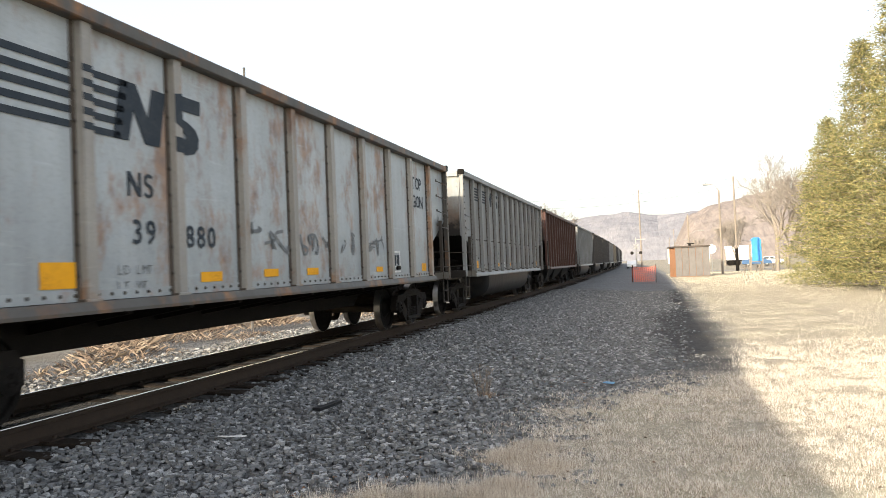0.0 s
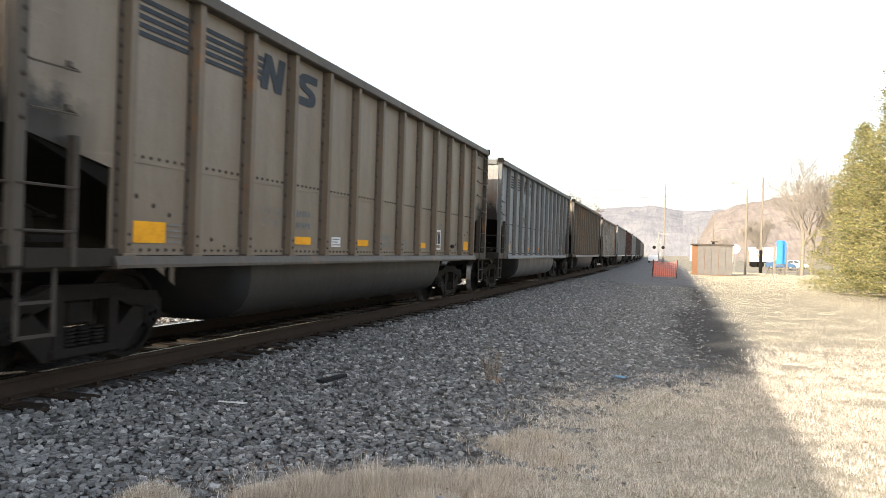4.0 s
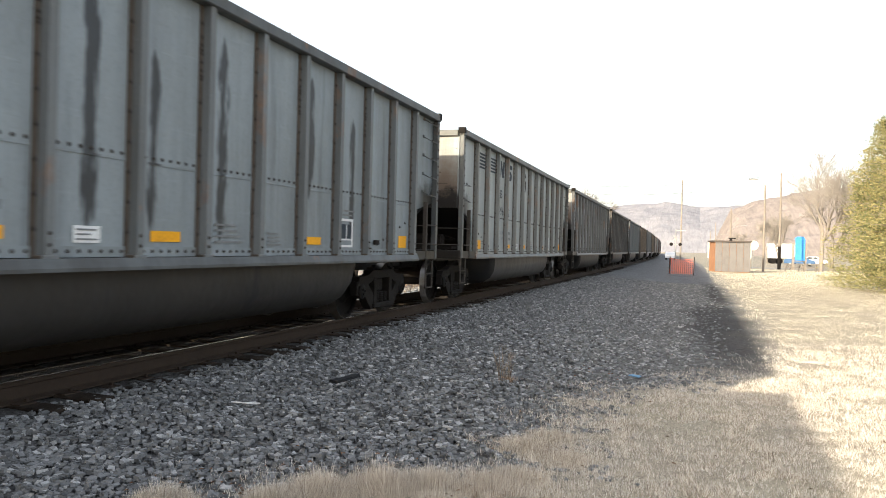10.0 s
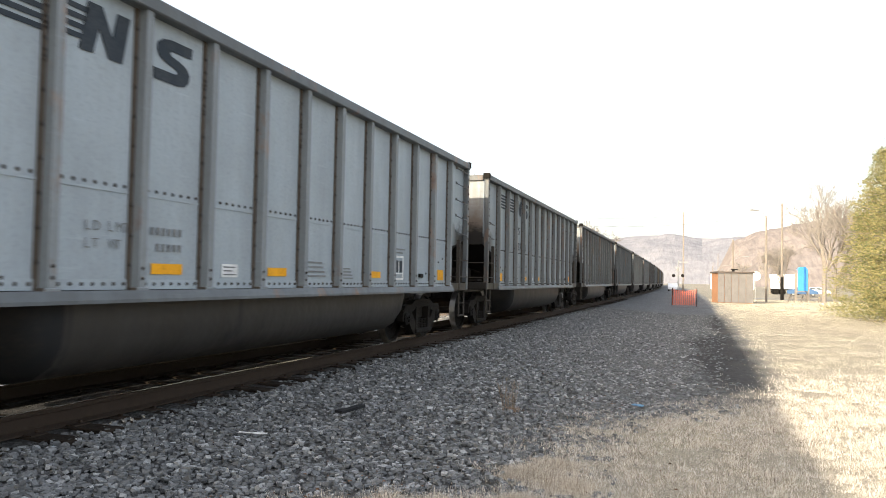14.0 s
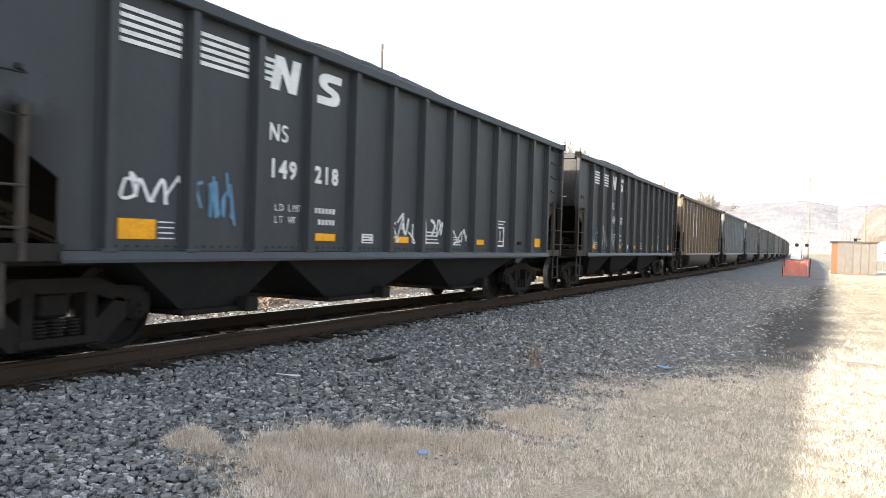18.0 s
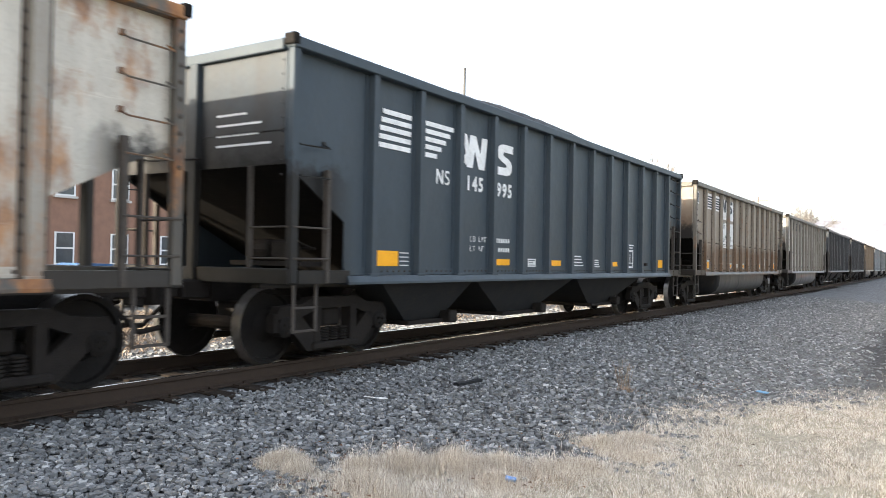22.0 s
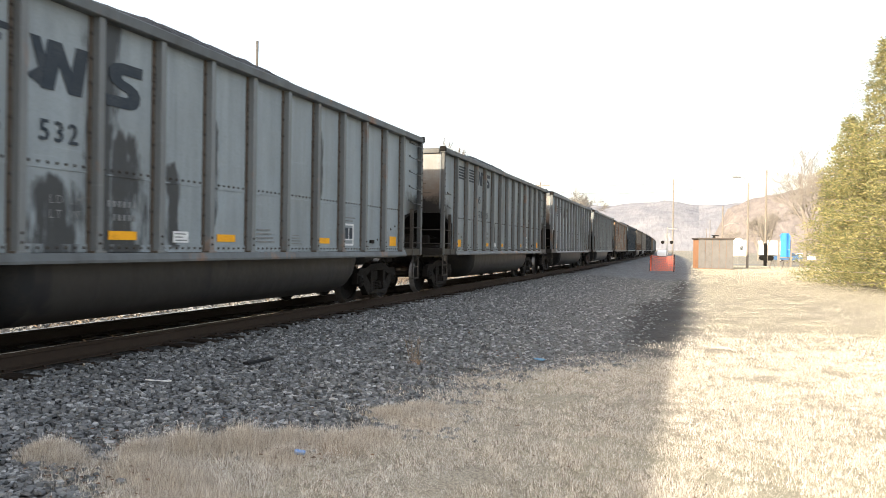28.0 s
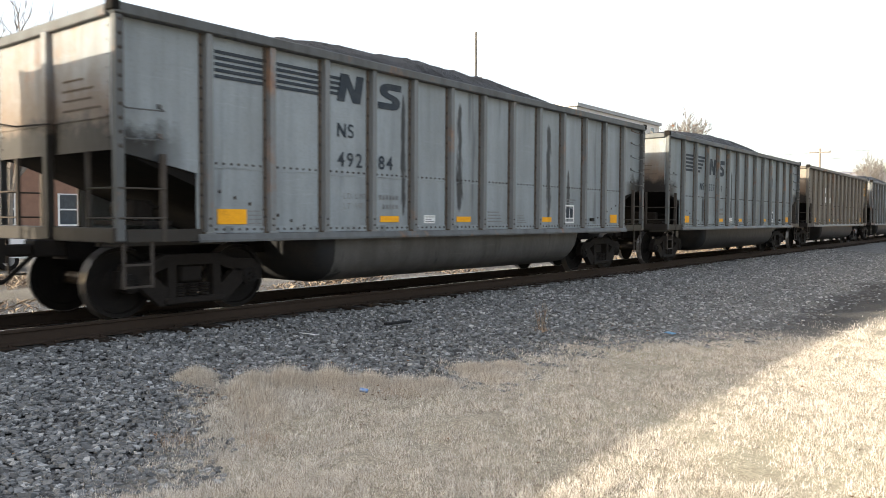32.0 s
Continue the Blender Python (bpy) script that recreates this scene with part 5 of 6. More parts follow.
def heights(x, y):
    d = x + np.maximum(y - 8.0, 0.0) ** 2 / (2 * BEND)
    return np.interp(d, [-400, -6.0, -3.2, -1.35, 0, 1.35, 2.5, 4.0, 5.5, 8.0, 400], [-0.45, -0.45, -0.50, -0.20, -0.20, -0.20, -0.27, -0.35, -0.45, -0.50, -0.5])


def blades(name, x, y, h, width, mat, label, category, seed, flat=0.9, bent=True):
    """Grass: single thin blades, bent or straight, joined."""
    rnd = np.random.RandomState(seed)
    n = len(x)
    z = heights(x, y)
    a = rnd.uniform(0, 6.3, n)
    lean = rnd.uniform(0.1, flat, n) * h
    w = width * rnd.uniform(0.6, 1.4, n)
    c, s = np.cos(a), np.sin(a)
    b = a + rnd.uniform(-0.8, 0.8, n)
    tip = rnd.uniform(0.6, 1.0, n) * h
    rows = [np.stack([x - w * s, y + w * c, z - 0.012], 1), np.stack([x + w * s, y - w * c, z - 0.012], 1)]
    if bent:
        rows.append(np.stack([x + 0.4 * lean * np.cos(b) + 0.7 * w * s, y + 0.4 * lean * np.sin(b) - 0.7 * w * c, z + 0.62 * tip], 1))
    rows.append(np.stack([x + lean * np.cos(b), y + lean * np.sin(b), z + tip], 1))
    v = np.stack(rows, 1).reshape(-1, 3)
    k = len(rows) * np.arange(n)[:, None]
    f = np.stack([k + (0, 1, 2), k + (0, 2, 3)], 1).reshape(-1, 3) if bent else k + np.array((0, 1, 2))
    ob = joined(name, v, f, mat)
    return tagged(ob, label, category, kind="stuff")


def lawn_spots(count, seed):
    rnd = np.random.RandomState(seed)
    y = 1.8 * np.exp(rnd.uniform(0, 1, count) * math.log(10))
    x = 2.8 + rnd.uniform(0, 1, count) * 9.0
    g, tuft = on_grid(LAWN_GRID, x, y), on_grid(TUFT_GRID, x, y)
    keep = (rnd.uniform(0, 1, count) < np.minimum(1, g * 1.15) * np.clip(2.0 * (tuft - 0.12), 0.26, 1)) & (rnd.uniform(0, 1, count) > 0.97 * on_grid(DARK_GRID, x, y) ** 0.6) & (rnd.uniform(0, 1, count) < np.clip((18 - y) / 7, 0, 1))
    x, y, tuft = x[keep], y[keep], tuft[keep]
    return x, y, rnd.uniform(0.014, 0.050, len(x)) * (0.36 + 1.45 * np.maximum(0, tuft)), 0.0012 + 0.00016 * y


def far_spots(count, seed):
    rnd = np.random.RandomState(seed)
    y = 8.0 * np.exp(rnd.uniform(0, 1, count) * math.log(11.5))
    x = 5.5 + rnd.uniform(0, 1, count) * np.clip(0.55 * y, 6, 17)
    patch = np.array([0.75 + 0.6 * noise.noise((u * 0.5, v * 0.22, 4)) + 0.5 * noise.noise((u * 1.6, v * 0.9, 9)) for u, v in zip(x, y)])
    keep = (rnd.uniform(0, 1, count) < on_grid(LAWN_GRID, x, y) ** 2 * np.clip(patch + 0.15, 0.5, 1)) & (rnd.uniform(0, 1, count) > 0.97 * on_grid(DARK_GRID, x, y) ** 0.6) & (rnd.uniform(0, 1, count) < np.clip((y - 8) / 4, 0, 1))
    x, y = x[keep], y[keep]
    return x, y, rnd.uniform(0.012, 0.032, len(x)) * (0.8 + 0.012 * y), 0.00026 * y


blades("dry_lawn", *lawn_spots(1300000, 6), STRAW, "short dry straw-coloured winter grass", "grass", 6, 1.5, False)
blades("dry_lawn", *far_spots(220000, 16), PALE_STRAW, "dry straw-coloured lawn further off", "grass", 16, 1.0, False)
CLUMPS = [(4.05, 4.85, 0.26, 0.20), (4.35, 5.15, 0.28, 0.21), (4.60, 5.45, 0.25, 0.15), (3.85, 4.60, 0.20, 0.14), (3.32, 4.30, 0.20, 0.14), (3.55, 4.20, 0.15, 0.10),
          (4.95, 5.65, 0.30, 0.11), (5.10, 5.95, 0.25, 0.10), (4.75, 5.10, 0.25, 0.10), (4.95, 6.75, 0.26, 0.12), (5.15, 7.20, 0.30, 0.10), (5.30, 6.60, 0.30, 0.09),
          (5.10, 8.90, 0.35, 0.05), (4.40, 4.20, 0.30, 0.11), (4.80, 4.00, 0.30, 0.09), (4.10, 4.35, 0.28, 0.13)]


def clump_spots(count, seed, tall=1.0, wide=0.0012):
    rnd = np.random.RandomState(seed)
    cl = np.array(CLUMPS)[rnd.randint(len(CLUMPS), size=count)]
    a, q = rnd.uniform(0, 6.3, count), rnd.uniform(0, 1, count) ** 0.6 * rnd.uniform(0.7, 1.35, count)
    x, y = cl[:, 0] + cl[:, 2] * q * np.cos(a), cl[:, 1] + cl[:, 2] * q * np.sin(a)
    return x, y, tall * cl[:, 3] * rnd.uniform(0.15, 1.0, count) ** 0.8 * 1.35 * (1 - 0.65 * np.minimum(q, 1)), wide


blades("grass_clumps", *clump_spots(9000, 28, 1.35, 0.0024), STRAW, "long pale strands standing out of the dead grass", "grass", 28, 0.7, False)


def brown_spots(count, seed):
    rnd = np.random.RandomState(seed)
    at = np.array([(4.80, 3.12, 0.09), (5.25, 3.60, 0.10), (5.05, 5.35, 0.10), (5.35, 9.45, 0.30), (4.15, 9.6, 0.05)])[rnd.randint(5, size=count)]
    x, y = at[:, 0] + at[:, 2] * rnd.normal(0, 1.0, count), at[:, 1] + at[:, 2] * rnd.normal(0, 1.0, count)
    return x, y, rnd.uniform(0.02, 0.09, count), 0.0015


blades("grass_clumps", *clump_spots(120000, 8), CLUMP, "taller clumps of pale dead grass on the gravel edge", "grass", 8, 0.75, False)
blades("brown_weeds", *brown_spots(1700, 18), RUSSET, "low reddish-brown dead weeds among the grass", "weeds", 18, 1.2, False)


def brush_spots(count, seed):
    rnd = np.random.RandomState(seed)
    y = rnd.uniform(-2, 60, count)
    x = rnd.uniform(-13, -3.7, count)
    dense = np.array([noise.noise((u * 0.5, v * 0.35, 2)) for u, v in zip(x, y)])
    keep = dense > -0.15
    x, y, dense = x[keep], y[keep], dense[keep]
    return x, y, rnd.uniform(0.05, 0.4, len(x)) * (0.5 + dense) * np.clip((-2.6 - x) / 4, 0.3, 1), 0.006


blades("dead_brush", *brush_spots(42000, 9), WEED, "brown dead weeds and stalks beyond the track", "weeds", 9, 2.5)

# ---- track ----
RAIL = plain("rusty_rail", (0.046, 0.033, 0.025), 0.8, 0.0, (0.035, 0.026, 0.021), 9, 0.002)
SHINE = plain("polished_rail_head", (0.62, 0.60, 0.57), 0.25, 1.0, (0.45, 0.43, 0.40), 5)
TIE = plain("oiled_timber", (0.034, 0.026, 0.020), 0.9, 0.0, (0.016, 0.013, 0.011), 6, 0.006)


def sweep_y(name, outline, ys, offset, mat, parent=None, label=""):
    """An outline in x and z, carried along the track."""
    verts, faces, n = [], [], len(outline)
    for y in ys:
        verts += [(track_x(y) + offset + u, y, v) for u, v in outline]
    for j in range(len(ys) - 1):
        for i in range(n):
            faces.append((j * n + i, j * n + (i + 1) % n, (j + 1) * n + (i + 1) % n, (j + 1) * n + i))
    faces += [tuple(range(n))[::-1], tuple(range((len(ys) - 1) * n, len(ys) * n))]
    return joined(name, verts, faces, mat, parent, label)


track = empty("railway_track", "rusty steel rails on oiled timber ties in ballast", "railway track", kind="structure")
ALONG = axis_steps((-500, 0, 50), (0, 80, 4), (80, 900, 20))
PROFILE = [(-0.075, -0.185), (0.075, -0.185), (0.075, -0.172), (0.012, -0.150), (0.010, -0.045), (0.036, -0.035), (0.037, -0.006), (0.028, 0.0),
           (-0.028, 0.0), (-0.037, -0.006), (-0.036, -0.035), (-0.010, -0.045), (-0.012, -0.150), (-0.075, -0.172)]
for s in (-1, 1):
    rail = sweep_y("rail", PROFILE, ALONG, s * 0.755, RAIL, track)
    sweep_y("rail_head", [(-0.024, 0.0005), (0.024, 0.0005), (0.020, 0.003), (-0.020, 0.003)], ALONG, s * 0.755, SHINE, rail, "polished running surface")


def tie_mesh():
    bm = bmesh.new()
    box(bm, -1.32, 1.32, -0.115, 0.115, -0.36, -0.187, 0.012)
    return mesh_of("tie", bm, TIE)


tie = tie_mesh()
bm = bmesh.new()
for s in (-1, 1):
    box(bm, s * 0.755 - 0.18, s * 0.755 + 0.18, -0.09, 0.09, -0.187, -0.176)
    for q in (-0.11, 0.11):
        box(bm, s * 0.755 + q - 0.015, s * 0.755 + q + 0.015, 0.03, 0.06, -0.176, -0.150)
tie_plate = mesh_of("tie_plate", bm, RAIL)
y = -6.0
while y < 66:
    t = link("tie", tie, track, at=pose(track_x(y), y, random.uniform(-0.02, 0.012), 0, 0, random.uniform(-1.5, 1.5)))
    link("tie_plate", tie_plate, t)
    y += 0.53 + random.uniform(-0.03, 0.03)

# ---- litter on the ground ----
def litter():
    bm = bmesh.new()
    plate = [(-0.22, -0.05), (0.05, -0.04), (0.24, 0.0), (0.21, 0.05), (-0.02, 0.03), (-0.20, 0.04)]
    prism(bm, plate, lambda u, v, w: (u, 1.3 * v, w + 0.02 * math.sin(9 * u)), 0.0, 0.03)
    ob = part("rubber_strip", bm, plain("black_rubber", (0.02, 0.021, 0.023), 0.6), None)
    ob.matrix_basis = pose(2.76, 7.95, -0.205, 0, 4, 75)
    tagged(ob, "torn strip of black rubber lying on the stones", "litter")
    for k, (x, y, z, turn, long, mat, name, label) in enumerate((
            (2.38, 6.63, -0.25, 30, 0.26, CHALK, "wood_splinter", "pale bare wooden splinter on the ballast"),
            (2.80, 9.97, -0.25, 70, 0.10, CHALK, "paper_scrap", "small scrap of white paper on the ballast"),
            (2.72, 3.85, -0.31, 20, 0.12, CHALK, "paper_scrap", "small scrap of white paper on the ballast"),
            (5.55, 10.96, -0.42, 0, 0.16, BLUE_SPRAY, "plastic_scrap", "crumpled blue plastic wrapper on dry grass"))):
        bm = bmesh.new()
        prism(bm, [(-long / 2, -0.005), (long / 3, -0.008), (long / 2, 0.003), (-long / 4, 0.007)], lambda u, v, w: (u, v * (7 if k == 3 else 1), w + 0.1 * abs(u)), 0, 0.012)
        ob = part(name, bm, mat, None)
        ob.matrix_basis = pose(x, y, z, 5, 5, turn)
        tagged(ob, label, "litter")
    bm = bmesh.new()
    lathe(bm, [(0.017, -0.04), (0.023, -0.036), (0.020, 0.0), (0.022, 0.03), (0.018, 0.04)], 12, "x")
    ob = part("drink_can", bm, plain("blue_can", (0.10, 0.22, 0.48), 0.35, 0.5, (0.5, 0.52, 0.55), 30), None, smooth=True)
    ob.matrix_basis = pose(4.85, 5.12, -0.36, 8, 10, 35)
    tagged(ob, "crushed blue drink can lying in dead grass", "litter")


litter()


def weed_plant(x, y):
    """A dry reddish weed: a few stalks with tufts."""
    bm = bmesh.new()
    rnd = random.Random(int(x * 100))
    for k in range(9):
        a, r, h = rnd.uniform(0, 6.3), rnd.uniform(0.02, 0.12), rnd.uniform(0.18, 0.42)
        bar(bm, (0.02 * math.cos(a), 0.02 * math.sin(a), 0), (r * math.cos(a), r * math.sin(a), h), 0.0035, 4, 0.0015)
        for q in range(5):
            f = rnd.uniform(0.3, 1)
            p = Vector((r * f * math.cos(a), r * f * math.sin(a), h * f))
            bar(bm, p, p + Vector((rnd.uniform(-.05, .05), rnd.uniform(-.05, .05), rnd.uniform(0.01, .06))), 0.003, 3, 0.001)
    ob = part("dry_weed", bm, WEED, None)
    ob.matrix_basis = pose(x, y, ground_z(x, y) - 0.02)
    tagged(ob, "dry reddish-brown weed growing through the stones", "weed", "weeds in the gravel")


for x, y in ((4.03, 9.73), (4.15, 9.6)):
    weed_plant(x, y)

# ---- beyond the lawn: shed, barrier, poles, sign ----
def shed():
    thing = empty("shed", "grey-fronted wooden shed with weathered orange-brown side", "shed", pose(9.4, 74.5, -0.47, 0, 0, 9))
    front = plain("grey_siding", (0.175, 0.165, 0.158), 0.75, 0.0, (0.13, 0.12, 0.113), 1.5)
    side = plain("orange_brown_siding", (0.36, 0.19, 0.105), 0.8, 0.0, (0.26, 0.135, 0.075), 1.5)
    bm = bmesh.new()
    box(bm, -1.48, 1.50, -1.46, 1.5, 0.0, 2.66)
    part("body", bm, side, thing)
    x = -1.50
    for k in range(5):
        bm = bmesh.new()
        box(bm, x + 0.01, x + 0.58, -1.50, -1.462, 0.04, 2.66, 0.008)
        part("front_panel", bm, front, thing)
        x += 0.60
    bm = bmesh.new()
    box(bm, -1.62, 1.62, -1.62, 1.62, 2.66, 2.80, 0.01)
    part("roof", bm, plain("dark_roofing", (0.10, 0.085, 0.075), 0.85), thing)
    bm = bmesh.new()
    bar(bm, (0.05, -0.3, 2.80), (0.05, -0.3, 3.05), 0.14, 8, 0.10)
    box(bm, -0.15, 0.45, -0.4, -0.2, 2.98, 3.06)
    part("roof_vent", bm, STEEL, thing)


shed()


def barrier():
    thing = empty("safety_fence", "sagging orange plastic mesh safety fence on stakes", "fence", pose(5.5, 59.5, -0.46))
    net = plain("orange_mesh", (0.85, 0.19, 0.10), 0.6, 0.0, (0.70, 0.15, 0.08), 3)
    corners = [(-0.85, -0.8), (0.85, -0.8), (0.85, 0.9), (-0.85, 0.9)]
    for x, y in corners:
        bm = bmesh.new()
        bar(bm, (x, y, 0), (x + 0.03, y, 1.32), 0.025, 5)
        part("stake", bm, IRON, thing)
    for (x0, y0), (x1, y1) in zip(corners, corners[1:] + corners[:1]):
        bm = bmesh.new()
        n = 12
        for k in range(n + 1):
            f = k / n
            x, y = x0 + (x1 - x0) * f, y0 + (y1 - y0) * f
            sag = 0.10 * math.sin(math.pi * f)
            beam(bm, (x, y, 0.08), (x, y, 1.22 - sag), 0.022, 0.008)
        for z in [0.1 + 0.14 * q for q in range(9)]:
            for k in range(n):
                f, g = k / n, (k + 1) / n
                beam(bm, (x0 + (x1 - x0) * f, y0 + (y1 - y0) * f, z - 0.1 * math.sin(math.pi * f) * z), (x0 + (x1 - x0) * g, y0 + (y1 - y0) * g, z - 0.1 * math.sin(math.pi * g) * z), 0.008, 0.02, (0, 0, 1))
        part("mesh_panel", bm, net, thing)


barrier()
WOOD_POLE = plain("weathered_pole", (0.23, 0.20, 0.17), 0.85, 0.0, (0.16, 0.14, 0.115), 2)
GALV = plain("galvanised_metal", (0.28, 0.28, 0.275), 0.5, 0.4, (0.2, 0.2, 0.2), 4)


def utility_pole(x, y, h, lamp=0.0, arms=0, r=0.14, lamp_h=None, butt=False):
    thing = empty("street_lamp" if lamp else "utility_pole", "tall pale pole with a curved lamp arm" if lamp else "weathered wooden utility pole with cross-arms",
                  "street lamp" if lamp else "utility pole", pose(x, y, ground_z(x, y)), "poles along the road")
    bm = bmesh.new()
    bar(bm, (0, 0, -0.2), (0, 0, h), r, 8, r * 0.65)
    part("pole", bm, WOOD_POLE, thing)
    if butt:
        # sleeve added to darken the lower 2.6 m of the pole
        bm = bmesh.new()
        lathe(bm, [(r + 0.02, 0), (r + 0.05, 0.05), (r + 0.04, 2.5), (r + 0.01, 2.6)], 10, "z")
        part("tarred_butt", bm, SOOT_BLACK, thing, "added dark sleeve on the foot of the pole")
    for k in range(arms):
        bm = bmesh.new()
        box(bm, -1.1, 1.1, -0.06, 0.06, h - 0.5 - 0.9 * k, h - 0.38 - 0.9 * k)
        arm = part("cross_arm", bm, WOOD_POLE, thing)
        for q in (-1.0, -0.5, 0.5, 1.0):
            bm = bmesh.new()
            lathe(bm, [(0.03, 0), (0.05, 0.04), (0.05, 0.12), (0.02, 0.16)], 6, "z")
            ins = part("insulator", bm, GALV, arm)
            ins.matrix_basis = pose(q, 0, h - 0.38 - 0.9 * k)
    if lamp:
        z = lamp_h or h - 0.4
        bm = bmesh.new()
        beam(bm, (0, 0, z - 0.6), (lamp * 0.6, 0, z), 0.07, 0.07, (0, 1, 0))
        beam(bm, (lamp * 0.6, 0, z), (lamp, 0, z + 0.08), 0.06, 0.06, (0, 1, 0))
        arm = part("lamp_arm", bm, GALV, thing)
        bm = bmesh.new()
        box(bm, min(lamp, lamp + math.copysign(0.8, lamp)), max(lamp, lamp + math.copysign(0.8, lamp)), -0.16, 0.16, z + 0.0, z + 0.16, 0.05)
        part("lamp_head", bm, GALV, arm)
    return thing


utility_pole(12.8, 81.0, 8.4, lamp=-0.7, r=0.12, lamp_h=8.9)
utility_pole(15.6, 95.0, 11.0, butt=True)
utility_pole(4.1, 150.0, 15.0, r=0.16)
utility_pole(13.2, 160.0, 10.4, lamp=2.2, lamp_h=7.0, r=0.2)
utility_pole(12.4, 235.0, 10.4, lamp=2.8, lamp_h=7)
utility_pole(12.6, 310.0, 10.0, lamp=2.8, lamp_h=7)
utility_pole(14.0, 390.0, 10.0, lamp=2.8, lamp_h=7)
utility_pole(-10.0, 92.0, 9.6, arms=1)


def overhead_wire(p, q, sag):
    """A slack cable between two poles."""
    bm = bmesh.new()
    p, q = Vector(p), Vector(q)
    side = (q - p).cross(Vector((0, 0, 1))).normalized()
    rings = []
    for k in range(11):
        c = p.lerp(q, k / 10) - Vector((0, 0, sag * 0.4 * k * (1 - k / 10)))
        rings.append([bm.verts.new(c + 0.011 * (side * math.cos(a) + Vector((0, 0, math.sin(a))))) for a in (0, 1.26, 2.51, 3.77, 5.03)])
    for r0, r1 in zip(rings, rings[1:]):
        for k in range(5):
            bm.faces.new((r0[k], r0[(k + 1) % 5], r1[(k + 1) % 5], r1[k]))
    bm.faces.new(rings[0])
    bm.faces.new(rings[-1][::-1])
    tagged(part("overhead_wire", bm, SOOT_BLACK, None), "thin black overhead cable slung between poles", "cable", "cables over the track")


for dz, sag in ((0.0, 0.7), (-0.8, 0.9)):
    overhead_wire((-10.0, 92.0, 8.9 + dz), (15.6, 95.0, 10.3 + dz), sag)
overhead_wire((-10.0, 92.0, 8.7), (-34.0, 60.0, 8.6), 0.9)


def round_sign():
    thing = empty("round_sign", "round white sign on a thin post", "sign", pose(12.2, 85.8, ground_z(12.2, 85.8)))
    bm = bmesh.new()
    bar(bm, (0, 0.05, 0), (0, 0.05, 2.9), 0.035, 6)
    part("post", bm, GALV, thing)
    bm = bmesh.new()
    prism(bm, [(0.48 * math.cos(a * math.pi / 12), 2.58 + 0.48 * math.sin(a * math.pi / 12)) for a in range(24)], lambda u, v, w: (u, w, v), -0.01, 0.01)
    part("disc", bm, plain("white_sheet", (0.8, 0.8, 0.79), 0.5), thing)


round_sign()


def crossing_signal(x, y):
    thing = empty("crossing_signal", "railway crossing signal mast with lamps and cross boards", "crossing signal", pose(x, y, ground_z(x, y)))
    bm = bmesh.new()
    bar(bm, (0, 0, 0), (0, 0, 5.6), 0.09, 8)
    part("mast", bm, GALV, thing)
    for s in (-1, 1):
        bm = bmesh.new()
        beam(bm, (-0.42, -0.12, 4.0 - 0.42 * s), (0.42, -0.12, 4.0 + 0.42 * s), 0.03, 0.18, (0, 1, 0))
        part("cross_board", bm, GALV, thing)
        bm = bmesh.new()
        bmesh.ops.create_cone(bm, cap_ends=True, segments=14, radius1=0.3, radius2=0.3, depth=0.05, matrix=pose(s * 0.75, -0.14, 2.9, 90))
        part("lamp_backing", bm, SOOT_BLACK, thing)
    bm = bmesh.new()
    box(bm, -0.75, 0.75, -0.06, 0.02, 2.84, 2.96)
    part("lamp_bar", bm, GALV, thing)
    bm = bmesh.new()
    box(bm, -0.1, 1.6, -0.1, 0.1, 5.2, 5.36)
    part("cantilever", bm, GALV, thing)


crossing_signal(3.4, 140.0)


# ---- trees ----
BARK = plain("grey_bark", (0.26, 0.23, 0.20), 0.95, 0.0, (0.17, 0.145, 0.12), 6, 0.02)
TWIG = plain("pale_twigs", (0.26, 0.235, 0.21), 0.9, 0.0, (0.19, 0.17, 0.15), 6)
NEEDLE = island_material("conifer_needles", [(0.15, 0.152, 0.062), (0.26, 0.235, 0.10), (0.11, 0.118, 0.055), (0.34, 0.295, 0.13), (0.20, 0.19, 0.08)], 0.75)
LEAF = island_material("orange_leaves", [(0.38, 0.17, 0.06), (0.30, 0.12, 0.05), (0.45, 0.25, 0.10)], 0.7)


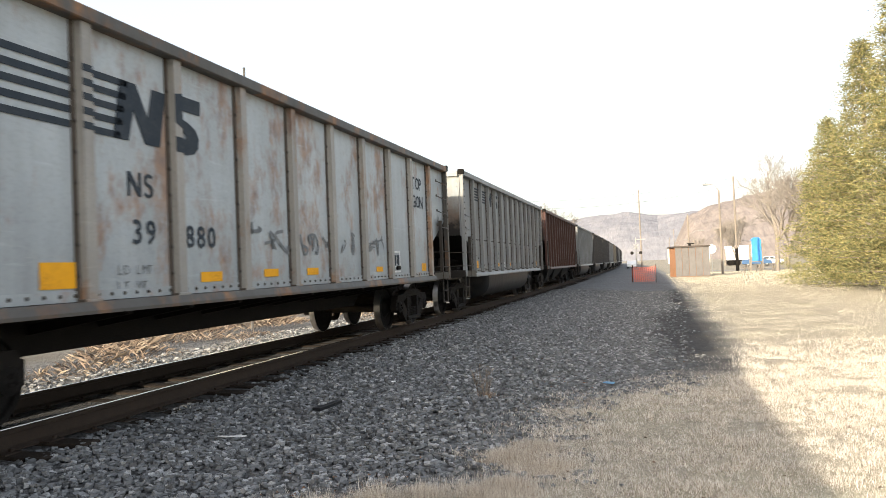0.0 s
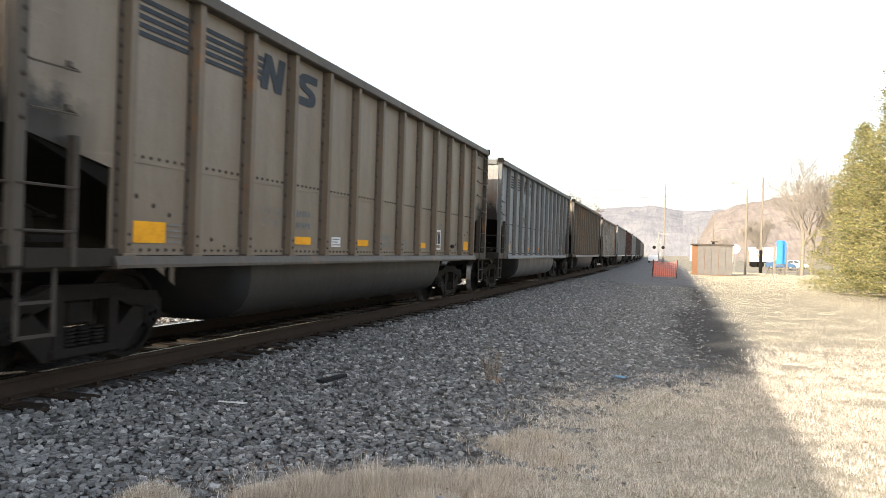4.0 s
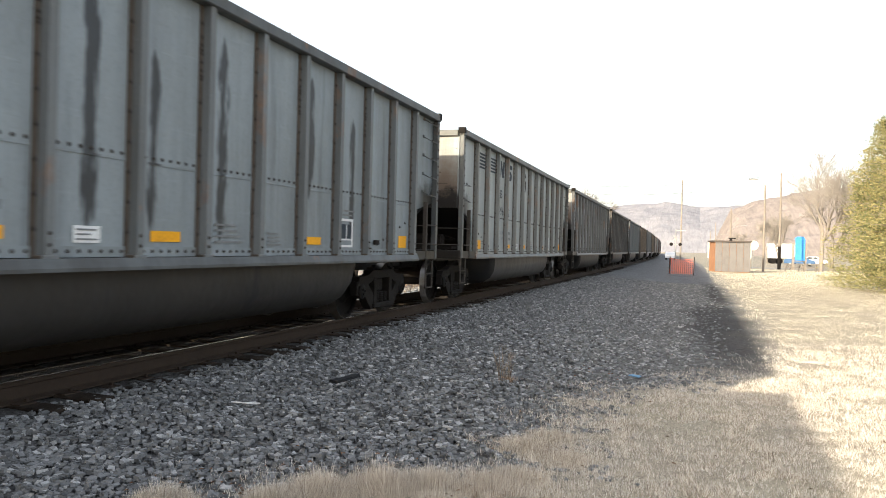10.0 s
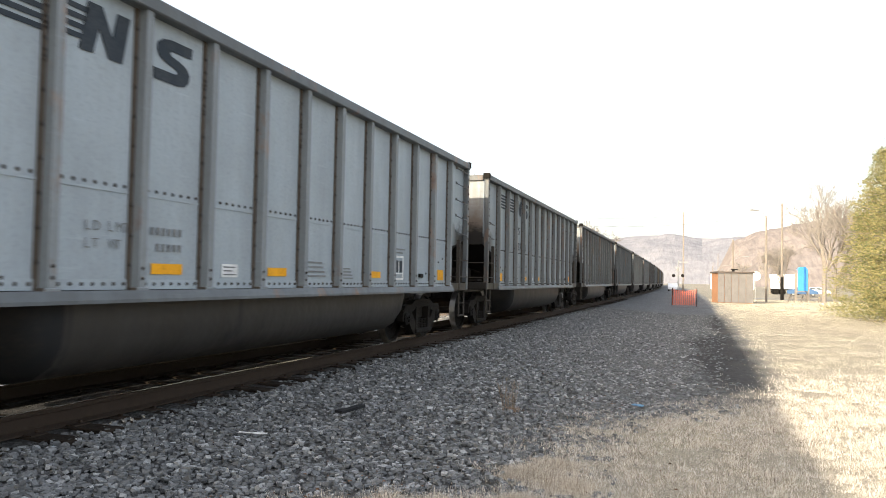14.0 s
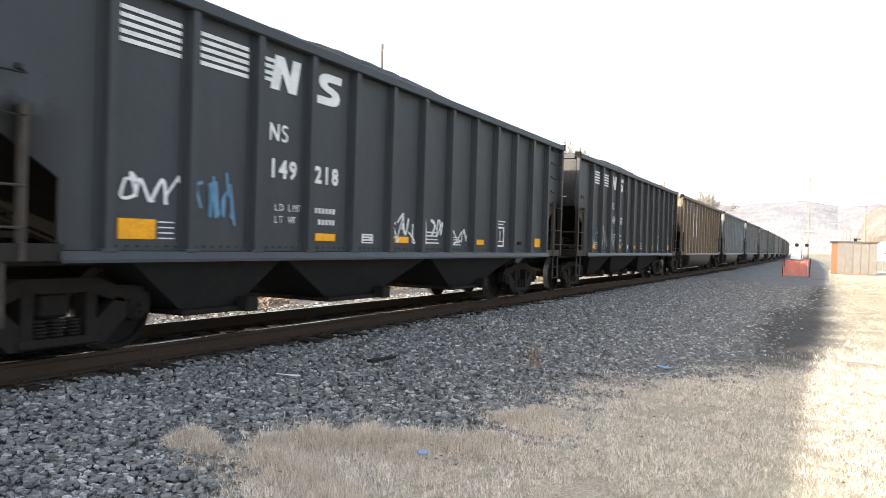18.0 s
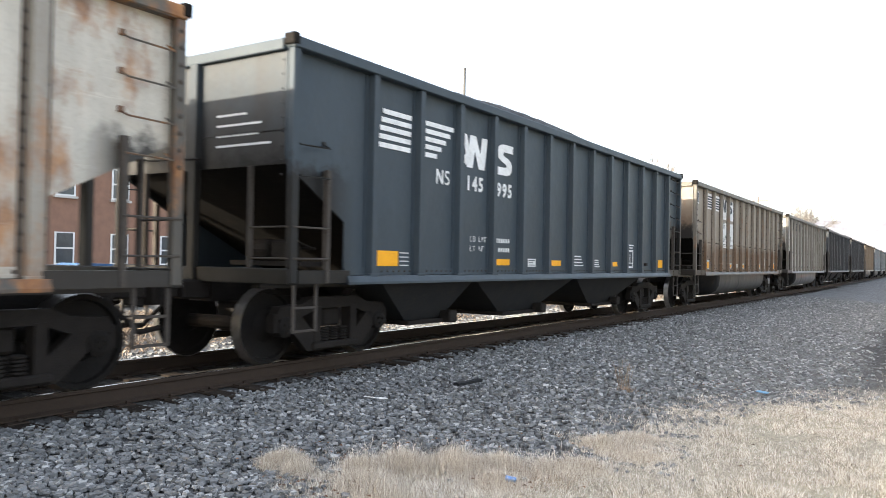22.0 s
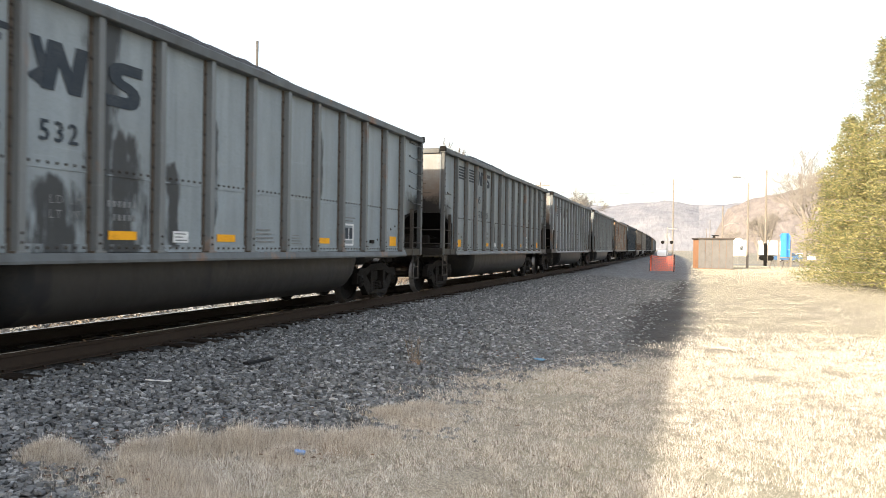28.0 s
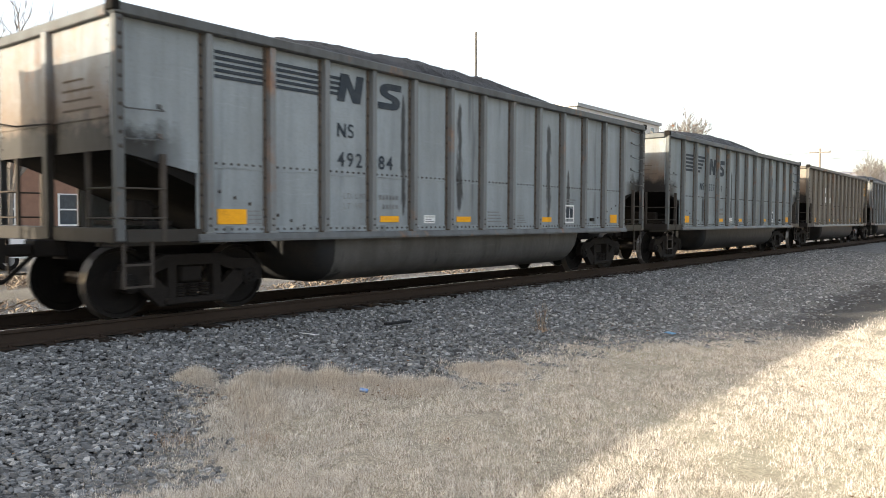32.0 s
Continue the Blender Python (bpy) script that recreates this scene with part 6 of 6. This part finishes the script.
def bare_tree(x, y, h, seed, spread=0.55, leaves=0, mat=None, label="bare winter tree with a pale fine-twigged crown", depth=5):
    rnd = random.Random(seed)
    thing = empty("tree", label, "tree", pose(x, y, ground_z(x, y) - 0.05), "trees round the track")
    bm, tw = bmesh.new(), bmesh.new()
    tips = []

    def grow(p, way, length, r, level):
        q = p + way * length
        if level <= 2:
            bar(bm, p, q, r, 6 if level < 2 else 5, r * 0.68)
        else:
            n = way.orthogonal().normalized() * max(r, 0.015)
            b = way.cross(n)
            u = [tw.verts.new(v) for v in (p + n, p - 0.5 * n + 0.87 * b, p - 0.5 * n - 0.87 * b, q)]
            for f in ((0, 1, 3), (1, 2, 3), (2, 0, 3)):
                tw.faces.new([u[i] for i in f])
        tips.append(q)
        if level >= depth:
            return
        for k in range(4 if 0 < level < depth else 4):
            turn = Matrix.Rotation(rnd.uniform(0, 6.3), 3, way) @ Matrix.Rotation(rnd.uniform(0.25, 0.95) * spread * 1.4, 3, way.orthogonal())
            w = (turn @ way + Vector((0, 0, 0.12))).normalized()
            start = p.lerp(q, rnd.uniform(0.45, 1.0) if k else 1.0)
            grow(start, w, length * rnd.uniform(0.58, 0.80), r * 0.58, level + 1)

    grow(Vector((0, 0, 0)), Vector((0.02, 0.03, 1)).normalized(), h * 0.28, h * 0.016, 0)
    part("trunk", bm, BARK, thing)
    part("twig_crown", tw, mat or TWIG, thing)
    if leaves:
        lf = bmesh.new()
        for _ in range(leaves):
            p = rnd.choice(tips[len(tips) // 6:]) + Vector((rnd.gauss(0, .2), rnd.gauss(0, .2), rnd.gauss(0, .2)))
            a = Vector((rnd.gauss(0, 1), rnd.gauss(0, 1), rnd.gauss(0, 1))).normalized() * 0.06
            b = a.orthogonal().normalized() * 0.045
            lf.faces.new([lf.verts.new(v) for v in (p - a, p + b, p + a, p - b)])
        part("crown", lf, LEAF, thing)


def conifer(x, y, h, r, seed):
    """A bushy yellow-green conifer: drooping sprays of small blades on tiers of limbs."""
    rnd = random.Random(seed)
    thing = empty("conifer", "dense yellow-green conifer with feathery branches to the ground", "tree", pose(x, y, ground_z(x, y)), "conifers beside the lawn")
    bm = bmesh.new()
    bar(bm, (0, 0, 0), (0, 0, h * 0.97), 0.22, 7, 0.03)
    verts, faces = [], []
    n_limb = int(h * 40)
    for k in range(n_limb):
        f = (k + rnd.random()) / n_limb
        z = 0.15 + f * (h - 0.2)
        reach = r * (1 - f) ** 0.75 * rnd.uniform(0.68, 1.16) + 0.12
        a = rnd.uniform(0, 6.283)
        tip = Vector((reach * math.cos(a), reach * math.sin(a), z + reach * rnd.uniform(-0.10, 0.30)))
        root = Vector((0, 0, z))
        if k % 3 == 0:
            bar(bm, root, tip, 0.03, 4, 0.008)
        for q in range(int(40 + 44 * reach)):
            g = rnd.uniform(0.12, 1.0) ** 0.7
            p = root.lerp(tip, g) + Vector((rnd.gauss(0, 0.16), rnd.gauss(0, 0.16), rnd.gauss(0, 0.13)))
            w = Vector((math.cos(a) + rnd.gauss(0, .6), math.sin(a) + rnd.gauss(0, .6), rnd.gauss(0.25, .5))).normalized() * rnd.uniform(0.07, 0.19)
            s = w.orthogonal().normalized()
            s = (Matrix.Rotation(rnd.uniform(0, 6.3), 3, w) @ s) * rnd.uniform(0.014, 0.030)
            i = len(verts)
            verts += [p - s, p + s, p + w]
            faces.append((i, i + 1, i + 2))
    part("trunk", bm, BARK, thing)
    joined("crown", verts, faces, NEEDLE, thing)


for k, (x, y, h, r) in enumerate(((15.7, 46.0, 9.0, 2.8), (16.4, 41.5, 12.0, 3.1), (17.0, 36.5, 14.5, 3.3), (17.8, 31.0, 14.5, 3.3))):
    conifer(x, y, h, r, 30 + k)
for k, (x, y, h) in enumerate(((18.6, 86, 15.5), (21.0, 82, 15.0), (21, 95, 13), (17.2, 112, 9), (24, 90, 13), (27, 104, 13), (15.5, 190, 9), (19, 150, 11), (23, 170, 12), (18, 230, 10))):
    bare_tree(x, y, h, 50 + k, depth=6 if k < 5 else 5)
bare_tree(-8.6, 117, 13.6, 60, depth=6)
bare_tree(-12, 78, 8.5, 61)
bare_tree(-6.2, 40.5, 8.4, 62, leaves=700, depth=6, label="small tree with a few orange leaves still on it")
bare_tree(-25, 14, 13.5, 63)
bare_tree(-22, 8.5, 11, 64)


# ---- hills: wooded ridges all round the valley ----
def ridge(name, x0, x1, y0, depth, heights, mat, seed, label):
    verts, faces, nx, ny = [], [], 160, 26
    for j in range(ny + 1):
        v = j / ny
        for i in range(nx + 1):
            u = i / nx
            x = x0 + (x1 - x0) * u
            h = float(np.interp(x, [p for p, _ in heights], [q for _, q in heights]))
            rough = 1 + 0.10 * noise.noise((x * 0.004, v * 3, seed)) + 0.05 * noise.noise((x * 0.02, v * 8, seed))
            top = h * (math.sin(v * math.pi / 2) ** 0.9) * rough + (2.5 * noise.noise((x * 0.12, v * 40, seed)) + 1.5 * noise.noise((x * 0.35, v * 90, seed)) if v > 0.05 else 0)
            verts.append((x, y0 + depth * v, top - 2))
    for j in range(ny):
        for i in range(nx):
            k = j * (nx + 1) + i
            faces.append((k, k + 1, k + nx + 2, k + nx + 1))
    ob = joined(name, verts, faces, mat)
    tagged(ob, label, "hill", kind="structure")


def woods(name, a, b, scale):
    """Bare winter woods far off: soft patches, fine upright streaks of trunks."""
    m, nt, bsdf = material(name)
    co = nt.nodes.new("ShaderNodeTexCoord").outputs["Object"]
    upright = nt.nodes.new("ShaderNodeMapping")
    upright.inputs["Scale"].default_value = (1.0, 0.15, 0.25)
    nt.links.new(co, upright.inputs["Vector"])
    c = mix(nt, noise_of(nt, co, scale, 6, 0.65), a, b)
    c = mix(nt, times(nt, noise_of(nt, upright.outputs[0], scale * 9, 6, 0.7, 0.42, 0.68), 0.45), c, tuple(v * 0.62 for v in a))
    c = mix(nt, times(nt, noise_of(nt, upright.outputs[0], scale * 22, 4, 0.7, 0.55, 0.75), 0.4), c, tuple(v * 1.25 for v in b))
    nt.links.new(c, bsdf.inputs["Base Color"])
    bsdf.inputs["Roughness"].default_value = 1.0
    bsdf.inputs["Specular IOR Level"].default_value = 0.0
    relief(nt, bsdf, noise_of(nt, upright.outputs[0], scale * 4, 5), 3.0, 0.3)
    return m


# distance haze is put into the far ridge's pale blue-grey colour
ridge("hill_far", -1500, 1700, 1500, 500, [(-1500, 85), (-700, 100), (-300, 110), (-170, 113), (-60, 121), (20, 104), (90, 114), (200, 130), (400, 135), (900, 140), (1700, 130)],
      woods("far_woods", (0.225, 0.225, 0.248), (0.29, 0.285, 0.30), 0.02), 1.0, "grey wooded ridge in the distance, haze painted into its colour")
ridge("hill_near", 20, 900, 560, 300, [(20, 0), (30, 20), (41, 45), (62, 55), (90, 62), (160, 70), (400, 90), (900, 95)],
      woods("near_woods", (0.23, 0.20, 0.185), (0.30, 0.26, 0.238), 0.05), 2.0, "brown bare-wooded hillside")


# ---- across the track: buildings and parked vehicles ----
BRICK = plain("red_brick", (0.27, 0.16, 0.115), 0.9, 0.0, (0.20, 0.12, 0.09), 3)
PALE = plain("pale_render", (0.55, 0.53, 0.50), 0.85, 0.0, (0.45, 0.43, 0.40), 1)
GLASS = plain("dark_window_glass", (0.05, 0.06, 0.07), 0.1, 0.0, (0.08, 0.09, 0.1), 2)


def building(name, x0, x1, y0, y1, h, storeys, mat, label, front="x", step=3.2):
    """A block with a cornice; windows with frame, sill and pane on the sides towards the track."""
    thing = empty(name, label, "building", pose(x0, y0, -0.5))
    bm = bmesh.new()
    box(bm, 0, x1 - x0, 0, y1 - y0, 0, h)
    part("wall", bm, mat, thing)
    bm = bmesh.new()
    box(bm, -0.2, x1 - x0 + 0.2, -0.2, y1 - y0 + 0.2, h, h + 0.35)
    part("roof", bm, PALE if mat is BRICK else GALV, thing)
    w, d, each = x1 - x0, y1 - y0, h / storeys
    frame_bm = bmesh.new()
    box(frame_bm, -0.02, 0.05, -0.55, 0.55, 0.0, 1.7)
    frame_mesh = mesh_of("window", frame_bm, CHALK)
    pane_bm = bmesh.new()
    for a in (0.08, 0.90):
        box(pane_bm, 0.045, 0.06, -0.45, 0.45, a, a + 0.74)
    pane_mesh = mesh_of("pane", pane_bm, GLASS)
    sill_bm = bmesh.new()
    box(sill_bm, -0.02, 0.14, -0.65, 0.65, -0.12, -0.002)
    sill_mesh = mesh_of("sill", sill_bm, PALE)
    for s in range(storeys):
        z = s * each + each * 0.35
        spots = [pose(w, step * (k + 0.6), z) for k in range(int(d / step))] + [pose(step * (k + 0.6), 0, z, 0, 0, -90) for k in range(int(w / step))]
        for m in spots:
            win = link("window", frame_mesh, thing, at=m)
            link("pane", pane_mesh, win)
            link("sill", sill_mesh, win)
    return thing


building("brick_building", -46, -31, 8, 45, 7.2, 2, BRICK, "two-storey red brick building with white-framed windows")
building("pale_building", -36, -26, 66, 86, 12.6, 4, PALE, "pale grey four-storey block beyond the track")
building("brick_block", -27, -18.5, 88, 98, 8.8, 3, BRICK, "brick block with a flat roof beyond the track")


def wheel_of(thing, x, y, r=0.33):
    bm = bmesh.new()
    lathe(bm, [(0.5 * r, -0.11), (r * 0.96, -0.11), (r, -0.07), (r, 0.07), (r * 0.96, 0.11), (0.5 * r, 0.11)], 16, "x")
    wheel = part("wheel", bm, SOOT_BLACK, thing)
    wheel.matrix_basis = pose(x, y, r)
    bm = bmesh.new()
    lathe(bm, [(0.05, -0.115), (0.58 * r, -0.118), (0.58 * r, 0.118), (0.05, 0.115)], 12, "x")
    part("rim", bm, GALV, wheel)


def parked(name, at, colour, outline, glass, width, wheels, label):
    """A parked vehicle: shell drawn out across from its side outline, glass and wheels."""
    thing = empty(name, label, "vehicle", at, "parked vehicles")
    bm = bmesh.new()
    plate_yz(bm, outline, -width / 2, width / 2)
    bmesh.ops.bevel(bm, geom=list(bm.edges), offset=0.05, segments=2, affect="EDGES")
    part("body", bm, colour, thing)
    for g in glass:
        for s in (-1, 1):
            bm = bmesh.new()
            plate_yz(bm, g, s * (width / 2 + 0.004), s * (width / 2 - 0.02))
            part("side_window", bm, GLASS, thing)
    for y in wheels:
        for s in (-1, 1):
            wheel_of(thing, s * (width / 2 - 0.12), y)


WHITE_CAR = plain("white_car_paint", (0.8, 0.8, 0.8), 0.3, 0.0, (0.75, 0.75, 0.75), 1)
BLUE_CAR = plain("blue_car_paint", (0.06, 0.13, 0.26), 0.25, 0.2, (0.05, 0.11, 0.22), 1)
VAN = [(0, 0.35), (5.6, 0.35), (5.6, 2.55), (1.75, 2.6), (1.45, 2.5), (0.85, 1.45), (0.1, 1.15)]
VAN_GLASS = [[(0.95, 1.45), (1.9, 1.45), (1.9, 2.1), (1.45, 2.1)]]
SEDAN = [(0, 0.35), (4.5, 0.35), (4.55, 0.8), (4.4, 0.98), (3.6, 1.02), (3.05, 1.44), (1.7, 1.46), (1.0, 1.0), (0.15, 0.85)]
SEDAN_GLASS = [[(1.2, 1.0), (2.2, 1.02), (2.2, 1.38), (1.75, 1.38)], [(2.3, 1.02), (3.4, 1.03), (2.98, 1.38), (2.3, 1.38)]]
parked("van", pose(-16.2, 17.9, -0.45), WHITE_CAR, VAN, VAN_GLASS, 2.0, (0.95, 4.6), "white panel van parked beyond the track")
parked("car", pose(-15.8, 12.4, -0.45), BLUE_CAR, SEDAN, SEDAN_GLASS, 1.8, (0.85, 3.65), "blue car parked beyond the track")
parked("car", pose(-16.5, 6.6, -0.45), WHITE_CAR, SEDAN, SEDAN_GLASS, 1.8, (0.85, 3.65), "white car parked beyond the track")
parked("car", pose(-15.6, 25.0, -0.45), BLUE_CAR, SEDAN, SEDAN_GLASS, 1.8, (0.85, 3.65), "blue car parked beyond the track")


MAST = plain("dull_metal", (0.12, 0.115, 0.11), 0.6, 0.3, (0.08, 0.08, 0.08), 4)


def mast():
    thing = empty("thin_mast", "thin pale metal mast with a short cross-arm", "mast", pose(-5.86, 21.68, -0.45))
    bm = bmesh.new()
    bar(bm, (0, 0, 0), (0, 0, 8.2), 0.05, 6, 0.04)
    part("pole", bm, MAST, thing)
    bm = bmesh.new()
    bar(bm, (-0.3, 0, 6.55), (0.25, 0, 6.62), 0.02, 5)
    bar(bm, (0, 0, 6.3), (0.25, 0, 6.62), 0.015, 5)
    part("cross_arm", bm, MAST, thing)


mast()


# ---- playground, tables and trailers beyond the lawn ----
def playground():
    thing = empty("play_tower", "blue plastic play tower on wooden posts", "play tower", pose(17.3, 92, ground_z(17.3, 92)))
    blue = plain("blue_plastic", (0.03, 0.22, 0.62), 0.4, 0.0, (0.02, 0.17, 0.5), 2)
    for x in (-0.6, 0.6):
        for y in (-0.6, 0.6):
            bm = bmesh.new()
            box(bm, x - 0.06, x + 0.06, y - 0.06, y + 0.06, 0, 3.0)
            part("post", bm, WOOD_POLE, thing)
    bm = bmesh.new()
    box(bm, -0.5, 0.5, -0.72, -0.66, 1.1, 3.4, 0.02)
    part("panel", bm, blue, thing)
    bm = bmesh.new()
    plate_xz(bm, [(-0.5, 3.4), (0.5, 3.4), (0.3, 3.7), (-0.3, 3.7)], -0.7, 0.7)
    part("roof", bm, blue, thing)
    bm = bmesh.new()
    box(bm, -0.6, 0.6, -0.6, 0.6, 1.0, 1.08)
    part("deck", bm, WOOD_POLE, thing)


playground()


def picnic_table(x, y, turn):
    thing = empty("picnic_table", "weathered wooden picnic table with fixed benches", "table", pose(x, y, ground_z(x, y), 0, 0, turn), "picnic tables")
    for k in range(5):
        bm = bmesh.new()
        box(bm, -0.9, 0.9, -0.37 + 0.15 * k, -0.24 + 0.15 * k, 0.72, 0.76)
        part("board", bm, WOOD_POLE, thing)
    for s in (-1, 1):
        bm = bmesh.new()
        box(bm, -0.9, 0.9, s * 0.72 - 0.13, s * 0.72 + 0.13, 0.42, 0.46)
        part("bench", bm, WOOD_POLE, thing)
        for e in (-0.65, 0.65):
            bm = bmesh.new()
            beam(bm, (e, s * 0.65, 0), (e, s * 0.2, 0.72), 0.09, 0.04, (1, 0, 0))
            part("leg", bm, WOOD_POLE, thing)


picnic_table(15.9, 83.5, 20)
picnic_table(17.6, 86.5, -15)


def trailer(x, y, long, turn):
    thing = empty("box_trailer", "white box trailer parked beyond the trees", "trailer", pose(x, y, ground_z(x, y), 0, 0, turn), "parked vehicles")
    bm = bmesh.new()
    box(bm, -long / 2, long / 2, -1.25, 1.25, 1.0, 3.6, 0.05)
    part("box", bm, WHITE_CAR, thing)
    bm = bmesh.new()
    box(bm, -long / 2, long / 2, -0.5, 0.5, 0.8, 1.0)
    part("chassis", bm, STEEL, thing)
    for e in (-long * 0.35, -long * 0.35 + 1.1, long * 0.35):
        bm = bmesh.new()
        bar(bm, (e, -1.2, 0.48), (e, 1.2, 0.48), 0.48, 14)
        part("wheel_pair", bm, SOOT_BLACK, thing)


trailer(21.6, 150, 5.0, 6)
parked("car", pose(27.5, 140, -0.5, 0, 0, 80), WHITE_CAR, SEDAN, SEDAN_GLASS, 1.8, (0.85, 3.65), "white car parked beyond the play area")
parked("car", pose(24.5, 132, -0.5, 0, 0, 85), BLUE_CAR, SEDAN, SEDAN_GLASS, 1.8, (0.85, 3.65), "blue car parked beyond the play area")
building("white_house", 11, 24, 262, 274, 5.0, 1, PALE, "low white house far down the road")
parked("car", pose(2.4, 146, -0.3), WHITE_CAR, SEDAN, SEDAN_GLASS, 1.8, (0.85, 3.65), "white car waiting near the crossing")
bm = bmesh.new()
box(bm, 0.0, 60.0, 0.0, 5.0, -0.05, 0.02)
drive = part("side_road", bm, plain("pale_asphalt", (0.22, 0.21, 0.20), 0.9, 0.0, (0.28, 0.27, 0.25), 1.0), None)
drive.matrix_basis = pose(8.0, 98.0, -0.5)
tagged(drive, "pale worn asphalt drive across the lawn", "road", kind="structure")

# brown leaves lying about on the grass
LITTER_LEAF = island_material("fallen_leaves", [(0.13, 0.07, 0.04), (0.19, 0.105, 0.06), (0.10, 0.06, 0.04)], 0.8)


def fallen_leaves():
    rnd = random.Random(77)
    verts, faces = [], []
    for k in range(420):
        if k < 170:
            cx, cy = rnd.choice(((3.9, 5.6), (3.5, 4.6), (4.9, 5.2), (4.0, 4.0), (5.0, 10.9)))
            x, y = rnd.gauss(cx, 0.28), rnd.gauss(cy, 0.25)
        else:
            x, y = rnd.uniform(3.2, 11), rnd.uniform(2, 22)
        z, a, s = ground_z(x, y) + rnd.uniform(0.015, 0.045), rnd.uniform(0, 6.3), rnd.uniform(0.010, 0.024)
        i = len(verts)
        c, d = s * math.cos(a), s * math.sin(a)
        verts += [(x + c, y + d, z), (x - 0.6 * d, y + 0.6 * c, z + 0.5 * s), (x - c, y - d, z), (x + 0.6 * d, y - 0.6 * c, z + 0.3 * s)]
        faces.append((i, i + 1, i + 2, i + 3))
    ob = joined("fallen_leaves", verts, faces, LITTER_LEAF)
    tagged(ob, "curled brown leaves scattered in the dead grass", "leaves", kind="stuff")


fallen_leaves()

motions()
